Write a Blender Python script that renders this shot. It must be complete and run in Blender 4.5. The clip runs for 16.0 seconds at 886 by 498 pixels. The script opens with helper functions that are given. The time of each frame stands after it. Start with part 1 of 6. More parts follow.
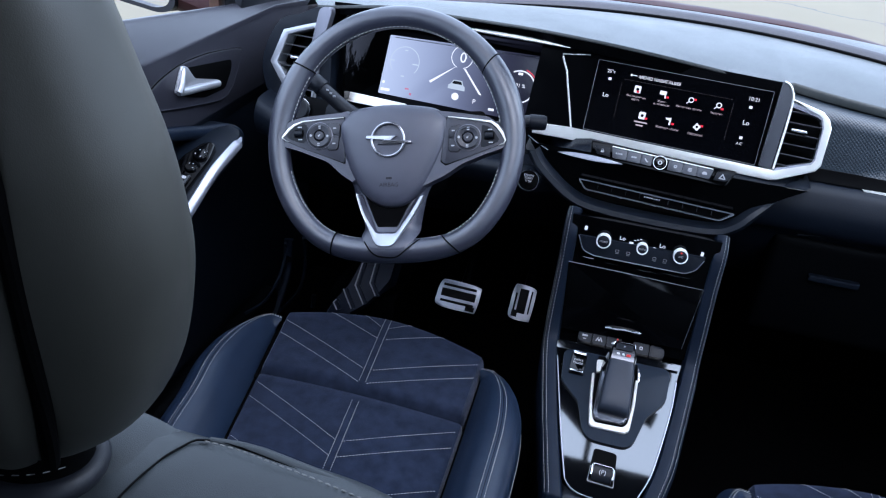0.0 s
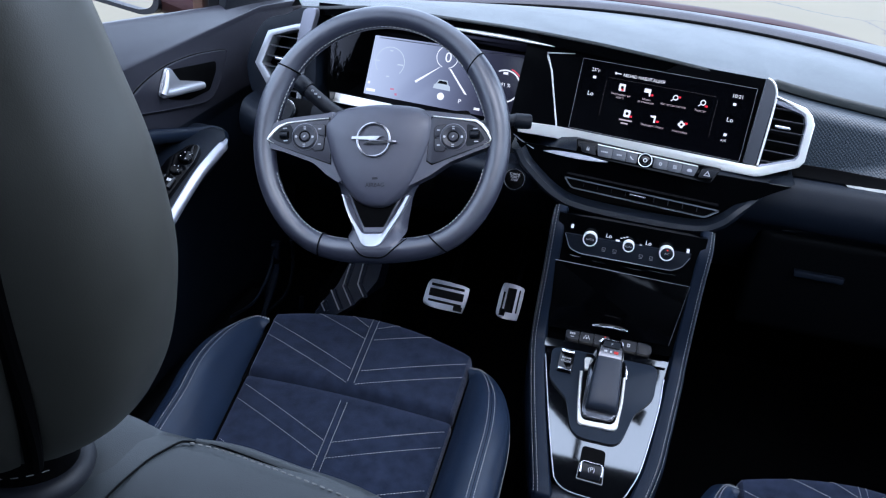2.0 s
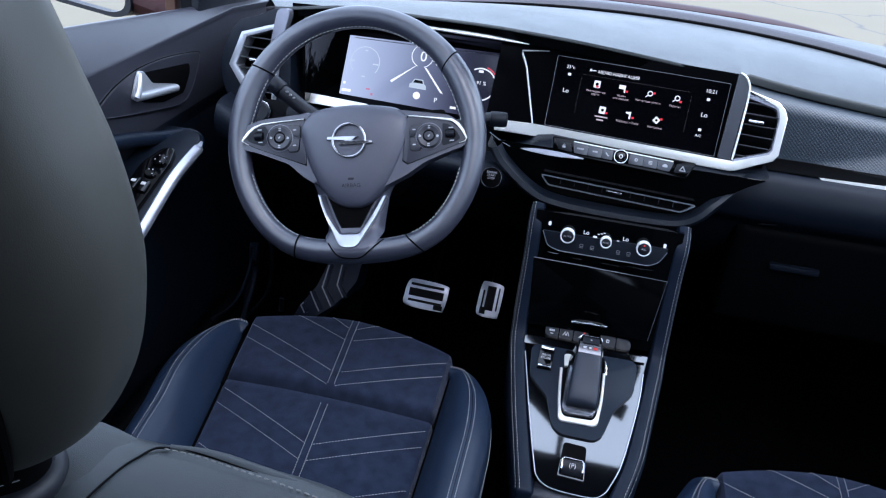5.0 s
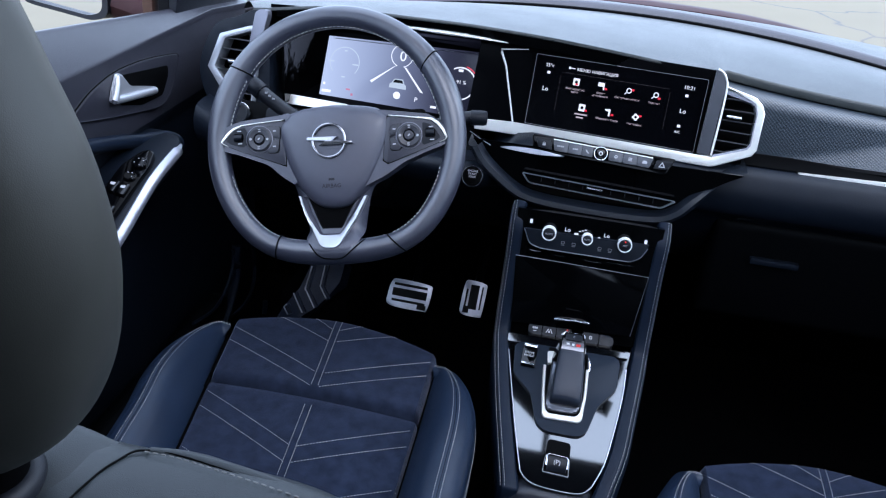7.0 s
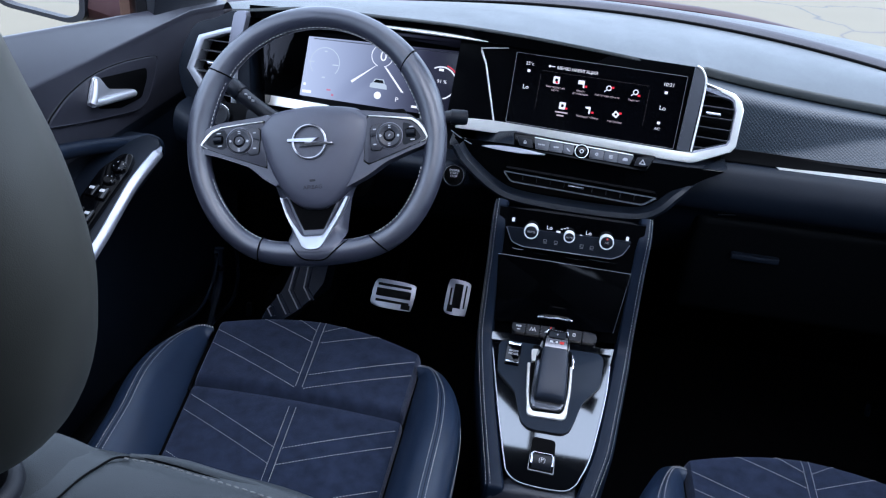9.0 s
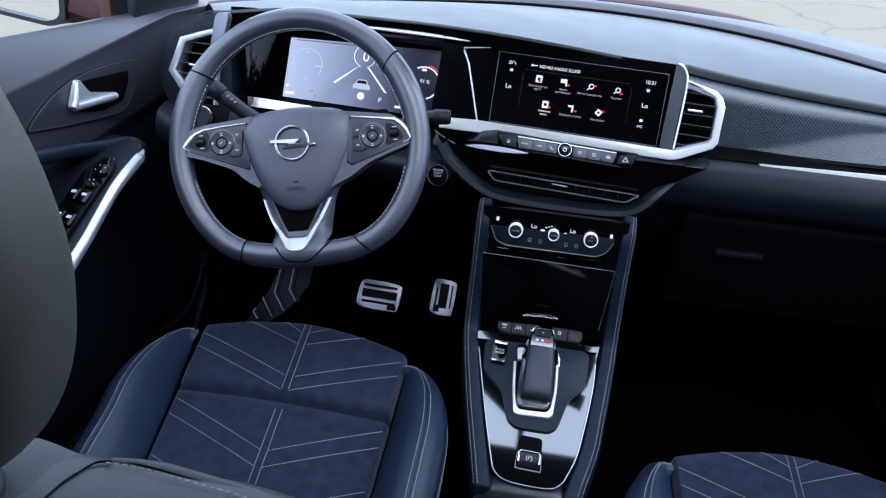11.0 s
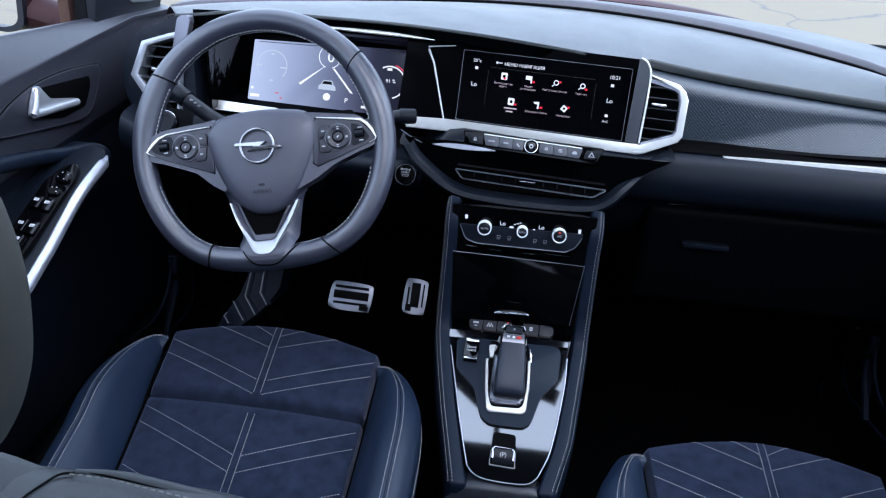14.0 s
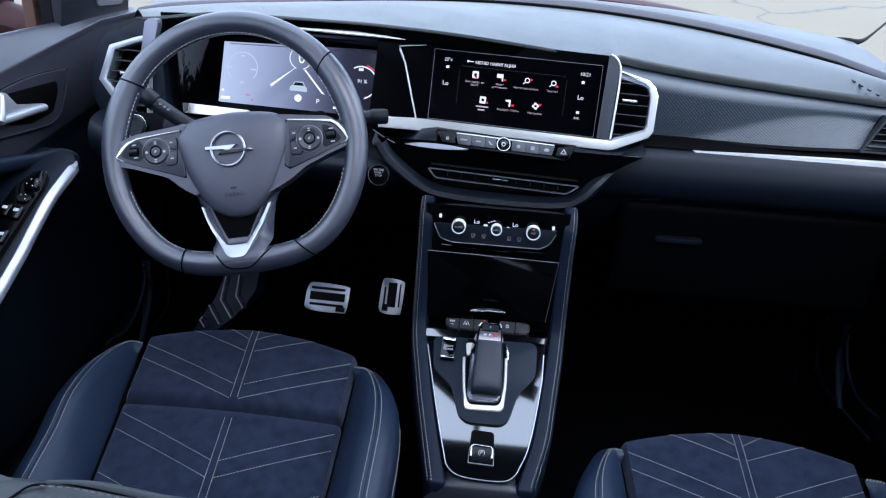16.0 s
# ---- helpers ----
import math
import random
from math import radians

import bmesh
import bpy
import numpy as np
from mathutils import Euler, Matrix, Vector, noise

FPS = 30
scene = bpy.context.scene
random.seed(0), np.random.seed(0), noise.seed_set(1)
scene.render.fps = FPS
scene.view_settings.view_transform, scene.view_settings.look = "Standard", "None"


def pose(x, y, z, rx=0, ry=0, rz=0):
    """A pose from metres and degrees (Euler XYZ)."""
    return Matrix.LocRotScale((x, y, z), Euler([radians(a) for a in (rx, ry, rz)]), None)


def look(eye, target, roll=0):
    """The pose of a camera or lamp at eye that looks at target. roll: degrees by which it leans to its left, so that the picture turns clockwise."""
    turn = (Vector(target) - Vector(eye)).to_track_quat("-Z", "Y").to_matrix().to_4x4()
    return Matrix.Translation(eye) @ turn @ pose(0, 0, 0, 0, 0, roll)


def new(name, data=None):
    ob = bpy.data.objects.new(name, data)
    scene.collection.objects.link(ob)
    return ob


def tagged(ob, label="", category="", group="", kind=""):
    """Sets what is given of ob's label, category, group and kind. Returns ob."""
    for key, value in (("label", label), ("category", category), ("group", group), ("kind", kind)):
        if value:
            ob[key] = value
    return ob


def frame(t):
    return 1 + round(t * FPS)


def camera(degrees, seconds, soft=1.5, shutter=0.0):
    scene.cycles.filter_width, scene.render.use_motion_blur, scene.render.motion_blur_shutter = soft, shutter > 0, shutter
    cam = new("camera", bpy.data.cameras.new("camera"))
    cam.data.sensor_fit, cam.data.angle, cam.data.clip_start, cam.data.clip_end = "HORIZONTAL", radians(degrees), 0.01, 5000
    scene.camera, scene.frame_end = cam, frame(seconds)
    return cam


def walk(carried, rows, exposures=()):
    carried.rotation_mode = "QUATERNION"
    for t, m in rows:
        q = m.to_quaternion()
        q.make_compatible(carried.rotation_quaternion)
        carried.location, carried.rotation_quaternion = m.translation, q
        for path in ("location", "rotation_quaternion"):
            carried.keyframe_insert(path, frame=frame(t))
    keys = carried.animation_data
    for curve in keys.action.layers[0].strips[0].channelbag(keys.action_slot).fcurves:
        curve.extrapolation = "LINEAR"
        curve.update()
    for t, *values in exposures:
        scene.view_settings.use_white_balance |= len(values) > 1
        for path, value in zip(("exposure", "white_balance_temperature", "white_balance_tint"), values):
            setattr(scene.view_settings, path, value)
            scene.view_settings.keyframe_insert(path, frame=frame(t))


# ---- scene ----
cam = camera(55.98, 16.0, soft=1.2)
# seconds, eye in metres, Euler degrees
ROWS = [
    (0.0, -0.0567, -1.0462, 1.0958, 61.552, -5.281, 15.062),
    (0.5, -0.0558, -1.0463, 1.0953, 61.601, -5.200, 14.827),
    (1.0, -0.0554, -1.0468, 1.0955, 61.625, -5.141, 14.565),
    (1.5, -0.0549, -1.0469, 1.0947, 61.683, -5.114, 14.300),
    (2.0, -0.0532, -1.0465, 1.0947, 61.699, -5.073, 14.095),
    (2.5, -0.0516, -1.0463, 1.0950, 61.714, -5.000, 13.860),
    (3.0, -0.0520, -1.0455, 1.0951, 61.705, -4.974, 13.539),
    (3.5, -0.0506, -1.0453, 1.0959, 61.675, -4.892, 13.269),
    (4.0, -0.0497, -1.0448, 1.0948, 61.728, -4.859, 13.037),
    (6.5, -0.0439, -1.0431, 1.0959, 61.779, -4.547, 11.589),
    (7.0, -0.0431, -1.0445, 1.0941, 61.892, -4.502, 11.215),
    (7.5, -0.0425, -1.0438, 1.0958, 61.842, -4.418, 10.834),
    (8.0, -0.0400, -1.0428, 1.0964, 61.828, -4.334, 10.558),
    (8.5, -0.0396, -1.0432, 1.0964, 61.858, -4.266, 10.205),
    (9.0, -0.0382, -1.0429, 1.0963, 61.866, -4.223, 9.984),
    (11.5, -0.0333, -1.0429, 1.0960, 61.975, -3.932, 8.580),
    (12.0, -0.0323, -1.0425, 1.0967, 61.953, -3.862, 8.262),
    (12.5, -0.0304, -1.0419, 1.0973, 61.945, -3.771, 7.906),
    (13.0, -0.0299, -1.0423, 1.0973, 61.965, -3.706, 7.489),
    (13.5, -0.0278, -1.0423, 1.0969, 62.013, -3.608, 7.066),
    (14.0, -0.0257, -1.0413, 1.0975, 61.994, -3.499, 6.694),
    (14.5, -0.0251, -1.0422, 1.0972, 62.042, -3.421, 6.196),
    (15.0, -0.0235, -1.0412, 1.0990, 61.965, -3.342, 5.789),
    (15.5, -0.0206, -1.0417, 1.0980, 62.037, -3.209, 5.336),
    (16.0, -0.0196, -1.0406, 1.1001, 61.953, -3.109, 4.846),
]
walk(cam, [(t, pose(x, y, z, rx, ry, rz)) for t, x, y, z, rx, ry, rz in ROWS], exposures=((0.0, 1.98, 5350, 12), (16.0, 1.93, 5350, 12)))

# ---- daylight ----
world = bpy.data.worlds.new("overcast_sky")
scene.world = world
world.use_nodes = True
wn, wl = world.node_tree.nodes, world.node_tree.links
sky = wn.new("ShaderNodeTexSky")
sky.sky_type, sky.sun_disc = "NISHITA", False
sky.sun_elevation, sky.sun_rotation = radians(61), radians(163)
sky.air_density, sky.dust_density, sky.ozone_density = 0.8, 6.0, 1.0
wn["Background"].inputs["Strength"].default_value = 0.14
cloud = wn.new("ShaderNodeMix")
cloud.data_type = "RGBA"
cloud.inputs["Factor"].default_value = 0.7
cloud.inputs["B"].default_value = (7.2, 7.9, 8.6, 1)
wl.new(sky.outputs["Color"], cloud.inputs["A"])
wl.new(cloud.outputs["Result"], wn["Background"].inputs["Color"])
sun = new("sun", bpy.data.lights.new("sun", "SUN"))
sun.data.energy, sun.data.angle, sun.data.color = 0.6, radians(35), (1.0, 0.97, 0.93)
sun.matrix_world = look((4.2, 1.0, 5), (0, 0, 0))


# ---- building helpers ----
def smooth(me, angle=35):
    for p in me.polygons:
        p.use_smooth = True
    me.set_sharp_from_angle(angle=radians(angle))


def part(name, bm, material, parent=None, label="", angle=35):
    me = bpy.data.meshes.new(name)
    bmesh.ops.recalc_face_normals(bm, faces=bm.faces)
    bm.to_mesh(me)
    bm.free()
    smooth(me, angle)
    me.materials.append(material)
    ob = new(name, me)
    if parent is not None:
        ob.parent = parent
    if label:
        ob["label"] = label
    return ob


def thing(name, label, category, group="", kind="", at=(0, 0, 0)):
    ob = new(name)
    ob.empty_display_size = 0.05
    ob.location = at
    return tagged(ob, label, category, group, kind)


def frame_m(origin, xa, ya):
    xa = Vector(xa).normalized()
    ya = Vector(ya)
    ya = (ya - xa * ya.dot(xa)).normalized()
    za = xa.cross(ya)
    m = Matrix((xa, ya, za)).transposed().to_4x4()
    m.translation = origin
    return m


I4 = Matrix.Identity(4)


def ease(a, b, x):
    k = min(1, max(0, (x - a) / (b - a)))
    return k * k * (3 - 2 * k)


def block(bm, c, s, m=I4, bevel=0.003, seg=2):
    """a box of size s round c, with rounded edges"""
    vs = [bm.verts.new(m @ Vector((c[0] + s[0] * (i - .5), c[1] + s[1] * (j - .5), c[2] + s[2] * (k - .5))))
          for i in (0, 1) for j in (0, 1) for k in (0, 1)]
    fs = [(0, 1, 3, 2), (4, 6, 7, 5), (0, 4, 5, 1), (2, 3, 7, 6), (0, 2, 6, 4), (1, 5, 7, 3)]
    faces = [bm.faces.new([vs[i] for i in f]) for f in fs]
    if bevel:
        es = list({e for f in faces for e in f.edges})
        bmesh.ops.bevel(bm, geom=es, offset=bevel, segments=seg, profile=.6, affect="EDGES")
    return bm


def plate(bm, pts, lo, hi, m=I4, bevel=0.0, seg=2, both=False):
    """an outline in local x, y, pulled from z = lo to z = hi"""
    a = [bm.verts.new(m @ Vector((x, y, lo))) for x, y in pts]
    b = [bm.verts.new(m @ Vector((x, y, hi))) for x, y in pts]
    n = len(pts)
    low = bm.faces.new(a[::-1])
    top = bm.faces.new(b)
    for i in range(n):
        bm.faces.new((a[i], a[(i + 1) % n], b[(i + 1) % n], b[i]))
    if bevel:
        es = list(top.edges) + (list(low.edges) if both else [])
        bmesh.ops.bevel(bm, geom=es, offset=bevel, segments=seg, profile=.6, affect="EDGES")
    return bm


def ring(bm, outer, inner, lo, hi, m=I4, bevel=0.0):
    """a frame between two outlines with the same number of points"""
    n = len(outer)
    q = [[bm.verts.new(m @ Vector((x, y, z))) for x, y in o] for o, z in ((outer, lo), (outer, hi), (inner, hi), (inner, lo))]
    tops = []
    for k in range(4):
        for i in range(n):
            f = bm.faces.new((q[k][i], q[k][(i + 1) % n], q[(k + 1) % 4][(i + 1) % n], q[(k + 1) % 4][i]))
            if k == 1:
                tops.append(f)
    if bevel:
        es = list({e for v in q[1] + q[2] for e in v.link_edges if all(w in q[1] or w in q[2] for w in e.verts) and not (e.verts[0] in q[1]) ^ (e.verts[1] in q[1])})
        bmesh.ops.bevel(bm, geom=es, offset=bevel, segments=2, profile=.6, affect="EDGES")
    return bm


def strip(bm, outer, inner, lo, hi, m=I4, bevel=0.0):
    """an open band between two lines with the same number of points"""
    rows = []
    for (a, b), (c, d) in zip(outer, inner):
        w = bevel
        o, i = Vector((a, b)), Vector((c, d))
        t = (i - o).normalized() * min(w, (i - o).length * .4)
        rows.append([(o.x, o.y, lo), (o.x, o.y, hi - w), ((o + t).x, (o + t).y, hi), ((i - t).x, (i - t).y, hi), (i.x, i.y, hi - w), (i.x, i.y, lo)])
    return sheet(bm, rows, m, close_v=True, caps=True)


def rounded(pts, r, n=4):
    """an outline with its corners rounded; r: one radius or one for each corner"""
    out = []
    k = len(pts)
    for i in range(k):
        p, a, b = Vector(pts[i]), Vector(pts[i - 1]), Vector(pts[(i + 1) % k])
        rr = r[i] if isinstance(r, (list, tuple)) else r
        if rr <= 0:
            out.append(tuple(p))
            continue
        d1, d2 = (a - p), (b - p)
        l = min(rr, d1.length * .49, d2.length * .49)
        s, e = p + d1.normalized() * l, p + d2.normalized() * l
        for j in range(n + 1):
            t = j / n
            out.append(tuple((1 - t) ** 2 * s + 2 * t * (1 - t) * p + t * t * e))
    return out


def rect(w, h, r=0.0, c=(0, 0), n=4):
    x, y = w / 2, h / 2
    return [(c[0] + px, c[1] + py) for px, py in rounded([(-x, -y), (x, -y), (x, y), (-x, y)], r, n)]


def circle(r, n=24, c=(0, 0)):
    return [(c[0] + r * math.cos(2 * math.pi * i / n), c[1] + r * math.sin(2 * math.pi * i / n)) for i in range(n)]


def spline(pts, n=8, closed=False):
    """a smooth line through points"""
    P = [Vector(p) for p in pts]
    k = len(P)
    out = []
    for i in range(k if closed else k - 1):
        p0 = P[i - 1] if closed or i else P[0] * 2 - P[1]
        p1, p2 = P[i], P[(i + 1) % k]
        p3 = P[(i + 2) % k] if closed or i + 2 < k else p2 * 2 - p1
        for j in range(n):
            t = j / n
            out.append(.5 * (2 * p1 + (p2 - p0) * t + (2 * p0 - 5 * p1 + 4 * p2 - p3) * t * t + (3 * p1 - p0 - 3 * p2 + p3) * t ** 3))
    if not closed:
        out.append(P[-1])
    return out


def sheet(bm, rows, m=I4, close_u=False, close_v=False, caps=False):
    """a skin over rows of points"""
    g = [[bm.verts.new(m @ Vector(p)) for p in r] for r in rows]
    nu, nv = len(g), len(g[0])
    for i in range(nu if close_u else nu - 1):
        for j in range(nv if close_v else nv - 1):
            q = [g[i][j], g[(i + 1) % nu][j], g[(i + 1) % nu][(j + 1) % nv], g[i][(j + 1) % nv]]
            if len(set(q)) == 4:
                bm.faces.new(q)
    if caps:
        for r in (g[0], g[-1]):
            bm.faces.new(r)
    return bm


def thick(bm, depth):
    """gives an open skin thickness, away from its normals"""
    bmesh.ops.recalc_face_normals(bm, faces=bm.faces)
    bmesh.ops.solidify(bm, geom=list(bm.faces), thickness=depth)
    return bm


def tube(bm, path, r, seg=10, closed=False, m=I4, squash=1.0, up=(0, 0, 1)):
    """a round bar along a path; r: one radius or one for each point"""
    P = [Vector(p) for p in path]
    rows = []
    n = len(P)
    upv = Vector(up)
    for i, p in enumerate(P):
        d = (P[(i + 1) % n] if closed or i + 1 < n else p) - (P[i - 1] if closed or i else p)
        d.normalize()
        s = d.cross(upv)
        if s.length < 1e-4:
            s = d.cross(Vector((1, 0, 0)))
        s.normalize()
        u = s.cross(d)
        rr = r[i] if isinstance(r, (list, tuple)) else r
        rows.append([p + s * rr * math.cos(2 * math.pi * j / seg) + u * rr * squash * math.sin(2 * math.pi * j / seg) for j in range(seg)])
    return sheet(bm, rows, m, close_u=closed, close_v=True, caps=not closed)


def lathe(bm, prof, m=I4, seg=28):
    """turns a profile of (radius, height) round local z"""
    rows = [[(r * math.cos(2 * math.pi * j / seg), r * math.sin(2 * math.pi * j / seg), z) for j in range(seg)] for r, z in prof]
    return sheet(bm, rows, m, close_v=True, caps=True)


def stitches(bm, path, length=0.0045, gap=0.003, r=0.0006, lift=0.0004):
    """a row of short threads along a path"""
    P = [Vector(p) for p in path]
    dist = [0]
    for a, b in zip(P, P[1:]):
        dist.append(dist[-1] + (b - a).length)

    def at(s):
        for i in range(len(P) - 1):
            if s <= dist[i + 1] or i == len(P) - 2:
                k = (s - dist[i]) / max(dist[i + 1] - dist[i], 1e-9)
                return P[i].lerp(P[i + 1], k)
    s = 0.0
    while s + length < dist[-1]:
        a, b = at(s), at(s + length)
        d = (b - a).normalized()
        q = d.cross(Vector((0.13, 0.31, 0.94))).normalized()
        w = q.cross(d)
        lo, hi = [], []
        for k in range(4):
            o = q * r * math.cos(k * math.pi / 2) + w * r * math.sin(k * math.pi / 2)
            lo.append(bm.verts.new(a + o * .7))
            hi.append(bm.verts.new(b + o * .7))
        mid = [bm.verts.new((a + b) / 2 + (q * math.cos(k * math.pi / 2) + w * math.sin(k * math.pi / 2)) * r) for k in range(4)]
        for k in range(4):
            bm.faces.new((lo[k], lo[(k + 1) % 4], mid[(k + 1) % 4], mid[k]))
            bm.faces.new((mid[k], mid[(k + 1) % 4], hi[(k + 1) % 4], hi[k]))
        bm.faces.new(lo[::-1])
        bm.faces.new(hi)
        s += length + gap
    return bm


def text_mesh(name, body, size, material, parent, m, label="", align="CENTER"):
    """flat lettering in the built-in font, as a mesh"""
    cu = bpy.data.curves.new(name, "FONT")
    cu.body, cu.size, cu.align_x, cu.align_y, cu.extrude = body, size, align, "CENTER", 0.0001
    tmp = bpy.data.objects.new(name, cu)
    scene.collection.objects.link(tmp)
    dg = bpy.context.evaluated_depsgraph_get()
    me = bpy.data.meshes.new_from_object(tmp.evaluated_get(dg))
    bpy.data.objects.remove(tmp)
    me.transform(m)
    me.materials.clear()
    me.materials.append(material)
    ob = new(name, me)
    ob.parent = parent
    if label:
        ob["label"] = label
    return ob


# ---- materials ----
def mat(name, color, rough=0.5, metal=0.0, coat=0.0, noise_scale=40.0, vary=0.15, bump=0.0, bump_scale=400.0, sheen=0.0, spec=0.5, rough_vary=0.08, voronoi=False, bump_dist=0.001):
    ma = bpy.data.materials.new(name)
    ma.use_nodes = True
    nt = ma.node_tree
    n, l = nt.nodes, nt.links
    b = n["Principled BSDF"]
    b.inputs["Roughness"].default_value = rough
    b.inputs["Metallic"].default_value = metal
    b.inputs["Coat Weight"].default_value = coat
    b.inputs["Coat Roughness"].default_value = 0.05
    b.inputs["Specular IOR Level"].default_value = spec
    if sheen:
        b.inputs["Sheen Weight"].default_value = sheen
        b.inputs["Sheen Roughness"].default_value = 0.4
        b.inputs["Sheen Tint"].default_value = (0.75, 0.8, 1.0, 1)
    co = n.new("ShaderNodeTexCoord")
    no = n.new("ShaderNodeTexNoise")
    no.inputs["Scale"].default_value = noise_scale
    no.inputs["Detail"].default_value = 5
    l.new(co.outputs["Object"], no.inputs["Vector"])
    mx = n.new("ShaderNodeMix")
    mx.data_type = "RGBA"
    mx.inputs["A"].default_value = (*[c * (1 - vary) for c in color], 1)
    mx.inputs["B"].default_value = (*[min(1, c * (1 + vary)) for c in color], 1)
    l.new(no.outputs["Fac"], mx.inputs["Factor"])
    l.new(mx.outputs["Result"], b.inputs["Base Color"])
    if rough_vary:
        mr = n.new("ShaderNodeMapRange")
        mr.inputs["To Min"].default_value = max(0.01, rough - rough_vary)
        mr.inputs["To Max"].default_value = min(1, rough + rough_vary)
        n2 = n.new("ShaderNodeTexNoise")
        n2.inputs["Scale"].default_value = noise_scale * .3
        n2.inputs["Detail"].default_value = 6
        l.new(co.outputs["Object"], n2.inputs["Vector"])
        l.new(n2.outputs["Fac"], mr.inputs["Value"])
        l.new(mr.outputs["Result"], b.inputs["Roughness"])
    if bump:
        bp = n.new("ShaderNodeBump")
        bp.inputs["Strength"].default_value = bump
        bp.inputs["Distance"].default_value = bump_dist
        if voronoi:
            vo = n.new("ShaderNodeTexVoronoi")
            vo.inputs["Scale"].default_value = bump_scale
            l.new(co.outputs["Object"], vo.inputs["Vector"])
            l.new(vo.outputs["Distance"], bp.inputs["Height"])
        else:
            n3 = n.new("ShaderNodeTexNoise")
            n3.inputs["Scale"].default_value = bump_scale
            n3.inputs["Detail"].default_value = 4
            l.new(co.outputs["Object"], n3.inputs["Vector"])
            l.new(n3.outputs["Fac"], bp.inputs["Height"])
        l.new(bp.outputs["Normal"], b.inputs["Normal"])
    return ma


def glow(name, color, strength):
    ma = bpy.data.materials.new(name)
    ma.use_nodes = True
    b = ma.node_tree.nodes["Principled BSDF"]
    b.inputs["Base Color"].default_value = (0.01, 0.01, 0.01, 1)
    b.inputs["Roughness"].default_value = 0.2
    b.inputs["Emission Color"].default_value = (*color, 1)
    b.inputs["Emission Strength"].default_value = strength
    return ma


LEATHER = mat("black_leather", (0.0076, 0.0140, 0.0300), 0.42, bump=0.25, bump_scale=900, voronoi=True, bump_dist=0.0005, vary=0.2, spec=0.32)
WHEEL_LEATHER = mat("wheel_leather", (0.0240, 0.0258, 0.0400), 0.35, bump=0.25, bump_scale=1100, voronoi=True, bump_dist=0.0004, spec=0.95)
COVER = mat("airbag_plastic", (0.0370, 0.0385, 0.0550), 0.37, bump=0.25, bump_scale=1300, voronoi=True, bump_dist=0.0004, spec=0.6)
RAIL = mat("console_leather", (0.0042, 0.0075, 0.0155), 0.45, bump=0.35, bump_scale=900, voronoi=True, bump_dist=0.0006, vary=0.2, spec=0.12)
TAIL = mat("tail_soft_plastic", (0.011, 0.0125, 0.018), 0.42, bump=0.3, bump_scale=1100, voronoi=True, bump_dist=0.0005, spec=0.4)
STACKLIP = mat("stack_lip_plastic", (0.0052, 0.0074, 0.0122), 0.36, bump=0.3, bump_scale=1200, voronoi=True, bump_dist=0.0005, spec=0.3)
UPRIGHT = mat("grey_satin_metal", (0.15, 0.15, 0.175), 0.38, metal=0.7, vary=0.05, bump=0.05, bump_scale=2500)
HANDLE = mat("handle_satin_silver", (0.38, 0.39, 0.42), 0.33, metal=0.6, vary=0.05, bump=0.05, bump_scale=2500)
EMBLEM = mat("satin_chrome", (0.27, 0.27, 0.29), 0.17, metal=0.9, vary=0.03)
PODGREY = mat("grey_pod_plastic", (0.020, 0.0205, 0.030), 0.42, bump=0.15, bump_scale=1500, spec=0.5)
PODKEY = mat("pod_key_plastic", (0.0105, 0.0110, 0.0170), 0.38, bump=0.1, bump_scale=1800, spec=0.5)
SILVER_DIM = mat("dull_satin_silver", (0.33, 0.34, 0.39), 0.36, metal=0.75, vary=0.05, bump=0.05, bump_scale=2500)
SUEDE = mat("dark_suede", (0.0120, 0.0156, 0.0288), 0.95, noise_scale=55, vary=0.75, bump=0.5, bump_scale=1500, sheen=0.16, spec=0.05)
SOFT = mat("soft_dark_plastic", (0.0038, 0.0057, 0.0100), 0.42, bump=0.3, bump_scale=1200, voronoi=True, bump_dist=0.0005, spec=0.16)
PAD = mat("dash_top_plastic", (0.0120, 0.0150, 0.0144), 0.38, bump=0.3, bump_scale=1100, voronoi=True, bump_dist=0.0005, spec=0.45)
SOFT_ROLL = mat("grey_roll_plastic", (0.040, 0.038, 0.044), 0.5, bump=0.3, bump_scale=1100, voronoi=True, bump_dist=0.0005, spec=0.4)
# base and specular cut near zero, to put deep shade into occluded parts
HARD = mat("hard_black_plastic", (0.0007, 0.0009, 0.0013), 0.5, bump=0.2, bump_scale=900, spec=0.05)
MATTE = mat("matte_black_plastic", (0.008, 0.009, 0.013), 0.45, bump=0.2, bump_scale=1500, spec=0.3)
GLOSS = mat("piano_black", (0.0010, 0.0011, 0.0015), 0.06, spec=0.3, coat=0.0, vary=0.05, rough_vary=0.02)
SILVER = mat("satin_silver", (0.70, 0.69, 0.65), 0.34, metal=0.5, vary=0.05, bump=0.05, bump_scale=2500)
FILM = mat("wrinkled_gloss_black", (0.0012, 0.0013, 0.0014), 0.08, vary=0.3, spec=0.5, bump=0.3, bump_scale=38, bump_dist=0.004)
CHROME = mat("chrome", (0.58, 0.59, 0.62), 0.14, metal=1.0, vary=0.03, rough_vary=0.03)
STEEL = mat("brushed_steel", (0.27, 0.28, 0.32), 0.35, metal=0.9, vary=0.08, bump=0.1, bump_scale=1800)
THREAD = mat("grey_thread", (0.34, 0.34, 0.33), 0.8, noise_scale=300, vary=0.2)
RUBBER = mat("black_rubber", (0.005, 0.005, 0.006), 0.75, bump=0.3, bump_scale=700, spec=0.12)
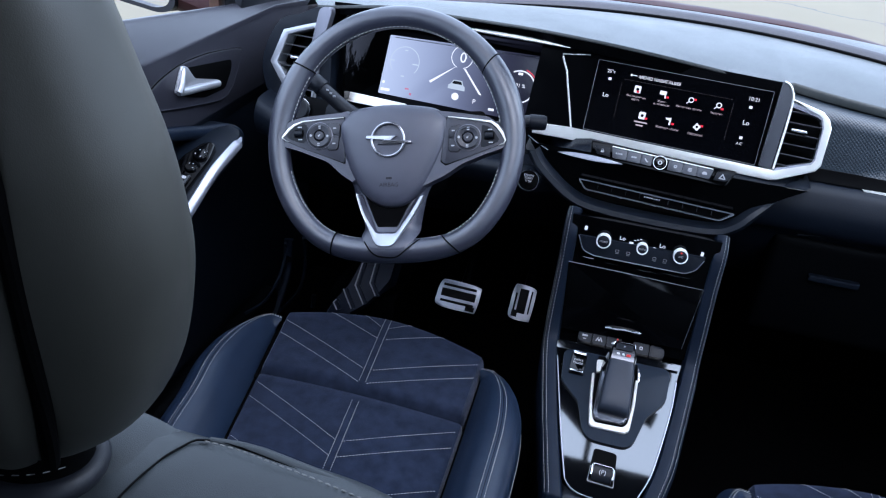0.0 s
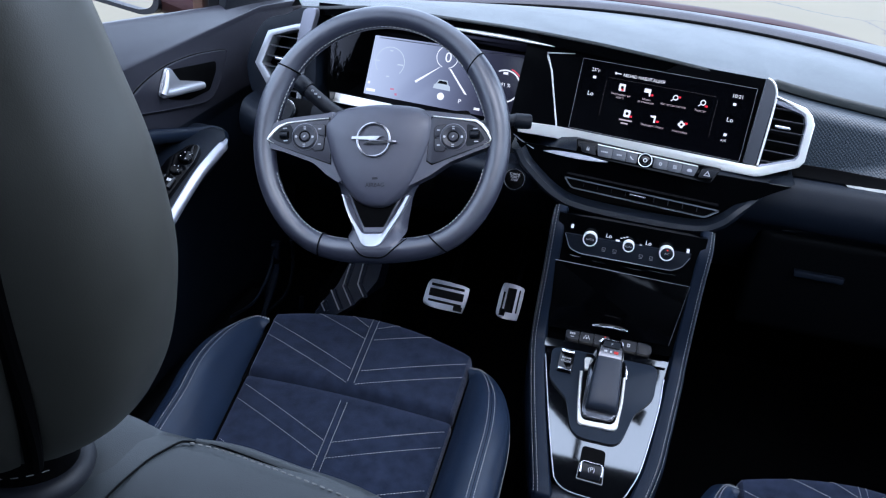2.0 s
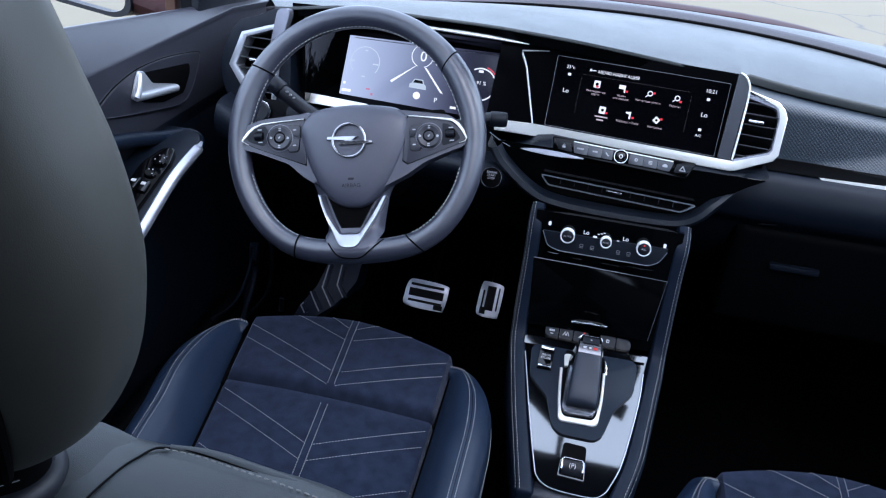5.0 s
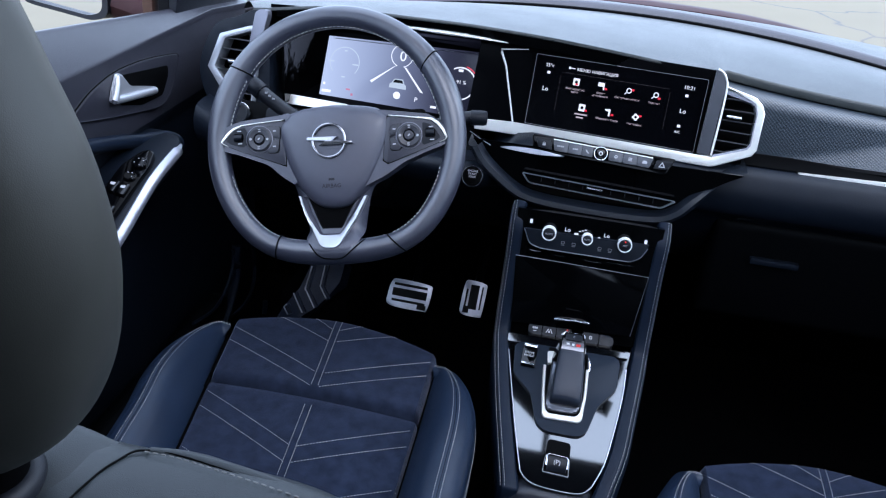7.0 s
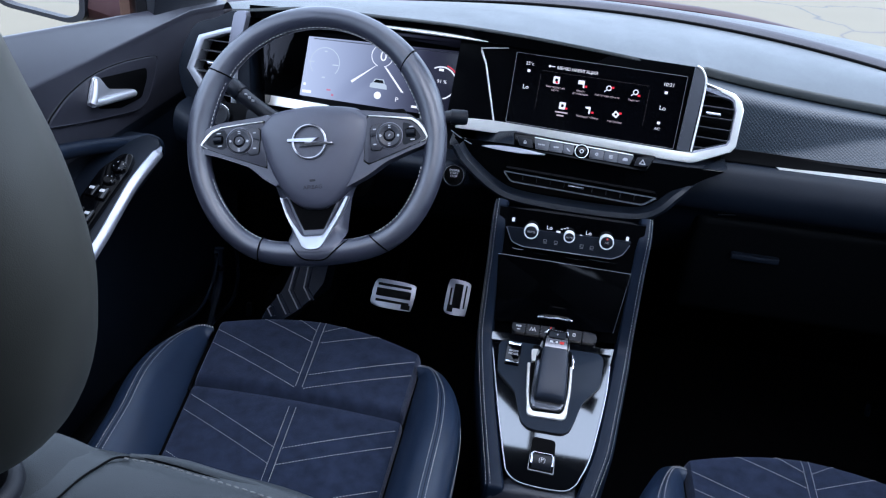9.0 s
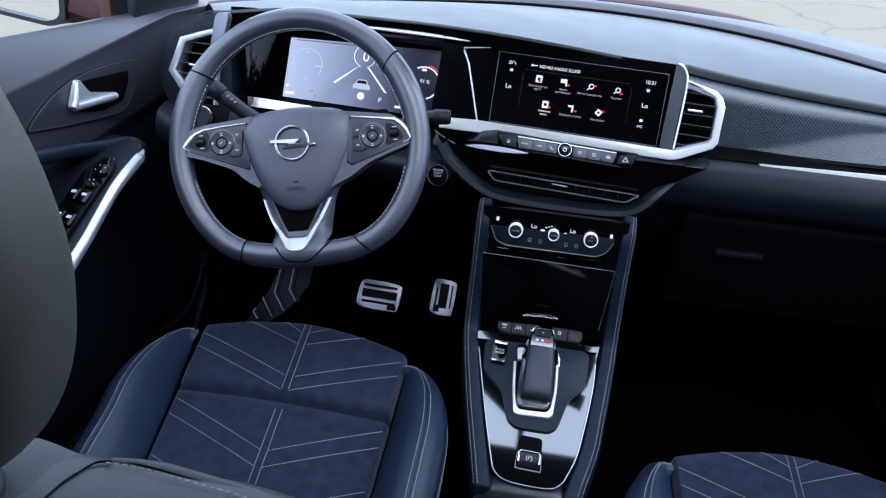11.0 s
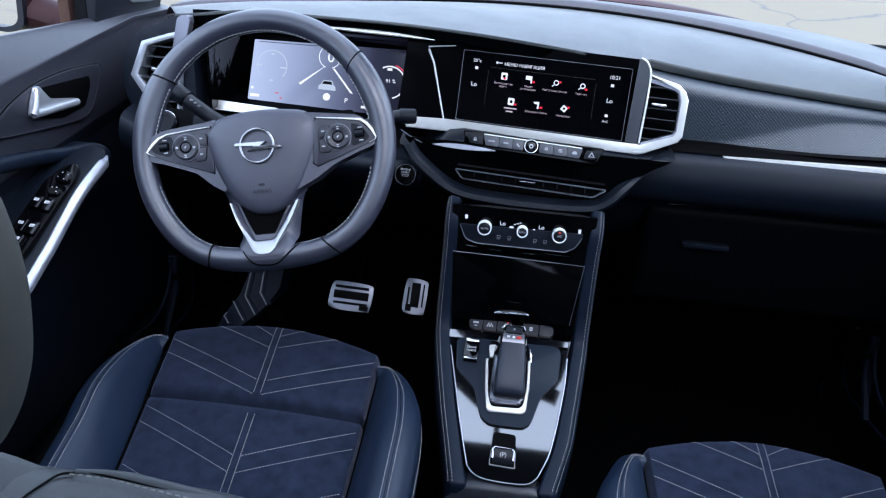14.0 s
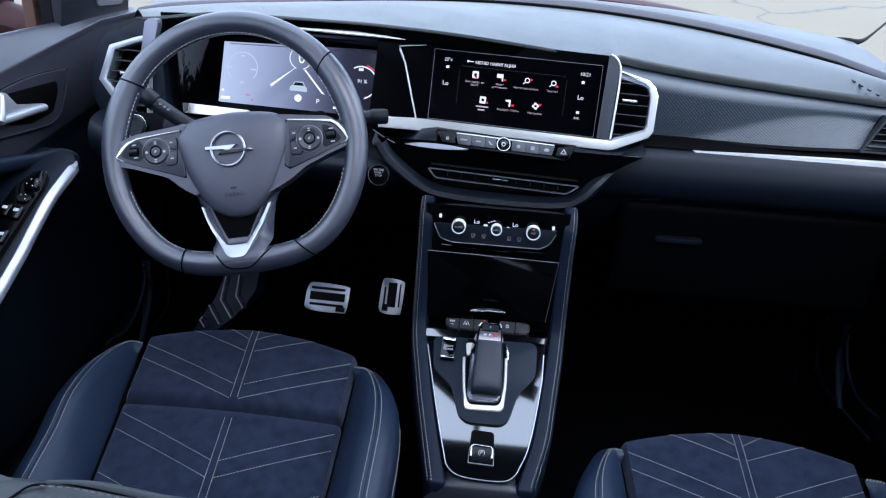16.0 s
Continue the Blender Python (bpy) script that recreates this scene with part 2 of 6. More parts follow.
# likewise far below real carpet, for the shade of footwell and cabin
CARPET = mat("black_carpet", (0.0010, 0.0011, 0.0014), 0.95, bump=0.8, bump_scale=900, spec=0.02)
DIM_THREAD = mat("dim_grey_thread", (0.16, 0.16, 0.155), 0.85, noise_scale=300, vary=0.2)
KNOBRING = mat("bright_satin_ring", (0.85, 0.86, 0.88), 0.4, metal=0.3, vary=0.03)
LIDGLOSS = mat("dark_lid_lacquer", (0.0007, 0.0008, 0.0011), 0.08, vary=0.05, rough_vary=0.02, spec=0.12)
GREYSOFT = mat("grey_seat_back_leather", (0.0345, 0.0350, 0.0302), 0.45, bump=0.1, bump_scale=1500, voronoi=True, bump_dist=0.0004, spec=0.4)
BACKSOFT = mat("backrest_leather", (0.0152, 0.0184, 0.0205), 0.45, bump=0.25, bump_scale=1300, voronoi=True, bump_dist=0.0005, spec=0.35, vary=0.2)
LINER = mat("dark_headliner", (0.04, 0.04, 0.042), 0.9, bump=0.3, bump_scale=600, spec=0.1)
PAINT = mat("copper_car_paint", (0.075, 0.038, 0.028), 0.35, metal=0.3, coat=0.3, bump=0.05, bump_scale=3000)
DARKGLASS = mat("screen_glass", (0.0012, 0.0013, 0.002), 0.10, coat=0.0, spec=0.1, vary=0.05, rough_vary=0.02)
CONCRETE = mat("pale_concrete", (0.134, 0.117, 0.079), 0.9, noise_scale=0.6, vary=0.12, bump=0.3, bump_scale=30)
WHITE_INK = glow("white_display_light", (0.9, 0.92, 1.0), 0.252)
GREY_INK = mat("grey_print", (0.34, 0.34, 0.36), 0.6)
RED_INK = glow("red_display_light", (1.0, 0.05, 0.04), 0.196)

KEYGREY = mat("grey_key_plastic", (0.045, 0.048, 0.058), 0.4, bump=0.1, bump_scale=2000)
KEYDARK = mat("dark_key_plastic", (0.005, 0.0062, 0.0095), 0.4, bump=0.1, bump_scale=2000, spec=0.18)


def dimples(ma, pitch):
    """a regular grid of small bumps"""
    n, l = ma.node_tree.nodes, ma.node_tree.links
    co = n.new("ShaderNodeTexCoord")
    sx = n.new("ShaderNodeSeparateXYZ")
    l.new(co.outputs["Object"], sx.inputs["Vector"])
    arc = n.new("ShaderNodeMath")
    arc.operation = "MULTIPLY_ADD"
    l.new(sx.outputs["Y"], arc.inputs[0])
    arc.inputs[1].default_value = 0.6
    l.new(sx.outputs["Z"], arc.inputs[2])
    waves = []
    for src in (sx.outputs["X"], arc.outputs[0]):
        mu = n.new("ShaderNodeMath")
        mu.operation = "MULTIPLY"
        l.new(src, mu.inputs[0])
        mu.inputs[1].default_value = 2 * math.pi / pitch
        si = n.new("ShaderNodeMath")
        si.operation = "SINE"
        l.new(mu.outputs[0], si.inputs[0])
        waves.append(si)
    pr = n.new("ShaderNodeMath")
    pr.operation = "MULTIPLY"
    l.new(waves[0].outputs[0], pr.inputs[0])
    l.new(waves[1].outputs[0], pr.inputs[1])
    bp = n.new("ShaderNodeBump")
    bp.inputs["Strength"].default_value = 0.28
    bp.inputs["Distance"].default_value = 0.0008
    l.new(pr.outputs[0], bp.inputs["Height"])
    l.new(bp.outputs["Normal"], n["Principled BSDF"].inputs["Normal"])
    return ma


TEXTURED = dimples(mat("dimpled_trim", (0.0135, 0.0210, 0.0290), 0.36, spec=0.6), 0.0056)

PLATEGREY = mat("dark_grey_satin", (0.008, 0.012, 0.020), 0.45, bump=0.1, bump_scale=2500, spec=0.1)
LEVER = mat("lever_soft_grey", (0.013, 0.017, 0.027), 0.40, bump=0.15, bump_scale=2000, spec=0.25)
GUNMETAL = mat("dark_chrome", (0.10, 0.105, 0.12), 0.22, metal=0.9, vary=0.06, bump=0.05, bump_scale=2000)
GREY_DIM = mat("dim_grey_print", (0.14, 0.14, 0.15), 0.5)
# near-black for a few black parts and for shade in gaps and recesses
VOID = mat("black_and_recess_shade", (0.0010, 0.0010, 0.0012), 0.6, spec=0.03)
UI_WHITE = glow("display_white", (1.0, 0.95, 0.95), 0.280)
UI_PALE = glow("display_pale", (0.85, 0.9, 0.95), 0.168)
UI_DIM = glow("display_dim", (1.0, 0.78, 0.80), 0.14)
UI_FAINT = glow("display_faint", (0.5, 0.4, 0.45), 0.017)
UI_PINK = glow("display_pink", (1.0, 0.30, 0.45), 0.14)
UI_RED = glow("display_red", (1.0, 0.03, 0.06), 0.210)
CLUSTER_GLASS = mat("cluster_glass", (0.002, 0.002, 0.003), 0.12, vary=0.05, rough_vary=0.01, spec=0.2)


def emission_ramp(ma, x0, x1, colours, strength):
    """gives a material emission that fades along x from one end to the other"""
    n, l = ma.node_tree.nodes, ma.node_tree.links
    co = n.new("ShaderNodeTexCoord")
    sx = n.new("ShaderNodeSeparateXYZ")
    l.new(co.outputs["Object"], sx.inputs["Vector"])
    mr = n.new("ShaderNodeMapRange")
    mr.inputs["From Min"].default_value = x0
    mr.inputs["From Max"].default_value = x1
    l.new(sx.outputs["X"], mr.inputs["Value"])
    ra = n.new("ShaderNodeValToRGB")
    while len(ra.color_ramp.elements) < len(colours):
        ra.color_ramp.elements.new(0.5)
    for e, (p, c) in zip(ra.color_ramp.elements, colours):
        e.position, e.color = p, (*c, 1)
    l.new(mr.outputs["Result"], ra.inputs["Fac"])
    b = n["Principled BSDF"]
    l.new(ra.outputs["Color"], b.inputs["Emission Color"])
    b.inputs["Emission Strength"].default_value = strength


# pale lavender emission at the left end, almost none at the right
emission_ramp(CLUSTER_GLASS, -.49, -.22, ((0.0, (.70, .74, .90)), (.3, (.43, .46, .60)), (.55, (.21, .22, .31)), (.78, (.05, .05, .08)), (1.0, (.015, .015, .025))), 0.20)
# opaque gloss black for the panels that keep out rear side light
BLOCKER = mat("opaque_blocker_black", (0.004, 0.004, 0.005), 0.05, vary=0.05, rough_vary=0.01, spec=0.5)
MIRROR = mat("mirror_silver", (0.9, 0.9, 0.9), 0.02, metal=1.0, vary=0.01, rough_vary=0.0)
# pale grey that paints the glint along the foot rest's ribs
RIB_GLINT = mat("pale_rib_glint", (0.16, 0.16, 0.18), 0.35, spec=0.7)
REST = mat("foot_rest_rubber", (0.0048, 0.0075, 0.0160), 0.45, bump=0.6, bump_scale=260, spec=0.12, vary=0.4)
DECKGLOSS = mat("lacquered_piano_black", (0.0010, 0.0012, 0.0018), 0.04, coat=1.0, spec=0.8, vary=0.05, rough_vary=0.015)
DECKGLOSS.node_tree.nodes["Principled BSDF"].inputs["Coat IOR"].default_value = 1.8
DOORSOFT = mat("door_soft_plastic", (0.0192, 0.0194, 0.0270), 0.42, bump=0.3, bump_scale=1200, voronoi=True, bump_dist=0.0005, spec=0.55)


def cracks(ma, scale):
    """thin dark cracks over a pale slab"""
    n, l = ma.node_tree.nodes, ma.node_tree.links
    co = n.new("ShaderNodeTexCoord")
    wob = n.new("ShaderNodeTexNoise")
    wob.inputs["Scale"].default_value = 1.3
    wob.inputs["Detail"].default_value = 6
    l.new(co.outputs["Object"], wob.inputs["Vector"])
    ad = n.new("ShaderNodeVectorMath")
    ad.operation = "MULTIPLY_ADD"
    l.new(wob.outputs["Color"], ad.inputs[0])
    ad.inputs[1].default_value = (0.9, 0.9, 0.0)
    l.new(co.outputs["Object"], ad.inputs[2])
    vo = n.new("ShaderNodeTexVoronoi")
    vo.feature = "DISTANCE_TO_EDGE"
    vo.inputs["Scale"].default_value = scale
    l.new(ad.outputs[0], vo.inputs["Vector"])
    mr = n.new("ShaderNodeMapRange")
    mr.inputs["From Min"].default_value = 0.0
    mr.inputs["From Max"].default_value = 0.008
    l.new(vo.outputs["Distance"], mr.inputs["Value"])
    mx = n.new("ShaderNodeMix")
    mx.data_type = "RGBA"
    mx.inputs["A"].default_value = (0.07, 0.07, 0.07, 1)
    b = n["Principled BSDF"]
    l.new(b.inputs["Base Color"].links[0].from_socket, mx.inputs["B"])
    l.new(mr.outputs["Result"], mx.inputs["Factor"])
    l.new(mx.outputs["Result"], b.inputs["Base Color"])


cracks(CONCRETE, 0.30)
SATIN = mat("satin_black", (0.0010, 0.0011, 0.0015), 0.20, vary=0.05, spec=0.04)
SLAT = mat("vent_slat_plastic", (0.03, 0.031, 0.036), 0.4, spec=0.5)
MAROON = mat("dark_maroon_paint", (0.030, 0.012, 0.013), 0.5, coat=0.0, spec=0.12, vary=0.15)
TWEETER = mat("perforated_grille", (0.12, 0.12, 0.13), 0.5, bump=0.8, bump_scale=500, voronoi=True)


# ---- ground and car shell ----
bm = bmesh.new()
bmesh.ops.create_grid(bm, x_segments=40, y_segments=40, size=400)
ground = part("ground", bm, CONCRETE)
ground.location = (0, 0, -0.5)
tagged(ground, "pale cracked concrete ground outside the car", "ground", kind="structure")

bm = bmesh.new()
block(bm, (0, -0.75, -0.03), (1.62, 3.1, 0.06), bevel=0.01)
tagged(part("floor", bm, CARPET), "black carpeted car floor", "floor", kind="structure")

# unseen roof, from the windscreen's top to the tailgate, with a hole added for top light
bm = bmesh.new()
sheet(bm, [[(x, y, 1.25 - 0.06 * (x / .6) ** 2 - .05 * ((y + 1.0) / 1.2) ** 2) for x in np.linspace(-.55, .55, 13)] for y in np.linspace(-.05, -2.35, 14)])
hole = [f for f in bm.faces if abs(f.calc_center_median().x) < .36 and -.78 < f.calc_center_median().y < -.25]
bmesh.ops.delete(bm, geom=hole, context="FACES")
thick(bm, 0.03)
tagged(part("ceiling", bm, LINER), "unseen grey headliner with an opening added to let daylight in", "ceiling", kind="structure")
for sg in (-1, 1):
    # pillars
    for name, path, r in (("pillar_a", [(sg * .55, -.10, 1.19), (sg * .66, .16, 1.06), (sg * .745, .45, .88), (sg * .80, .62, .74)], .035),
                          ("pillar_b", [(sg * .56, -.80, 1.20), (sg * .70, -.74, 1.0), (sg * .76, -.70, .70), (sg * .77, -.70, .2)], .035),
                          ("pillar_c", [(sg * .56, -1.75, 1.18), (sg * .68, -1.85, 1.0), (sg * .76, -1.95, .7)], .05)):
        bm = bmesh.new()
        tube(bm, spline(path, 6), r, 10)
        tagged(part(name, bm, LINER), "grey trimmed roof pillar", "pillar", kind="structure")
    # unseen wall, high enough to keep low light off the footwell
    bm = bmesh.new()
    block(bm, (sg * .79, -1.45, .33), (.05, 1.5, .74), bevel=.01)
    tagged(part("wall_side", bm, CARPET), "unseen dark rear side wall, added to cut low light", "wall", kind="structure")
    # unseen opaque panel against side light; shorter on the right to let some in
    bm = bmesh.new()
    sheet(bm, [[(sg * x, y, z) for x, z in ((.785, .69), (.755, .86), (.69, 1.02), (.56, 1.215))] for y in np.linspace(-2.25, -.80 if sg < 0 else -1.35, 12)])
    thick(bm, .006)
    tagged(part("window_blocker_1" if sg < 0 else "window_blocker_2", bm, BLOCKER), "unseen dark panel in the rear side window, added to block light", "window", kind="structure")
for sg in (-1, 1):
    bm = bmesh.new()
    block(bm, (sg * .80, .60, .31), (.05, .30, .68), bevel=.01)
    tagged(part("wall_side", bm, CARPET), "dark footwell side wall of the cabin", "wall", kind="structure")
bm = bmesh.new()
block(bm, (0, 0.74, 0.31), (1.6, 0.05, 0.66), bevel=0.01)
tagged(part("wall_front", bm, CARPET), "black bulkhead behind the dashboard", "wall", kind="structure")
# unseen rear wall, left open above so light reaches the headrests
bm = bmesh.new()
block(bm, (0, -2.28, 0.40), (1.6, 0.08, 0.88), bevel=0.01)
tagged(part("wall_rear", bm, CARPET), "unseen dark tailgate wall, kept low to admit light above", "wall", kind="structure")
# bonnet beyond the windscreen base
def screen_y(x):
    """outer edge of the ledge under the windscreen"""
    return .70 - .20 * max(0, abs(x) - .30) ** 2


bm = bmesh.new()
rows = []
for x in np.linspace(-.66, .66, 24):
    y = screen_y(x)
    b = .765 - .05 * (x / .76) ** 2
    h = .0105 - .022 * ease(.2, .6, abs(x))
    rows.append([(x, y + .006, b - .02), (x, y + .012, b + h - .004), (x, y + .03, b + h), (x, y + .055, b + h - .001), (x * 1.02, 1.1, .66), (x, 1.6, .5), (x, 1.65, .1)])
sheet(bm, rows)
tagged(part("bonnet", bm, MAROON), "dark copper painted bonnet below the windscreen", "bonnet")
bm = bmesh.new()
path = [(x, screen_y(x) + .006, .7660 - .004 * ease(.3, .6, x) - .05 * (x / .76) ** 2) for x in np.linspace(-.2, .60, 20)] + [(.6384, .680, .7316), (.6567, .672, .7315), (.6737, .670, .7311), (.698, .690, .7325), (.7314, .735, .738), (.782, .81, .7455), (.841, .89, .757)]
tube(bm, spline(path, 3), [.0022 + .0050 * math.exp(-((i / (3 * 26) - .82) / .06) ** 2) for i in range(3 * 26 + 1)], 8)
tagged(part("windscreen_seal", bm, RUBBER), "black rubber seal along the windscreen base", "windscreen seal")

# rear-view mirror and sensor housing at the windscreen's top
rm = thing("rear_view_mirror", "black rear-view mirror turned towards the driver", "mirror")
RV = frame_m((.01, .085, 1.125), (1, -.27, 0), (0, .12, 1))
bm = bmesh.new()
plate(bm, rect(.25, .072, .022, n=5), -.030, .006, RV, bevel=.006, seg=3, both=True)
part("housing", bm, HARD, rm)
bm = bmesh.new()
plate(bm, rect(.238, .060, .018, n=5), .004, .0068, RV)
part("mirror_glass", bm, MIRROR, rm)
bm = bmesh.new()
sheet(bm, [[(x * w, y, z) for x in np.linspace(-1, 1, 9)] for y, z, w in ((-.07, 1.213, .006), (.0, 1.195, .007), (.085, 1.165, .12), (.12, 1.14, .14), (.17, 1.10, .15), (.26, 1.05, .14), (.33, 1.02, .10), (.35, 1.03, .09))])
thick(bm, .02)
part("sensor_housing", bm, HARD, rm)

# plain unseen rear bench that closes the cabin behind the camera and cuts low light
bm = bmesh.new()
block(bm, (0, -1.75, .55), (1.42, .18, .64), pose(0, 0, 0), bevel=.05, seg=3)
tagged(part("wall_bench", bm, CARPET), "plain dark rear bench back, unseen, added to cut low light", "wall", kind="structure")


# ---- dashboard ----
dash = thing("dashboard", "black soft-touch dashboard with silver-framed air vents", "dashboard")


def hood_z(x):
    return 0.797 - 0.10 * max(0, abs(x + .35) - .10) ** 1.5 - .012 * max(0, x + .1)


def base_y(x):
    return max(.315, 0.624 - 0.60 * abs(x) ** 2.2 - .7 * max(0, abs(x) - .56))


def base_z(x):
    return 0.765 - .05 * (x / .76) ** 2


def far_x(x):
    """the pad's far edge swings out towards the driver's pillar"""
    return x - .09 * (1 - ease(-.588, -.40, x))


def edge_z(x):
    """height of the pad's edge before the passenger"""
    return .756 - .062 * (x - .2) + .0095 * math.exp((.2 - max(x, .15)) / .12)


def lip(x):
    k = ease(.150, .166, x)
    y = 0.25 * (1 - k) + (0.272 + .01 * (x - .16)) * k
    z = hood_z(x) * (1 - k) + edge_z(x) * k
    return y, z


XS = sorted(set([round(float(v), 4) for v in np.linspace(-.588, .74, 52)] + [.15, .154, .158, .162, .166]))

bm = bmesh.new()
rows = []
for x in XS:
    ly, lz = lip(x)
    by, bz = base_y(x), base_z(x)
    row = []
    ts = [*np.linspace(0, 1, 16)[:-1], .965, .992, 1.0]
    for t in ts:
        w = .008 + .30 * (1 - t) ** .8
        k = ease(.158 - w, .158 + w, x)
        zt = hood_z(x) * (1 - k) + edge_z(x) * k
        row.append((x + (far_x(x) - x) * (1 - t), by + (ly - by) * t, bz + (zt - bz) * t + .012 * math.sin(math.pi * t)))
    if x < -.45:
        lz -= .012 * (1 - ease(-.588, -.45, x))
        row = [(a, b, c - .012 * (1 - ease(-.588, -.45, x)) * t) for t, (a, b, c) in zip(ts, row)]
    g = ease(.15, .166, x)
    th = .35 * (1 - g)
    row += [(x, ly - .0035 * th - .0015 * g, lz - .0015 * th - .0010 * g), (x, ly - .008 * th - .003 * g, lz - .0085 * th - .0045 * g), (x, ly - .008 * th - .003 * g, lz - .0115 * th - .0125 * g), (x, ly + .002 * g, lz - .015 * th - .0145 * g), (x, ly + .05, lz - .017)]
    rows.append(row)
sheet(bm, rows)
part("top_pad", bm, PAD, dash, "dark grained dash top")

# dark roll and pale ledge along the windscreen
bm = bmesh.new()
sheet(bm, [[(far_x(x), base_y(x) + o, base_z(x) + h) for o, h in ((.004, -.012), (.0045, .0010), (.009, .0058), (.016, .0105), (.024, .0130), (.032, .0128), (.040, .009), (.044, -.01))] for x in np.linspace(-.588, .70, 48)])
part("demister_strip", bm, SOFT_ROLL, dash, "grey soft roll along the windscreen")
bm = bmesh.new()
tube(bm, [(far_x(x), base_y(x) + .002, base_z(x) + .0010) for x in np.linspace(-.50, .70, 46)], .0042, 8)
part("strip_gap", bm, VOID, dash)
bm = bmesh.new()
rows = []
for x in np.linspace(-.588, .665, 44):
    y, z = base_y(x) + .038, base_z(x) + .0095
    w = max(.02, screen_y(x) - y)
    f = far_x(x)
    rows.append([(f, y, z), (f, y + .3 * w, z + .001), (f, y + .7 * w, z), (f, y + w, z - .003), (f, y + w, z - .1), (f, y, z - .1)])
sheet(bm, rows)
part("rear_ledge", bm, PAD, dash)
# defroster outlet at the passenger corner
for i in range(4):
    bm = bmesh.new()
    x = .548 + i * .006
    block(bm, (x, .325 - i * .020, .7445 - .0012 * i), (.0035, .016 - .003 * i, .003), pose(0, 0, 0, 0, 0, 0), bevel=.001)
    part("defroster_slot", bm, MATTE, dash)
# black bar that darkens the gap under the pad's lip
bm = bmesh.new()
tube(bm, [(x, lip(x)[0] + .0005, lip(x)[1] - .0142) for x in np.linspace(.17, .72, 30)], .0010, 6)
part("lip_gap", bm, VOID, dash)

# glossy binnacle under the pad's lip, from the left vent to the screen's end
bm = bmesh.new()
rows = []
for x in np.linspace(-.56, .158, 40):
    ly, lz = lip(x)
    k = ease(-.24, -.16, x)
    rows.append([(x, ly + .004, lz - .005), (x, ly + .002, lz - .024 + .003 * k), (x, ly + .06 - .05 * k, lz - .045 + .021 * k), (x, ly + .085 - .06 * k, lz - .06 + .034 * k)])
sheet(bm, rows)
part("instrument_hood", bm, LIDGLOSS, dash, "gloss black hood band")
bm = bmesh.new()
tube(bm, [(x, lip(x)[0] - .002, lip(x)[1] - .017 - .014 * max(0, (x + .33)) ) for x in np.linspace(-.36, -.17, 20)], [.0045 * math.sin(math.pi * (.03 + .94 * i / 19)) ** .7 for i in range(20)], 8, squash=.7)
part("hood_accent", bm, SILVER, dash, "slim silver accent")
bm = bmesh.new()
rows = []
for t in np.linspace(0, 1, 10):
    z = .63 + .14 * t
    rows.append([(-.50 - .035 * math.sin(math.pi * .5 * (1 - u)), .36 - .125 * (1 - u) + 0 * t, z) for u in np.linspace(0, 1, 8)])
sheet(bm, rows)
thick(bm, .004)
part("hood_side", bm, FILM, dash, "dark curved side of the instrument hood")
# wall behind the displays
bm = bmesh.new()
block(bm, (-.21, .37, .65), (.68, .03, .19), bevel=.004)
part("display_backing", bm, HARD, dash)

# textured trim before the passenger
bm = bmesh.new()
def trim_at(x, t):
    """the passenger trim: rolled over at the top, folded along a diagonal below"""
    ly, lz = lip(x)
    b = .657 + .006 * ease(.3, .55, x)
    fold = 1.02 - .62 * ease(.24, .50, x) + .10 * ease(.50, .70, x)
    a = min(1, t / .32) * math.pi / 2
    w = 1 - .45 * ease(.30, .60, x)
    y = ly + .003 - .032 * w * math.sin(a) - .010 * max(0, t - .32)
    k = max(0, t - fold)
    z = lz - .0148 - .021 * w * (1 - math.cos(a))
    return x, y - .050 * k * k / (k + .05), z + (b - z) * max(0, t - .32) / .68


rows = [[trim_at(x, t) for t in np.linspace(0, 1, 30)] for x in np.linspace(.220, .76, 44)]
sheet(bm, rows)
sheet(bm, [[trim_at(x, t) for t in np.linspace(0, .22, 8)] for x in np.linspace(.160, .222, 8)])
part("trim_panel", bm, TEXTURED, dash, "dark dimpled trim panel", 60)
bm = bmesh.new()
rows = []
for x in np.linspace(.220, .76, 44):
    _, y0, b = trim_at(x, 1)
    rows.append([(x, y0, b + .001), (x, y0 - .004, b - .003), (x, y0 + .004, b - .009), (x, .235, b - .02)])
sheet(bm, rows)
part("trim_lower_edge", bm, HARD, dash)
# black sheet drawn as the shade below the trim
bm = bmesh.new()
sheet(bm, [[(x, .236, .6575), (x, .214, .6540), (x, .196, .6522)] for x in np.linspace(.18, .74, 12)])
part("shadow_gap", bm, VOID, dash)
bm = bmesh.new()
VB = frame_m((0, .196, .645), (1, 0, 0), (0, .02, .1))
plate(bm, rounded([(.287, .0065), (.36, .0080), (.76, .0150), (.76, -.0015), (.62, -.0035), (.315, -.0058), (.300, -.002)], [.002, .02, 0, 0, .02, .006, .006]), -.01, .004, VB, bevel=.0015)
part("silver_strip", bm, SILVER, dash, "satin silver strip")

# lower body with a knee bulge before the driver and the glovebox before the passenger
bm = bmesh.new()
rows = []
for x in np.linspace(-.655, .74, 60):
    k = (1 - ease(-.19, -.12, x)) * ease(-.70, -.57, x)
    r = ease(.12, .2, x)
    prof = [(.36, .668 - .07 * k), (.235, .652 - .05 * k), (.185 - .03 * k, .645 + .003 * r - .03 * k), (.168 - .04 * k, .63 - .012 * k), (.163 - .05 * k, .605), (.172 - .045 * k, .578), (.20 - .03 * k, .562), (.24, .50), (.33, .42), (.5, .38)]
    rows.append([(x, y, z) for y, z in prof])
sheet(bm, [[tuple(q) for q in spline(r, 4)] for r in rows])
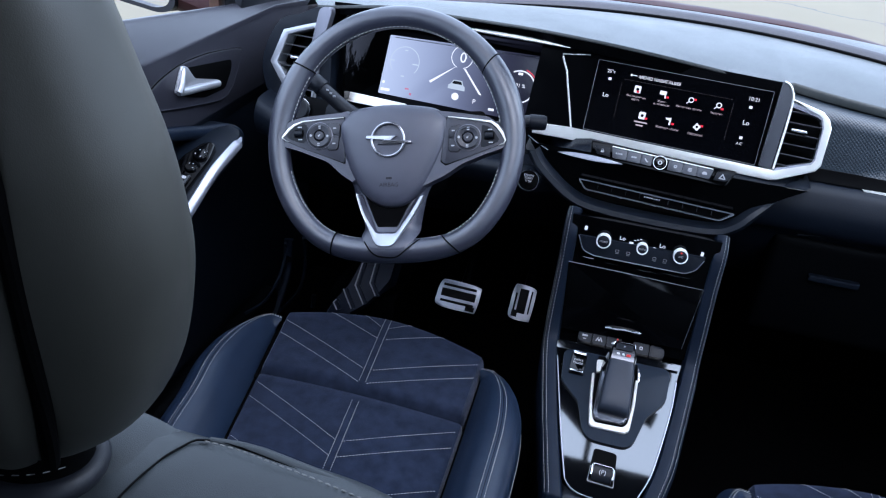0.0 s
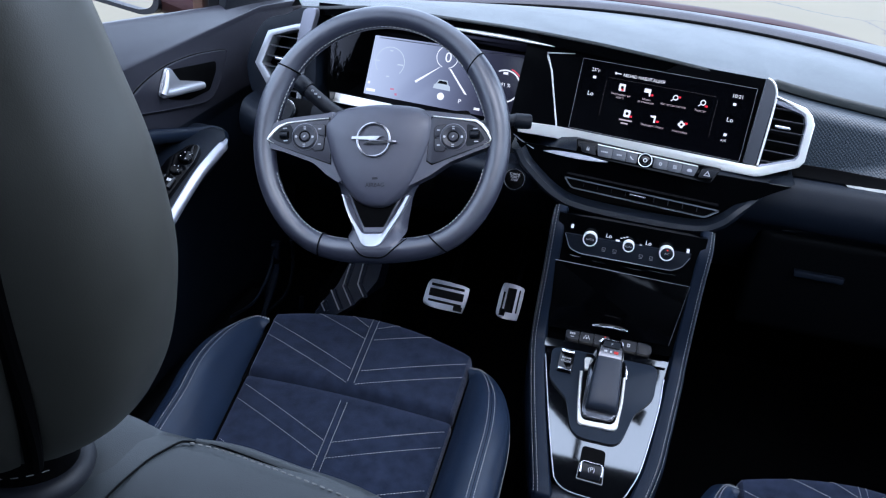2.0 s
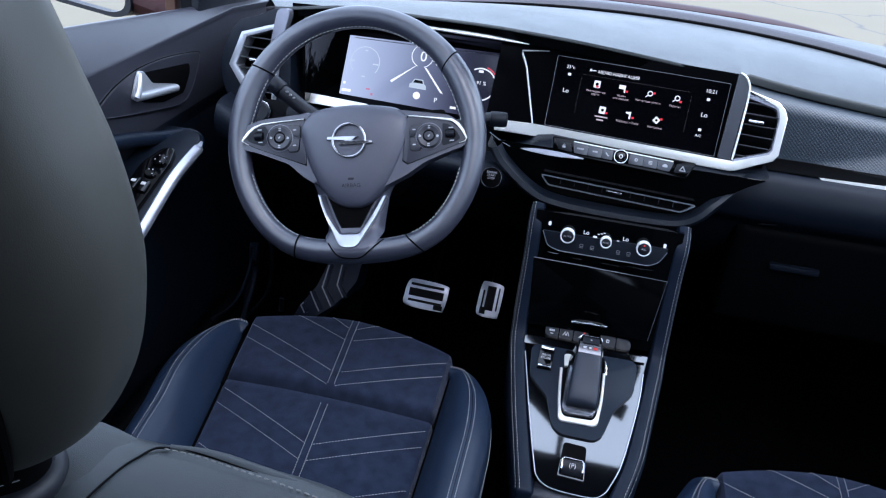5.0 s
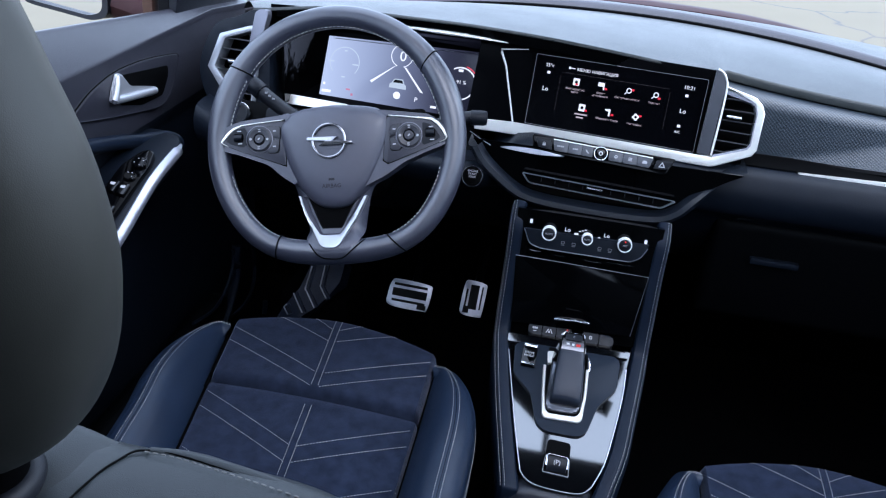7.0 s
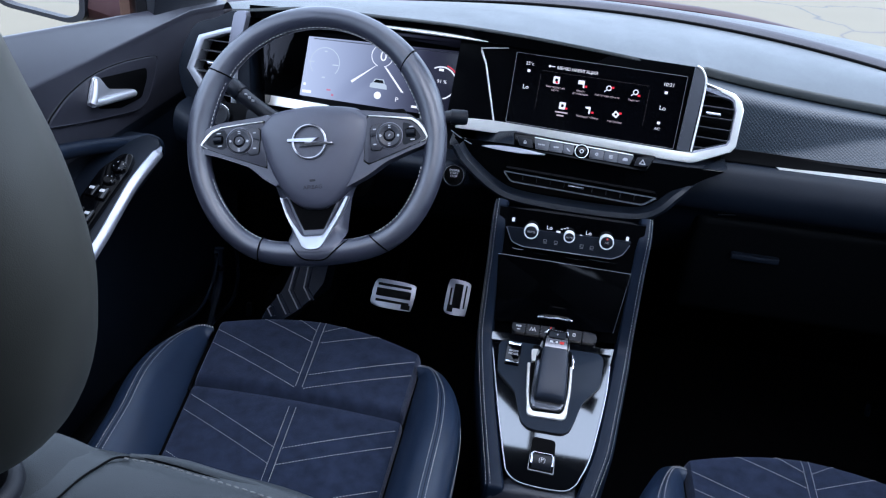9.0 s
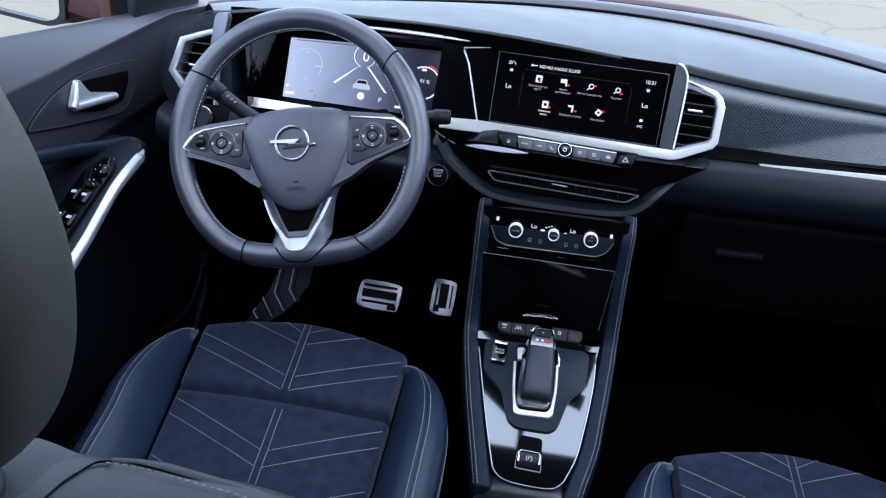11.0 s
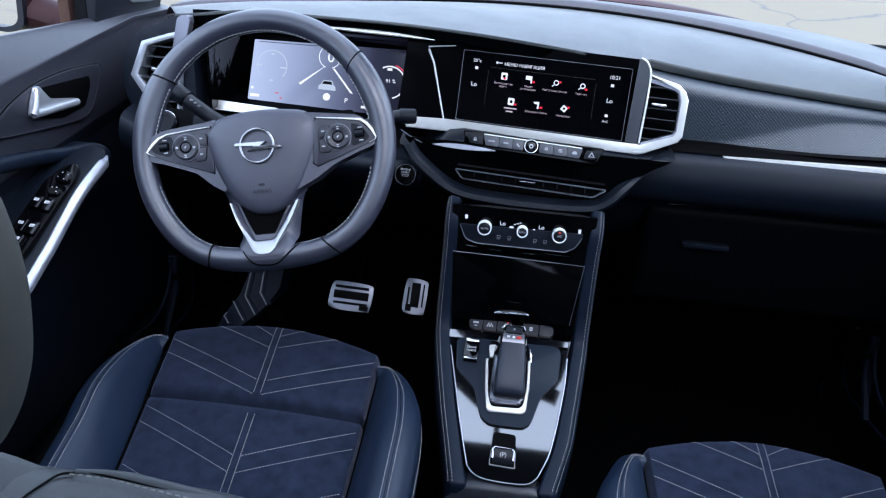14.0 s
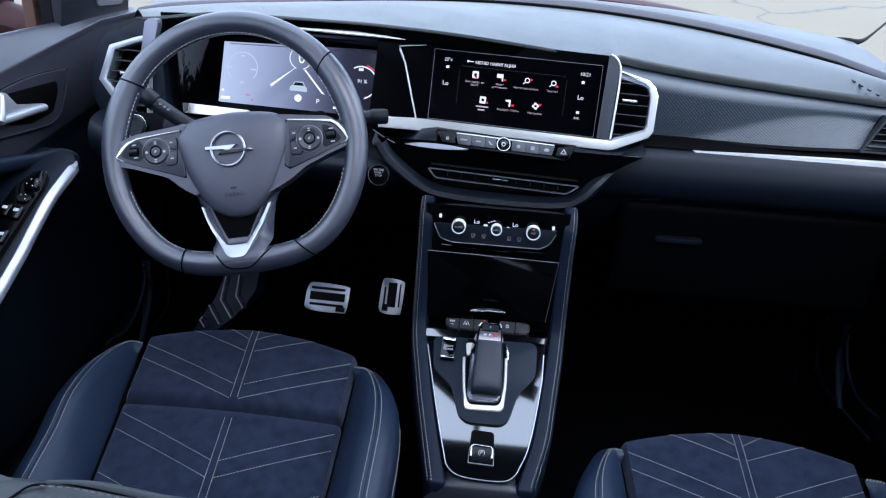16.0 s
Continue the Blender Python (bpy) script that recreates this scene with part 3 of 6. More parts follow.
part("lower_panel", bm, SOFT, dash)
bm = bmesh.new()
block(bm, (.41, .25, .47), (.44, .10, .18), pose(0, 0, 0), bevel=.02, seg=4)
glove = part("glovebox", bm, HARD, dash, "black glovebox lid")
bm = bmesh.new()
block(bm, (.293, .195, .497), (.075, .012, .010), bevel=.003)
part("latch", bm, SOFT, glove)
bm = bmesh.new()
tube(bm, spline([(.22, .188, .566), (.3, .181, .577), (.45, .179, .580), (.66, .18, .572)], 8), .0012, 6)
part("lid_seam", bm, MATTE, glove)

# centre stack bowl and its padded lip
BOWL = [(-.19, .045), (-.172, .02), (-.128, -.015), (-.084, -.029), (.011, -.0335), (.09, -.030), (.12, -.016), (.143, .008), (.180, .037), (.208, .050)]
bowl = spline([(x, 0, z) for x, z in BOWL], 6)
bm = bmesh.new()
rows = []
for p in bowl:
    n = Vector((p.x * .45 - .0, 0, (p.z - .06))).normalized()
    back = .035 * ease(.12, .20, p.x)
    n *= 1 - .8 * ease(.13, .186, p.x)
    rows.append([(p.x + n.x * o, y + back, .605 + p.z + n.z * o) for o, y in ((-.010, .150), (-.008, .128), (-.004, .118), (.003, .115), (.009, .120), (.012, .135), (.013, .175))])
sheet(bm, rows)
part("stack_lip", bm, STACKLIP, dash, "padded dark lip under the centre vent")
bm = bmesh.new()
plate(bm, [(p.x, p.z) for p in bowl if p.x < .19] + [(.203, .051), (-.195, .05)], -.006, -.004, frame_m((0, .130, .605), (1, 0, 0), (0, .02, 1)))
part("stack_face", bm, LIDGLOSS, dash, "gloss black centre stack")

VM = frame_m((0, .123, .605), (1, 0, 0), (0, .2, 1))


def slats(parent, m, outline_w, z0, z1, n, depth=.012, th=.0016):
    for i in range(n):
        b = bmesh.new()
        y = z0 + (z1 - z0) * i / max(1, n - 1)
        x0, x1 = outline_w(y)
        block(b, ((x0 + x1) / 2, y, -.006), (x1 - x0, th, depth), m, bevel=.0006, seg=1)
        part("slat", b, SLAT, parent)


# slim centre vent
cvent = thing("air_vent", "slim black centre air vent with thin chrome outline", "air vent", "dashboard vents")
out = [(-.116, .0115), (.116, .0015), (.096, -.0125), (-.103, -.0035)]
inn = [(-.1132, .0104), (.1115, .0008), (.0950, -.0114), (-.1022, -.0027)]
bm = bmesh.new()
ring(bm, rounded(out, .005), rounded(inn, .004), -.003, .003, VM)
part("outline", bm, STEEL, cvent, "thin bright outline")
bm = bmesh.new()
plate(bm, out, -.006, -.004, VM)
part("cavity", bm, VOID, cvent)
for i in range(9):
    bm = bmesh.new()
    x = -.085 + i * .021
    y = .0035 - (x + .0) * .043
    block(bm, (x, y - .001, -.002), (.0012, .011, .003), VM, bevel=0)
    part("vane", bm, MATTE, cvent)
bm = bmesh.new()
block(bm, (-.005, .0018, .002), (.024, .0035, .006), VM @ pose(0, 0, 0, 0, 0, -3), bevel=.001)
part("tab", bm, CHROME, cvent, "small chrome tab")

# ---- silver frame round the displays ----
SM = frame_m((.0045, .2305, .71), (.255, -.033, .002), (0, .032, .1))
bezel = thing("display_bezel", "satin silver band framing screen and vent", "trim")
bm = bmesh.new()
band = [(-.213, -.060), (-.152, -.0565), (.135, -.0565), (.1575, -.055), (.165, -.0570), (.2080, -.0395), (.2125, -.031), (.2120, .0170), (.2065, .0320), (.200, .0360), (.158, .0450), (.158, .0495),
        (.203, .039), (.2135, .030), (.2195, .018), (.2195, -.036), (.214, -.0455), (.166, -.069), (.157, -.0715), (-.05, -.0725), (-.209, -.0775)]
plate(bm, band, -.02, .012, SM, bevel=.003, seg=3)
part("band", bm, SILVER, bezel, "broad satin silver band")
bm = bmesh.new()
sheet(bm, [[Vector((x, y, .0095)), Vector((x, y, .0095)).lerp(Vector((.182, -.006, .006)), .13), Vector((x, y, -.006)).lerp(Vector((.182, -.006, -.006)), .17)] for x, y in ((.158, -.0585), (.165, -.0565), (.2080, -.0390), (.2120, -.031), (.2115, .0170), (.2062, .0316), (.200, .0356), (.158, .0446))], SM)
part("inner_bevel", bm, SILVER_DIM, bezel, "grey bevel inside the vent frame")
bm = bmesh.new()
plate(bm, rounded([(.1365, -.0545), (.1545, -.0545), (.1575, .052), (.151, .0665), (.143, .0705), (.139, .0705)], [.002, .002, .004, .008, .004, 0]), -.02, .010, SM, bevel=.002)
part("pod_end", bm, KEYGREY, bezel, "grey end cap of the screen pod")
bm = bmesh.new()
tube(bm, [SM @ Vector(p) for p in spline([(.1575, -.054, .0105), (.1592, 0, .0105), (.1590, .045, .0105), (.1550, .060, .0105), (.1485, .0680, .0105), (.1415, .0712, .010)], 6)], .0016, 8)
part("pod_edge", bm, SILVER, bezel, "bright edge line")
bm = bmesh.new()
tube(bm, [SM @ Vector(p) for p in ((-.145, .0585, .004), (-.188, .0525, .006), (-.1865, .048, .006), (-.176, .028, .006), (-.150, -.056, .006))], [.0006, .0013, .0019, .0016, .0014], 8)
part("light_line", bm, SILVER, bezel, "slim bright line beside the screen")
bm = bmesh.new()
plate(bm, [(-.23, -.06), (.136, -.057), (.139, .0705), (-.14, .0735), (-.225, .068)], -.022, -.004, SM)
part("pod_face", bm, SATIN, bezel, "gloss black screen surround")
bm = bmesh.new()
plate(bm, [(.15, -.068), (.21, -.045), (.216, .02), (.2, .036), (.15, .045)], -.05, -.046, SM)
part("vent_back", bm, HARD, bezel)

rvent = thing("air_vent", "black side air vent with horizontal slats beside the screen", "air vent", "dashboard vents")
slats(rvent, SM, lambda y: (.157, .208), -.046, .032, 6, .03)
bm = bmesh.new()
block(bm, (.178, .006, .008), (.022, .0045, .012), SM, bevel=.0015)
part("tab", bm, CHROME, rvent, "small chrome tab")

# left vent with its hexagonal frame
LM = frame_m((-.60, .225, .69), (1, -.06, 0), (0, .25, 1))
LO = [(-.057, -.009), (-.039, .046), (.008, .063), (.03, .069), (.03, -.085), (-.003, -.072), (-.031, -.042)]
LI = [(-.043, -.007), (-.028, .039), (.008, .053), (.024, .058), (.024, -.070), (.003, -.058), (-.021, -.032)]
bezel2 = thing("display_bezel", "satin silver frame of the driver side vent", "trim")
bm = bmesh.new()
ring(bm, LO, LI, -.02, .012, LM, bevel=.004)
part("band", bm, HANDLE, bezel2, "hexagonal silver frame")
bm = bmesh.new()
plate(bm, rounded([(.012, -.01), (.028, -.01), (.0455, .086), (.043, .0935), (.028, .0915), (.0235, .085)], .003), .002, .018, LM, bevel=.003)
part("upright", bm, UPRIGHT, bezel2, "upright silver end")
bm = bmesh.new()
plate(bm, [(x, z) for x, z in LO], -.05, -.035, LM)
part("vent_back", bm, HARD, bezel2)
bm = bmesh.new()
outer = [(p.x, p.y) for p in spline([(-.076, -.012, 0), (-.056, .054, 0), (-.02, .074, 0), (.035, .080, 0), (.05, -.09, 0), (-.015, -.108, 0), (-.052, -.072, 0)], 6, True)]
inner = [tuple(Vector(LO[i]).lerp(Vector(LO[(i + 1) % 7]), k / 6) * .96) for i in range(7) for k in range(6)]
ring(bm, outer, inner, -.06, .002, LM, bevel=.002)
part("end_panel", bm, SOFT, dash, "dark plastic panel round the vent")
lvent = thing("air_vent", "black side air vent with horizontal slats near the driver door", "air vent", "dashboard vents")
slats(lvent, LM, lambda y: (-.046 + max(0, y + .006) * .35 + max(0, -.01 - y) * .8, .024), -.045, .040, 6, .03)
bm = bmesh.new()
block(bm, (-.01, .004, .008), (.02, .0045, .012), LM, bevel=.0015)
part("tab", bm, CHROME, lvent, "small chrome tab")
# silver sill below the cluster
bm = bmesh.new()
KS = frame_m((-.45, .262, .630), (1, .05, 0), (0, .5, 1))
plate(bm, rounded([(-.09, .010), (.0, .005), (.022, .004), (.018, -.006), (-.02, -.009), (-.09, -.006)], .004), -.02, .004, KS, bevel=.002)
part("cluster_sill", bm, SILVER, dash, "silver sill under the cluster")
bm = bmesh.new()
rows = []
for x in np.linspace(-.56, -.2, 14):
    rows.append([(x, .36, .645), (x, .30, .632), (x, .25, .618), (x, .2, .60), (x, .17, .57)])
sheet(bm, rows)
part("cluster_ledge", bm, HARD, dash)

# passenger side vent at the far end
pvent = thing("air_vent", "black side air vent at the passenger end", "air vent", "dashboard vents")
PM = frame_m((.60, .23, .685), (1, -.02, 0), (0, .35, 1))
bm = bmesh.new()
ring(bm, [(-.056, -.026), (.10, -.026), (.10, .034), (-.02, .034)], [(-.050, -.023), (.095, -.023), (.095, .030), (-.018, .030)], -.02, .004, PM)
part("surround", bm, MATTE, pvent)
bm = bmesh.new()
plate(bm, [(-.056, -.026), (.10, -.026), (.10, .034), (-.02, .034)], -.03, -.012, PM)
part("cavity", bm, HARD, pvent)
slats(pvent, PM, lambda y: (-.045 + max(0, y + .02) * .55, .095), -.016, .024, 5, .012)

# row of keys below the silver band
BM = frame_m((0, .133, .655), (1, -.02, 0), (0, .5, 1))
keys = thing("button_bar", "row of grey shortcut keys with a chrome volume knob", "buttons")
bm = bmesh.new()
plate(bm, rounded([(-.108, .0195), (.104, .0125), (.092, -.0125), (-.104, -.0040)], .004), -.02, -.001, BM, bevel=.001)
part("bar", bm, LIDGLOSS, keys)
def key_top(x):
    return .0107 - .041 * x


def key_low(x):
    return -.0036 - .033 * x


for i, (x0, x1) in enumerate(((-.0755, -.0527), (-.0521, -.0322), (-.0316, -.0158), (.0078, .0284), (.0290, .0488), (.0494, .0715))):
    bm = bmesh.new()
    s0, s1 = (.003 if i == 0 else 0), (-.004 if i == 5 else 0)
    plate(bm, rounded([(x0, key_top(x0)), (x1, key_top(x1)), (x1 + s1, key_low(x1)), (x0 + s0, key_low(x0))], .0012), -.006, .0035, BM, bevel=.001)
    k = part("key", bm, KEYGREY, keys)
    bm = bmesh.new()
    m, c = (x0 + x1) / 2, (key_top((x0 + x1) / 2) + key_low((x0 + x1) / 2)) / 2
    if i in (0, 1):
        for q in range(4 if i == 0 else 3):
            plate(bm, rect(.0018, .0022, .0003, (m + (q - 1.5 + .5 * i) * .0026, c), 1), .0033, .0040, BM)
    elif i == 2:
        plate(bm, [(m - .0030, c + .0026), (m - .0014, c + .0018), (m + .0010, c - .0010), (m + .0030, c - .0016), (m + .0024, c - .0030), (m + .0004, c - .0028), (m - .0026, c + .0004)], .0033, .0040, BM)
    elif i == 3:
        ring(bm, circle(.0024, 12, (m, c)), circle(.0012, 12, (m, c)), .0033, .0040, BM)
    elif i == 4:
        for q in (-1, 0, 1):
            plate(bm, rect(.0056, .0011, .0003, (m, c + q * .0019), 1), .0033, .0040, BM)
    else:
        plate(bm, rounded([(m - .0040, c - .0022), (m + .0030, c - .0022), (m + .0032, c), (m + .0014, c + .0022), (m - .0022, c + .0022), (m - .0042, c)], .0006), .0033, .0040, BM)
    part("mark", bm, GREY_INK, k)
for out, x, y in (([(-.1025, .0134), (-.0790, .0122), (-.0755, -.0010), (-.0965, .0010)], -.0885, .0064), ([(.0770, .0070), (.1002, .0076), (.0915, -.0046), (.0735, -.0060)], .0850, .0008)):
    bm = bmesh.new()
    plate(bm, rounded(out, .0015), -.006, .003, BM, bevel=.001)
    k = part("key", bm, KEYDARK, keys)
    bm = bmesh.new()
    if x > 0:
        ring(bm, [(x - .0050, y - .0036), (x + .0050, y - .0036), (x, y + .0046)], [(x - .0028, y - .0024), (x + .0028, y - .0024), (x, y + .0022)], .0028, .0036, BM)
        part("hazard_mark", bm, GREY_INK, k, "pale warning triangle")
    else:
        plate(bm, rect(.0044, .0032, .0006, (x, y - .001)), .0028, .0036, BM)
        ring(bm, circle(.0017, 12, (x, y + .0012)), circle(.0010, 12, (x, y + .0012)), .0028, .0036, BM)
        part("mark", bm, GREY_INK, k)
bm = bmesh.new()
tube(bm, [BM @ Vector((x, .0120 - .041 * x, .0030)) for x in (-.0755, -.02, .03, .0705)], .0008, 6)
part("top_line", bm, SILVER, keys, "thin bright line")
knob = thing("volume_knob", "round gloss black volume knob with chrome ring", "knob")
KM2 = BM @ Matrix.Translation((-.0044, .0035, 0))
bm = bmesh.new()
lathe(bm, [(.0105, -.005), (.0105, .010), (.0098, .0115), (.0080, .0115), (.0080, .0085)], KM2)
part("ring", bm, GLOSS, knob)
bm = bmesh.new()
ring(bm, circle(.0100, 32), circle(.0091, 32), .0112, .0119, KM2)
part("rim_line", bm, KNOBRING, knob, "thin bright ring")
bm = bmesh.new()
lathe(bm, [(.0078, .002), (.0078, .010), (.006, .0107), (.0001, .0109)], KM2)
part("cap", bm, GLOSS, knob)
bm = bmesh.new()
ring(bm, circle(.003, 16), circle(.002, 16), .0108, .0113, KM2)
part("mark", bm, WHITE_INK, knob)
# steel blade left of the keys, standing in for a reflection on the gloss stack
bm = bmesh.new()
plate(bm, [(p.x, p.y) for p in spline([(-.1530, -.0074, 0), (-.1350, -.0044, 0), (-.1150, -.0034, 0), (-.0900, -.0038, 0), (-.0560, -.0072, 0)], 5) + spline([(-.0580, -.0086, 0), (-.0850, -.0104, 0), (-.1052, -.0108, 0), (-.1300, -.0098, 0), (-.1500, -.0082, 0)], 5)], -.006, .0012, BM, bevel=.0005)
part("stack_glint", bm, STEEL, dash, "reflection on the gloss stack below the keys, built as a blade")
bm = bmesh.new()
tube(bm, [BM @ Vector(p) for p in spline([(-.2018, .0091, 0), (-.1846, -.0002, 0), (-.1678, -.0073, 0)], 6)], .0007, 6)
part("stack_edge_line", bm, STEEL, dash, "thin bright edge")

# start button
sb = thing("start_button", "round black engine start button with a metal ring", "button")
QM = frame_m((-.186, .100, .608), (1, 0, 0), (0, .45, 1))
bm = bmesh.new()
lathe(bm, [(.0162, -.03), (.0162, .002), (.0156, .0035), (.0147, .0035), (.0147, .001)], QM)
part("ring", bm, CHROME, sb)
bm = bmesh.new()
lathe(bm, [(.0146, -.01), (.0146, .002), (.012, .003), (.0001, .0031)], QM)
part("cap", bm, VOID, sb)
text_mesh("lettering", "ENGINE\nSTART\nSTOP", .0044, GREY_INK, sb, QM @ Matrix.Translation((0, 0.0032, .0035)), "grey start lettering")


# ---- steering wheel ----
TAU, RHO = radians(29.5), radians(11.6)
wv = Vector((0, math.sin(TAU), math.cos(TAU)))
wu = Vector((1, 0, 0)) * math.cos(RHO) + wv * math.sin(RHO)
WM = frame_m((-.369, -.027, .68), wu, wv * math.cos(RHO) - Vector((1, 0, 0)) * math.sin(RHO))
wheel = thing("steering_wheel", "dark leather flat-bottomed steering wheel with silver spoke trim", "steering wheel")
wheel.matrix_world = WM


def rim_p(a, r=.1705, floor=.1555):
    """the rim's line, flattened at the bottom with soft corners"""
    x, y = r * math.cos(a), r * math.sin(a)
    if y < 0:
        k = abs(y) / floor
        y /= (1 + k ** 9) ** (1 / 9)
        x *= 1 - .02 * k ** 3
    return x * .957 + .0082, y


ANG = np.linspace(0, 2 * math.pi, 145)[:-1]
bm = bmesh.new()
rows = []
for a in ANG:
    x, y = rim_p(a)
    d = Vector((x, y, 0)).normalized()
    q = math.exp(-((math.degrees(a) - 158) / 17) ** 2) + math.exp(-((math.degrees(a) - 22) / 17) ** 2)
    g = .0152 + .0020 * q
    x, y = x - d.x * .0008 * q, y - d.y * .0008 * q
    if a > math.pi:
        g += .0015 * ease(.8, 1, -math.sin(a))
    rows.append([Vector((x, y, 0)) + d * (g * math.cos(b)) + Vector((0, 0, g * 1.08 * math.sin(b))) for b in np.linspace(0, 2 * math.pi, 17)[:-1]])
sheet(bm, rows, close_u=True, close_v=True)
rim = part("rim", bm, WHEEL_LEATHER, wheel, "smooth dark leather rim")
# leather seams across the rim
for deg in (36, 142, 240, 300):
    a = radians(deg)
    x, y = rim_p(a)
    d = Vector((x, y, 0)).normalized()
    g = .0163
    sl = Vector((-d.y, d.x, 0)) * .25
    bm = bmesh.new()
    tube(bm, [Vector((x, y, 0)) + d * g * math.cos(b) + Vector((0, 0, g * 1.06 * math.sin(b))) + sl * g * math.cos(b) for b in np.linspace(-.5, math.pi + .5, 16)], .0011, 6)
    part("seam", bm, HARD, rim)
bm = bmesh.new()
for lo, hi in ((38, 140), (144, 172), (195, 238), (302, 345), (8, 34), (242, 258), (282, 298)):
    path = []
    for a in np.radians(np.linspace(lo, hi, 40)):
        x, y = rim_p(a)
        d = Vector((x, y, 0)).normalized()
        q = math.exp(-((math.degrees(a) - 158) / 17) ** 2) + math.exp(-((math.degrees(a) - 22) / 17) ** 2)
        path.append(Vector((x, y, 0)) - d * (.0150 + .0027 * q) + Vector((0, 0, .0055)))
    stitches(bm, path, .0036, .0020, .00075)
part("stitching", bm, THREAD, rim, "pale grey stitches")["kind"] = "stuff"

# airbag cover, domed
HUB = [(-.060, .034), (-.046, .044), (0, .049), (.046, .044), (.062, .036), (.071, .024), (.067, -.004), (.055, -.036), (.040, -.065), (.019, -.086), (0, -.091), (-.021, -.086), (-.041, -.066), (-.056, -.036), (-.066, -.002), (-.069, .022)]
hub = [(p.x * 1.09 + .0085, p.y) for p in spline([(x, y, 0) for x, y in HUB], 4, True)]
bm = bmesh.new()
rows = []
for s, z in ((1.0, -.028), (1.0, .004), (.985, .0085), (.955, .012), (.9, .0145), (.75, .017), (.5, .0185), (.25, .019), (.03, .019)):
    rows.append([(.0067 + (x - .0067) * s, -.018 * (1 - s) + y * s, z) for x, y in hub])
sheet(bm, rows, close_v=True, caps=True)
cover = part("airbag_cover", bm, COVER, wheel, "domed dark airbag cover")
text_mesh("lettering", "AIRBAG", .0075, MATTE, cover, Matrix.Translation((.0067, -.062, .0183)) @ pose(0, 0, 0, 8, 0, 0))
bm = bmesh.new()
plate(bm, rect(.008, .003, .001, (.0067, -.053)), .017, .0187)
part("airbag_mark", bm, MATTE, cover)
# emblem drawn as a plain ring and a slanted bar
emblem = part("emblem", ring(bmesh.new(), circle(.0238, 40, (.0055, -.0015)), circle(.0206, 40, (.0055, -.0015)), .017, .0225, bevel=.0012), EMBLEM, wheel, "plain chrome ring emblem")
bm = bmesh.new()
plate(bm, [(-.0240, .0040), (.0185, .0030), (.0062, -.0030), (.0360, -.0036), (.0380, -.0070), (-.0085, -.0078), (.0030, -.0010), (-.0250, -.0004)], .018, .0228, bevel=.0007)
part("bar", bm, EMBLEM, emblem)

# spokes with key pods
def sector(c, r, a0, a1, n=8):
    return [(c[0] + r * math.cos(radians(a0 + (a1 - a0) * i / n)), c[1] + r * math.sin(radians(a0 + (a1 - a0) * i / n))) for i in range(n + 1)]


def blade(bm, line, lo, hi):
    """a flat bright edge along a line of (x, y, width towards the hub's inside normal)"""
    outer, inner = [], []
    for i, (x, y, w) in enumerate(line):
        a, b = line[max(0, i - 1)], line[min(len(line) - 1, i + 1)]
        d = Vector((b[0] - a[0], b[1] - a[1])).normalized()
        n = Vector((-d.y, d.x))
        outer.append((x, y))
        inner.append((x + n.x * w, y + n.y * w))
    return strip(bm, outer, inner, lo, hi, bevel=.0005)


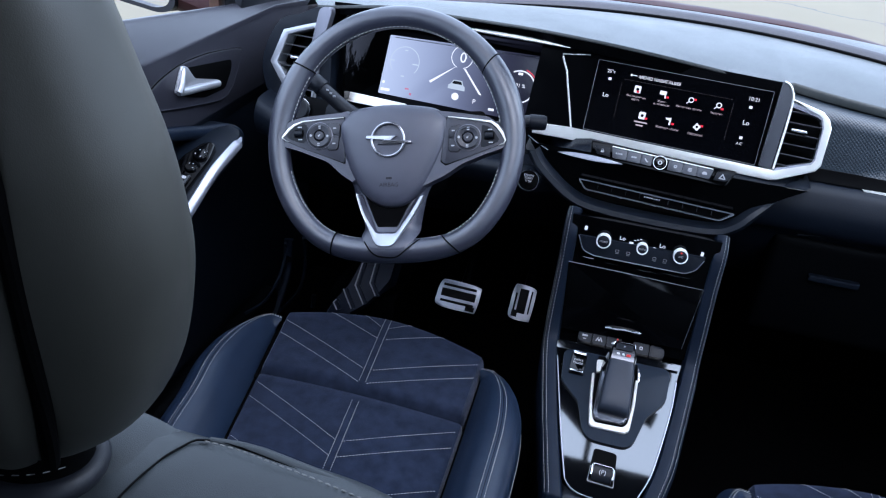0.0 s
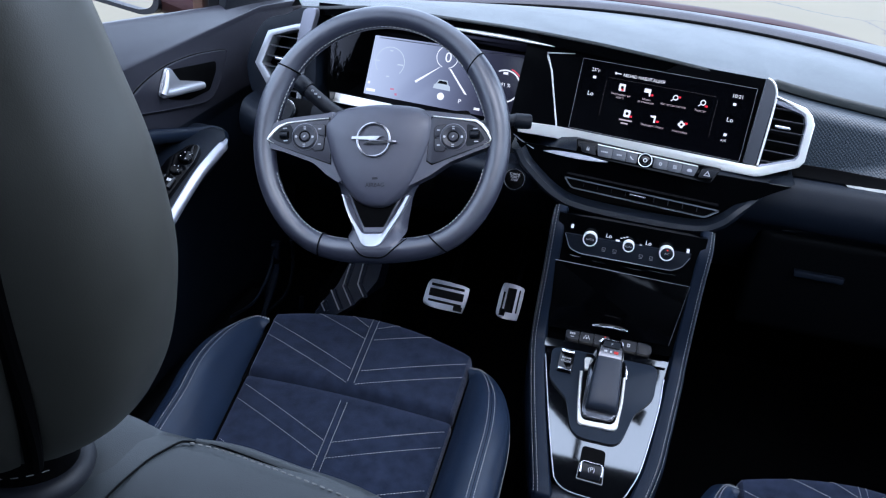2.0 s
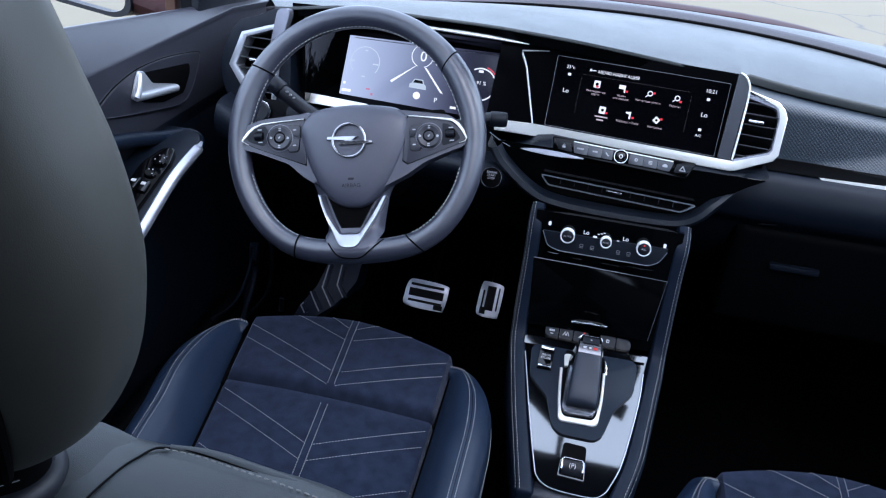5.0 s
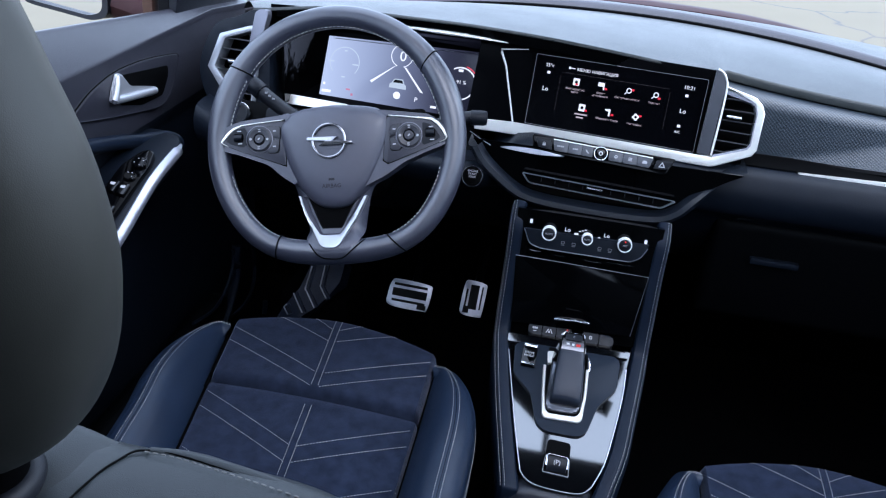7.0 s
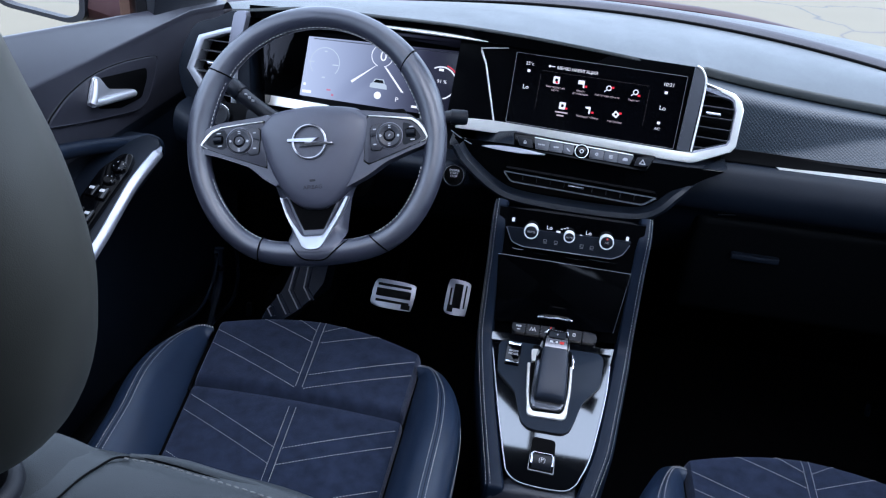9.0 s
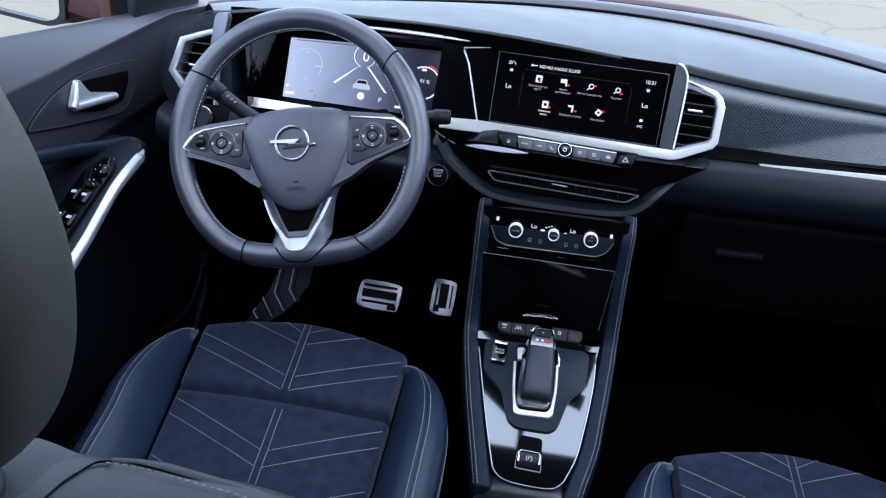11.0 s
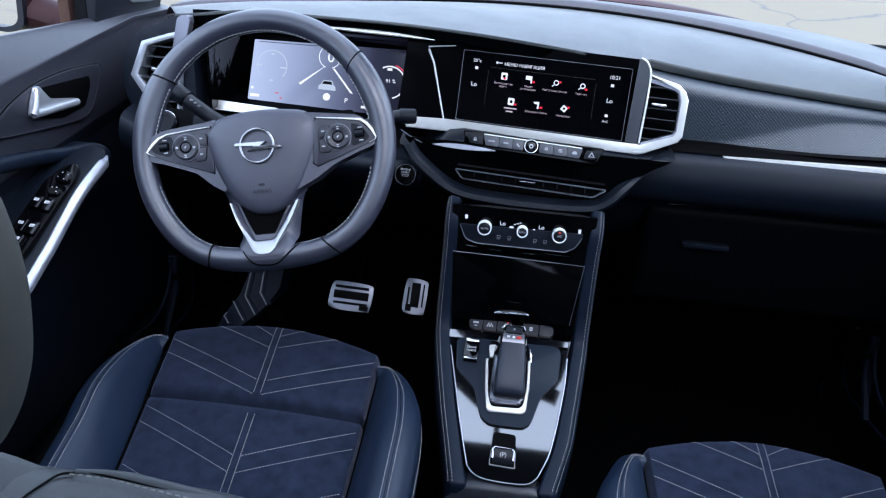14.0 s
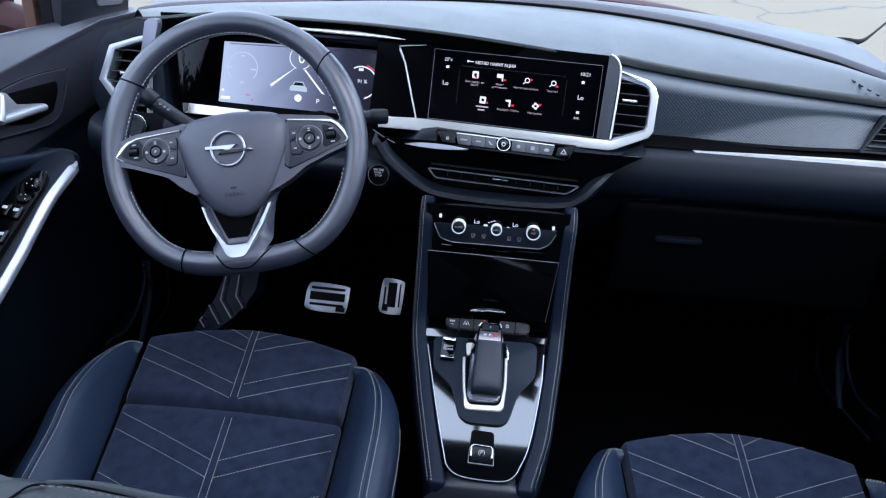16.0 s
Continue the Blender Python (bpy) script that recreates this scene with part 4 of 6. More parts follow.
for sg in (-1, 1):
    bm = bmesh.new()
    if sg < 0:
        pts = [(-.05, .042), (-.062, .0385), (-.120, .0335), (-.150, .023), (-.163, .006), (-.153, -.004), (-.124, -.0120), (-.0808, -.0285), (-.062, -.046), (-.04, -.06)]
        panel = [(-.0585, .0315), (-.0888, .0297), (-.121, .0271), (-.1339, .0214), (-.1437, .0116), (-.1469, .0055), (-.1371, -.0003), (-.1234, -.0062), (-.0808, -.0217), (-.0570, -.0305)]
        edge = [(-.0590, .0318, .0012), (-.0888, .0302, .0014), (-.118, .0278, .0018), (-.1300, .0240, .0032), (-.1380, .0180, .0040), (-.1440, .0110, .0036), (-.1472, .0056, .0020), (-.1440, .0030, .0008), (-.1375, -.0002, .0004)]
        dark = [(-.1130, .0245), (-.1270, .0215), (-.1365, .0130), (-.1405, .0070), (-.1330, .0022), (-.1160, -.0035), (-.109, .004), (-.108, .015)]
        c, r = (-.0928, .0070), .0176
        keys_ = [sector(c, r + .0012, 8, 56) + [(-.0770, .0238), (-.0655, .0225), (-.0638, .0200), (-.0640, .0060)], sector(c, r + .0012, -54, -6) + [(-.0648, .0040), (-.0665, -.0100), (-.0690, -.0125), (-.0790, -.0128)]]
        wc = (-.1222, .0105)
    else:
        pts = [(.052, .040), (.085, .036), (.140, .0275), (.160, .010), (.170, -.004), (.158, -.0145), (.136, -.0215), (.105, -.0335), (.080, -.050), (.045, -.066)]
        panel = [(.0830, .0270), (.087, .0272), (.1211, .0222), (.1421, .0180), (.1525, .0078), (.1600, -.0046), (.1598, -.0076), (.1508, -.0108), (.1358, -.0162), (.1131, -.0244), (.0827, -.0347), (.076, -.03)]
        edge = [(.1520, -.0106, -.0004), (.1590, -.0080, -.0010), (.1608, -.0050, -.0020), (.1555, .0050, -.0036), (.1490, .0135, -.0040), (.1420, .0190, -.0032), (.1211, .0228, -.0020), (.1000, .0258, -.0016), (.0850, .0280, -.0012)]
        dark = [(.1300, .0170), (.1400, .0140), (.1485, .0050), (.1540, -.0045), (.1480, -.0085), (.1300, -.0140), (.128, -.006), (.130, .006)]
        c, r = (.1118, .0002), .0168
        keys_ = [sector(c, r + .0012, 124, 174) + [(.0868, .0005), (.0868, .0115), (.0905, .0155), (.1010, .0170)], sector(c, r + .0012, 186, 236) + [(.0985, -.0185), (.0895, -.0185), (.0868, -.0160), (.0868, -.0018)]]
        wc = (.1402, .0022)
    plate(bm, rounded(pts, .007), -.022, .002, bevel=.0045, seg=3)
    sp = part("spoke", bm, COVER, wheel, "dark plastic spoke")
    sp.location = (0, 0, .009)
    bm = bmesh.new()
    gap = [(panel[0][0], panel[0][1])] + panel[1:]
    mx, my = sum(p[0] for p in panel) / len(panel), sum(p[1] for p in panel) / len(panel)
    plate(bm, [(mx + (x - mx) * 1.022, my + (y - my) * 1.05) for x, y in panel], .0, .0023)
    part("pod_gap", bm, VOID, sp)
    bm = bmesh.new()
    plate(bm, rounded(panel, .003), .0, .0034, bevel=.0008)
    part("pod_panel", bm, PODGREY, sp, "grey key panel")
    bm = bmesh.new()
    plate(bm, rounded(dark, .003), .003, .0039)
    part("pod_recess", bm, KEYDARK, sp, "dark recess round the roller")
    bm = bmesh.new()
    lathe(bm, [(r + .0010, .002), (r + .0010, .0042), (r + .0001, .0046), (r + .0001, .0036)], Matrix.Translation((*c, 0)), 40)
    part("key_ring", bm, UPRIGHT, sp, "thin grey ring")
    bm = bmesh.new()
    lathe(bm, [(r, .002), (r, .0038), (r - .0012, .0038), (r - .0012, .0052), (r - .0030, .0062), (.0082, .0052), (.0076, .0034), (.0066, .0034), (.0064, .0056), (.0052, .0066), (.0001, .0068)], Matrix.Translation((*c, 0)), 40)
    part("keypad", bm, PODKEY, sp, "round grey key pad")
    bm = bmesh.new()
    ring(bm, circle(.0078, 28, c), circle(.0066, 28, c), .0034, .0050)
    part("pad_gap", bm, VOID, sp)
    for q in range(4):
        a = q * math.pi / 2 - .05
        bm = bmesh.new()
        x, y = c[0] + .0118 * math.cos(a), c[1] + .0118 * math.sin(a)
        if q % 2:
            for d in (-.0013, .0013):
                plate(bm, rect(.0034, .0012, .0003, (x, y + d), 1), .0056, .0064)
        else:
            plate(bm, [(x - .0018, y - .0012), (x + .0004, y - .0018), (x + .0020, y + .0002), (x + .0004, y + .0016), (x - .0012, y + .0016)], .0056, .0064)
        part("mark", bm, GREY_INK, sp)
    bm = bmesh.new()
    plate(bm, [(c[0] - .0016, c[1] - .0004), (c[0] - .0004, c[1] - .0016), (c[0] + .002, c[1] + .001), (c[0] + .001, c[1] + .002)], .0066, .0072)
    part("mark", bm, GREY_INK, sp)
    for kp in keys_:
        kx, ky = sum(p[0] for p in kp) / len(kp), sum(p[1] for p in kp) / len(kp)
        bm = bmesh.new()
        plate(bm, [(kx + (x - kx) * 1.10, ky + (y - ky) * 1.07) for x, y in kp], .003, .0037)
        part("key_gap", bm, VOID, sp)
        bm = bmesh.new()
        plate(bm, kp, .003, .0048, bevel=.0006)
        part("key", bm, PODKEY, sp)
        bm = bmesh.new()
        ex = kx - sg * .003
        plate(bm, rect(.0042, .0016, .0004, (ex, ky), 1), .0046, .0052)
        part("mark", bm, GREY_INK, sp)
    # roller with its marks
    bm = bmesh.new()
    plate(bm, rect(.0135, .0115, .002, wc), .0036, .0042)
    part("roller_slot", bm, VOID, sp)
    bm = bmesh.new()
    rows = [[(wc[0] + x, wc[1] + .0046 * math.sin(t), .0036 + .0048 * math.cos(t)) for x in (-.0056, -.0050, .0050, .0056)] for t in np.linspace(-1.5, 1.5, 11)]
    sheet(bm, rows)
    part("roller", bm, KEYDARK, sp)
    for dy in (.0085, -.0085):
        bm = bmesh.new()
        plate(bm, rect(.0058, .0014, .0004, (wc[0] + (.001 if dy > 0 else .002), wc[1] + dy - sg * .0005), 1), .0036, .0044)
        part("mark", bm, GREY_INK, sp)
    bm = bmesh.new()
    blade(bm, edge, .001, .0052)
    part("accent", bm, SILVER, sp, "satin silver accent line")

# lower double spoke, faired into the rim, and its silver V
bm = bmesh.new()
rows = []
LEFT = spline([(-.060, -.040, 0), (-.0515, -.0607, 0), (-.0428, -.0869, 0), (-.0345, -.1130, 0), (-.0335, -.1290, 0), (-.0205, -.1470, 0), (-.0100, -.1568, 0)], 5)
RIGHT = spline([(.070, -.044, 0), (.0545, -.0679, 0), (.0490, -.0900, 0), (.0450, -.1120, 0), (.0425, -.1310, 0), (.0285, -.1490, 0), (.0170, -.1590, 0)], 5)
for a, b in zip(LEFT, RIGHT):
    row = []
    for t in np.linspace(0, 1, 17):
        x, y = a.x + (b.x - a.x) * t, a.y + (b.y - a.y) * t
        e = min(1, 8 * t * (1 - t)) ** .5
        z = .002 + .0162 * ease(-.112, -.147, y) - .004 * ease(-.147, -.160, y)
        row.append((x, y, z - .016 * (1 - e) * (1 - ease(-.118, -.135, y)) - .0016 * (1 - e)))
    rows.append(row)
sheet(bm, rows)
part("lower_spoke", bm, COVER, wheel, "grey lower spoke", 60)
vo = rounded([(-.0420, -.0716), (-.0335, -.101), (-.0090, -.1440), (.0125, -.1442), (.0430, -.0942), (.0520, -.0753)], [0, .02, .008, .008, .02, 0], 4)
vi = rounded([(-.0385, -.0728), (-.0302, -.101), (-.0115, -.1265), (.0150, -.1265), (.0375, -.0925), (.0470, -.0765)], [0, .02, .004, .004, .02, 0], 4)
vf = rounded([(-.0300, -.0735), (-.0190, -.101), (-.0105, -.1195), (.0140, -.1190), (.0270, -.0945), (.0370, -.0770)], [0, .02, .004, .004, .02, 0], 4)


def v_top(y):
    return .0090 + .0112 * ease(-.108, -.146, y)


bm = bmesh.new()
rows = []
for (a, b), (c, d) in zip(vo, vi):
    o, i = Vector((a, b)), Vector((c, d))
    t = (i - o).normalized() * .0006
    rows.append([(a, b, v_top(b) - .012), (a, b, v_top(b) - .0006), (a + t.x, b + t.y, v_top(b)), (c - t.x, d - t.y, v_top(d) - .0010), (c, d, v_top(d) - .0018), (c, d, v_top(d) - .014)])
sheet(bm, rows, close_v=True, caps=True)
vt = part("v_trim", bm, HANDLE, wheel, "satin silver V trim")
bm = bmesh.new()
sheet(bm, [[(a, b, v_top(b) - .0016), ((a + c) / 2, (b + d) / 2, .0035), (c, d, -.004)] for (a, b), (c, d) in zip(vi, vf)])
part("v_flank", bm, COVER, wheel, "grey inner flank of the V")
bm = bmesh.new()
plate(bm, vf, -.010, .0030)
part("v_pocket", bm, VOID, wheel)
bm = bmesh.new()
line = [Vector((x, y, 0)) for x, y in rounded([(-.0345, -.1275), (-.0125, -.1575), (.018, -.1595), (.048, -.1335)], [0, .010, .010, 0], 6)]
line = [line[0].lerp(line[1], k / 6) for k in range(6)] + line[1:-1] + [line[-2].lerp(line[-1], k / 6) for k in range(7)]
tube(bm, [(p.x, p.y, 1.08 * math.sqrt(max(0, .0167 ** 2 - (p.y + .1490) ** 2)) + .0004) for p in line], .0010, 6)
part("seam", bm, VOID, vt)
# paddles behind the rim
for sg in (-1, 1):
    bm = bmesh.new()
    plate(bm, rounded([(sg * .088, .045), (sg * .128, .045), (sg * .130, .016), (sg * .09, .02)], .006), -.040, -.034, bevel=.001)
    part("paddle", bm, HARD, wheel)

# column shroud and stalks
col = thing("steering_column", "black plastic steering column shroud", "steering column")
bm = bmesh.new()
rows = []
for z, k in ((-.025, .75), (-.05, 1), (-.12, 1.0), (-.2, .9)):
    rows.append([((.062 * k) * math.copysign(abs(math.cos(a)) ** .6, math.cos(a)), -.005 + .05 * k * math.copysign(abs(math.sin(a)) ** .6, math.sin(a)), z) for a in np.linspace(0, 2 * math.pi, 25)[:-1]])
CO = frame_m(WM.translation, (1, 0, 0), wv)
sheet(bm, rows, CO, close_v=True, caps=True)
part("shroud", bm, HARD, col)


def stalk(label, pts, rad, tip):
    s = thing("control_stalk", label, "control stalk", "steering column stalks")
    b = bmesh.new()
    tube(b, spline(pts, 6), rad, 14)
    st = part("stem", b, MATTE, s)
    b = bmesh.new()
    d = (Vector(pts[0]) - Vector(pts[1])).normalized()
    p = Vector(pts[0])
    tube(b, [p - d * .022, p - d * .021, p - d * .003, p + d * .001, p + d * .002], [tip * 1.0, tip * 1.04, tip * 1.02, tip * .9, tip * .5], 16)
    e = part("end_switch", b, KEYDARK, s)
    for k in range(3):
        b = bmesh.new()
        q = p - d * (.034 + .007 * k) + Vector((0, -tip * .55, tip * .72))
        block(b, q, (.004, .001, .0025), bevel=0)
        part("mark", b, GREY_INK, st)
    return s


stalk("dark indicator stalk with a rotary end", [(-.522, .075, .713), (-.495, .068, .698), (-.455, .06, .678), (-.42, .055, .668)], .0105, .0125)
stalk("dark wiper stalk with a rotary end", [(-.172, .075, .709), (-.20, .07, .708), (-.25, .06, .69), (-.31, .055, .672)], .0085, .0105)
# headlamp switch panel on the knee panel
hp = thing("headlamp_switch", "black headlamp switch panel with a round dial", "switch")
HM = frame_m((-.535, .12, .645), (1, -.03, 0), (0, .5, 1))
bm = bmesh.new()
plate(bm, rect(.13, .045, .008), -.03, 0, HM, bevel=.002)
part("panel", bm, HARD, hp)
bm = bmesh.new()
lathe(bm, [(.016, 0), (.016, .008), (.0145, .010), (.012, .010), (.0118, .006), (.001, .006)], HM @ Matrix.Translation((-.025, 0, 0)))
dl = part("dial", bm, KEYDARK, hp)
bm = bmesh.new()
ring(bm, circle(.0178, 32), circle(.0166, 32), .002, .006, HM @ Matrix.Translation((-.025, 0, 0)), bevel=.0006)
part("dial_ring", bm, CHROME, dl, "bright ring round the dial")
bm = bmesh.new()
plate(bm, rect(.045, .02, .006, (.04, .006)), 0, .004, HM, bevel=.001)
part("key", bm, KEYDARK, hp)


# ---- front seats ----
def cushion_z(x, y):
    """height of the seat cushion's middle"""
    return .332 + .10 * y - 1.6 * max(0, y - .01) ** 2 - .25 * x * x


def seat(cx, dy, dz, label, lean=0.0):
    s = thing("bucket_seat", label, "car seat", "front seats", at=(cx, dy, dz))

    def mid(y):
        """the cushion's middle line, a little askew on its rails"""
        return lean * (.045 - y)

    def half(y):
        return .1695 + .060 * min(0, y - .02)

    def front(u):
        return .058 - .037 * abs(u) ** 1.7

    def roll(d, r):
        k = min(1, max(0, (abs(d) - (1 - r)) / r))
        return 1 - math.sqrt(1 - k * k)

    def thigh_z(x, y):
        """top of the thigh panel, its rolled edges included"""
        u = max(-1, min(1, (x - mid(y)) / half(y)))
        v = max(-1, min(1, 2 * (y + .124) / (front(u) + .124) - 1))
        return cushion_z(x, y) + .010 - .050 * min(1, roll(u, .05) + roll(v, .15 if v > 0 else .20))

    def insert_z(x, y):
        u = max(-1, min(1, (x - mid(y)) / half(y)))
        v = max(-1, min(1, (y + .332) / .212))
        return cushion_z(x, y) + .003 - .030 * min(1, roll(u, .04) + roll(v, .035))

    def panel(name, place, height, label):
        b = bmesh.new()
        k = [-1, -.998, -.99, -.975, -.95, -.92, -.88, -.84, -.79, -.74]
        g = k + list(np.linspace(-.68, .68, 15)) + [-q for q in k[::-1]]
        rows = []
        for u in g:
            row = []
            for v in g:
                x, y = place(u, v)
                row.append((x, y, height(x, y) - .03 * max(0, max(abs(u), abs(v)) - .999) / .001))
            rows.append(row)
        sheet(b, rows)
        return part(name, b, SUEDE, s, label)

    def on_thigh(u, v):
        y = -.124 + (front(u) + .124) * (v + 1) / 2
        return mid(y) + u * half(y), y

    def on_insert(u, v):
        y = -.332 + .212 * v
        return mid(y) + u * half(y), y
    tp = panel("thigh_panel", on_thigh, thigh_z, "dark suede thigh panel")
    ip = panel("seat_insert", on_insert, insert_z, "dark suede seat insert")

    # chevron stitching in twin rows, with twin rows down the middle
    def line(bm, a, b, height, n=24):
        path = []
        for k in range(n + 1):
            y = a[1] + (b[1] - a[1]) * k / n
            x = a[0] + (b[0] - a[0]) * k / n + mid(y)
            path.append((x, y, height(x, y) + .0006))
        stitches(bm, path, .0026, .0017, .00042)
    bm = bmesh.new()
    for w, ye, ya in ((.158, -.006, -.080), (.157, -.037, -.109), (.098, .036, -.007), (.042, .047, .021)):
        for sg in (-1, 1):
            line(bm, (sg * w, ye), (sg * .005, ya), thigh_z)
    for x in (-.005, .005):
        line(bm, (x, .047), (x, -.108), thigh_z)
    part("stitching", bm, THREAD, tp, "pale grey chevron stitches")["kind"] = "stuff"
    bm = bmesh.new()
    for k in range(3):
        for ye, ya in ((-.145, -.218), (-.175, -.247)):
            for sg in (-1, 1):
                line(bm, (sg * .151, ye - .105 * k), (sg * .005, ya - .105 * k), insert_z)
    for x in (-.005, .005):
        line(bm, (x, -.140), (x, -.50), insert_z)
    part("stitching", bm, THREAD, ip, "pale grey chevron stitches")["kind"] = "stuff"

    # black bars laid in the creases between the panels, in place of shade
    bm = bmesh.new()
    tube(bm, [(mid(-.122) + x, -.122, cushion_z(x, -.122) - .013) for x in np.linspace(-.16, .16, 16)], .006, 8)
    for sg in (-1, 1):
        tube(bm, [(mid(y) + sg * (half(y) + .0025), y, cushion_z(.16, y) - .0060) for y in np.linspace(-.50, -.12, 20)], .0026, 8)
        tube(bm, [(mid(y) + sg * (half(y) + .0025), y, cushion_z(.16, y) - .0045) for y in np.linspace(-.13, .002, 12)], .0036, 8)
    part("crease_shade", bm, VOID, s)
    # side bolsters: a seamed ridge that turns in at the front
    for sg in (-1, 1):
        q = .5 * (1 - sg)
        ctrl = [(.167 + .001 * q, -.016 + .010 * q, .013), (.187, -.028 + .012 * q, .021), (.2025 + .001 * q, -.068 + .008 * q, .034), (.2105 + .002 * q, -.110, .043),
                (.2135, -.168, .051), (.2105 - .003 * q, -.235, .053), (.207, -.30, .053), (.204, -.42, .053), (.203, -.58, .05)]
        ridge = spline(ctrl, 7)
        n = len(ridge)
        rows, lines = [], ([], [], [], [])
        for i, p in enumerate(ridge):
            d = ridge[min(i + 1, n - 1)] - ridge[max(i - 1, 0)]
            out = Vector((-d.y, d.x, 0)).normalized()
            c = mid(p.y)
            base = cushion_z(.16, p.y)
            yi = p.y - .018 * (1 - ease(-.02, -.16, p.y))
            inner = Vector((half(yi) + .001, yi, base - .030))
            edge = Vector((half(yi) + .0035, yi, base + .0015))
            top = Vector((p.x, p.y, base + p.z))
            e = .35 + .65 * ease(-.01, -.12, p.y)
            shoulder = top - out * .016 * e - Vector((0, 0, .0022 * e))
            prof = [inner, edge, edge.lerp(shoulder, .35) + Vector((0, 0, .004 * e)), edge.lerp(shoulder, .7) + Vector((0, 0, .0045 * e)), shoulder]
            for o, h in ((-.0046, -.0002), (-.0012, .0002), (0, -.0005), (.0012, .0002), (.0042, -.0004), (.015, -.0048), (.0245, -.0140), (.0295, -.029), (.031, -.048), (.030, -.09), (.024, -.17)):
                prof.append(top + out * o * (e if o < .02 else (.55 + .45 * e)) + Vector((0, 0, h)))
            row = [Vector((sg * v.x + c, v.y, v.z)) for v in prof]
            rows.append(row)
            for k, j in enumerate((5, 9, 7, 13)):
                lines[k].append(row[j] + Vector((0, 0, .0011 if k < 2 else -.0002)))
        bm = bmesh.new()
        sheet(bm, rows)
        b = part("bolster", bm, LEATHER, s, "dark leather side bolster", 75)
        bm = bmesh.new()
        stitches(bm, lines[0], .0026, .0017, .00042)
        stitches(bm, lines[1], .0026, .0017, .00042)
        part("stitching", bm, THREAD, b, "pale grey twin stitches")["kind"] = "stuff"
        bm = bmesh.new()
        tube(bm, lines[2], .0006, 6)
        part("seam", bm, HARD, b)
        bm = bmesh.new()
        tube(bm, lines[3], .0007, 6)
        part("piping", bm, DIM_THREAD, b, "thin grey piping")
    bm = bmesh.new()
    block(bm, (0, -.29, .19), (.44, .52, .16), bevel=.03, seg=3)
    part("base", bm, HARD, s)
    for sg in (-1, 1):
        bm = bmesh.new()
        block(bm, (sg * .19, -.28, .06), (.05, .6, .12), bevel=.008)
        part("rail", bm, HARD, s)

    # backrest with wings, leaning back
    bm = bmesh.new()
    rows = []
    for z, y, w, d in ((.27, -.50, .235, .055), (.40, -.555, .25, .065), (.52, -.60, .25, .066), (.60, -.632, .245, .064), (.65, -.652, .240, .06), (.675, -.660, .236, .056), (.688, -.664, .234, .055), (.698, -.668, .228, .051), (.704, -.671, .217, .045), (.7070, -.674, .198, .035), (.7080, -.676, .14, .015)):
        row = []
        for a in np.linspace(0, 2 * math.pi, 49)[:-1]:
            c, q = math.cos(a), math.sin(a)
            x = w * math.copysign(abs(c) ** .28, c)
            yy = y - .045 + (d + .008) * math.copysign(abs(q) ** .38, q)
            row.append((x, yy, z))
        rows.append(row)
    sheet(bm, rows, close_v=True, caps=True)
    back = part("backrest", bm, BACKSOFT, s, "dark grey leather backrest")
    for sg in (-1, 1):
        bm = bmesh.new()
        path = spline([(sg * .084, -.661, .7048), (sg * .107, -.661, .7046), (sg * .139, -.6655, .7050), (sg * .176, -.6695, .7036), (sg * .205, -.672, .6995), (sg * .228, -.673, .6890)], 8)
        tube(bm, [q + Vector((0, .0036 * min(1, i / 12), -.0030 - .0030 * min(1, i / 12))) for i, q in enumerate(path)], [.0032 + .0032 * min(1, i / 12) for i in range(len(path))], 20)
        p = part("piping", bm, BACKSOFT, back, "rounded leather front roll", 70)
        bm = bmesh.new()
        # thin black bar draws the shade behind the front roll
        tube(bm, [q + Vector((0, -.0004, -.0006)) for q in path], [.0004 + .0002 * min(1, i / 8) for i in range(len(path))], 8)
        part("crease_shade", bm, VOID, back)
        bm = bmesh.new()
        stitches(bm, [q + Vector((0, -.0060, .0024 + .0022 * i / len(path))) for i, q in enumerate(path)], .0034, .0022, .0007)
        part("stitching", bm, DIM_THREAD, p, "pale grey stitches")["kind"] = "stuff"
        bm = bmesh.new()
        tube(bm, spline([(sg * .086, -.664, .7058), (sg * .078, -.668, .7068), (sg * .073, -.678, .7076), (sg * .067, -.695, .7082), (sg * .062, -.73, .7080), (sg * .060, -.757, .696), (sg * .060, -.768, .55)], 8), .0008, 8)
        part("seam", bm, HARD, back)
    bm = bmesh.new()
    rows = []
    for x in np.linspace(-.082, .082, 18):
        z = .7125 - .0125 * ease(.028, .080, abs(x))
        rows.append([(x, -.655, .66), (x, -.655, z - .010), (x, -.658, z - .003), (x, -.666, z), (x, -.70, z + .001), (x, -.735, z - .004), (x, -.755, z - .02), (x, -.765, z - .06)])
    sheet(bm, rows)
    part("centre_pad", bm, BACKSOFT, back)
    # neck and headrest
    bm = bmesh.new()
    rows = []
    for z, k in ((.705, .62), (.722, .60), (.80, .55)):
        rows.append([(.062 * k * math.cos(a), -.722 + .05 * k * math.sin(a), z) for a in np.linspace(0, 2 * math.pi, 33)[:-1]])
    sheet(bm, rows, close_v=True, caps=True)
    part("neck", bm, VOID, s, "black plastic headrest neck")
    bm = bmesh.new()
    tube(bm, [(.036 * math.cos(a), -.722 + .032 * math.sin(a), .7125) for a in np.linspace(0, 2 * math.pi, 49)[:-1]], .0088, 12, closed=True)
    # matte black here replaces grey, to give the shade below the headrest
    part("collar", bm, MATTE, s, "soft collar round the headrest neck, coloured dark for the headrest's shade")
    bm = bmesh.new()
    rows = []
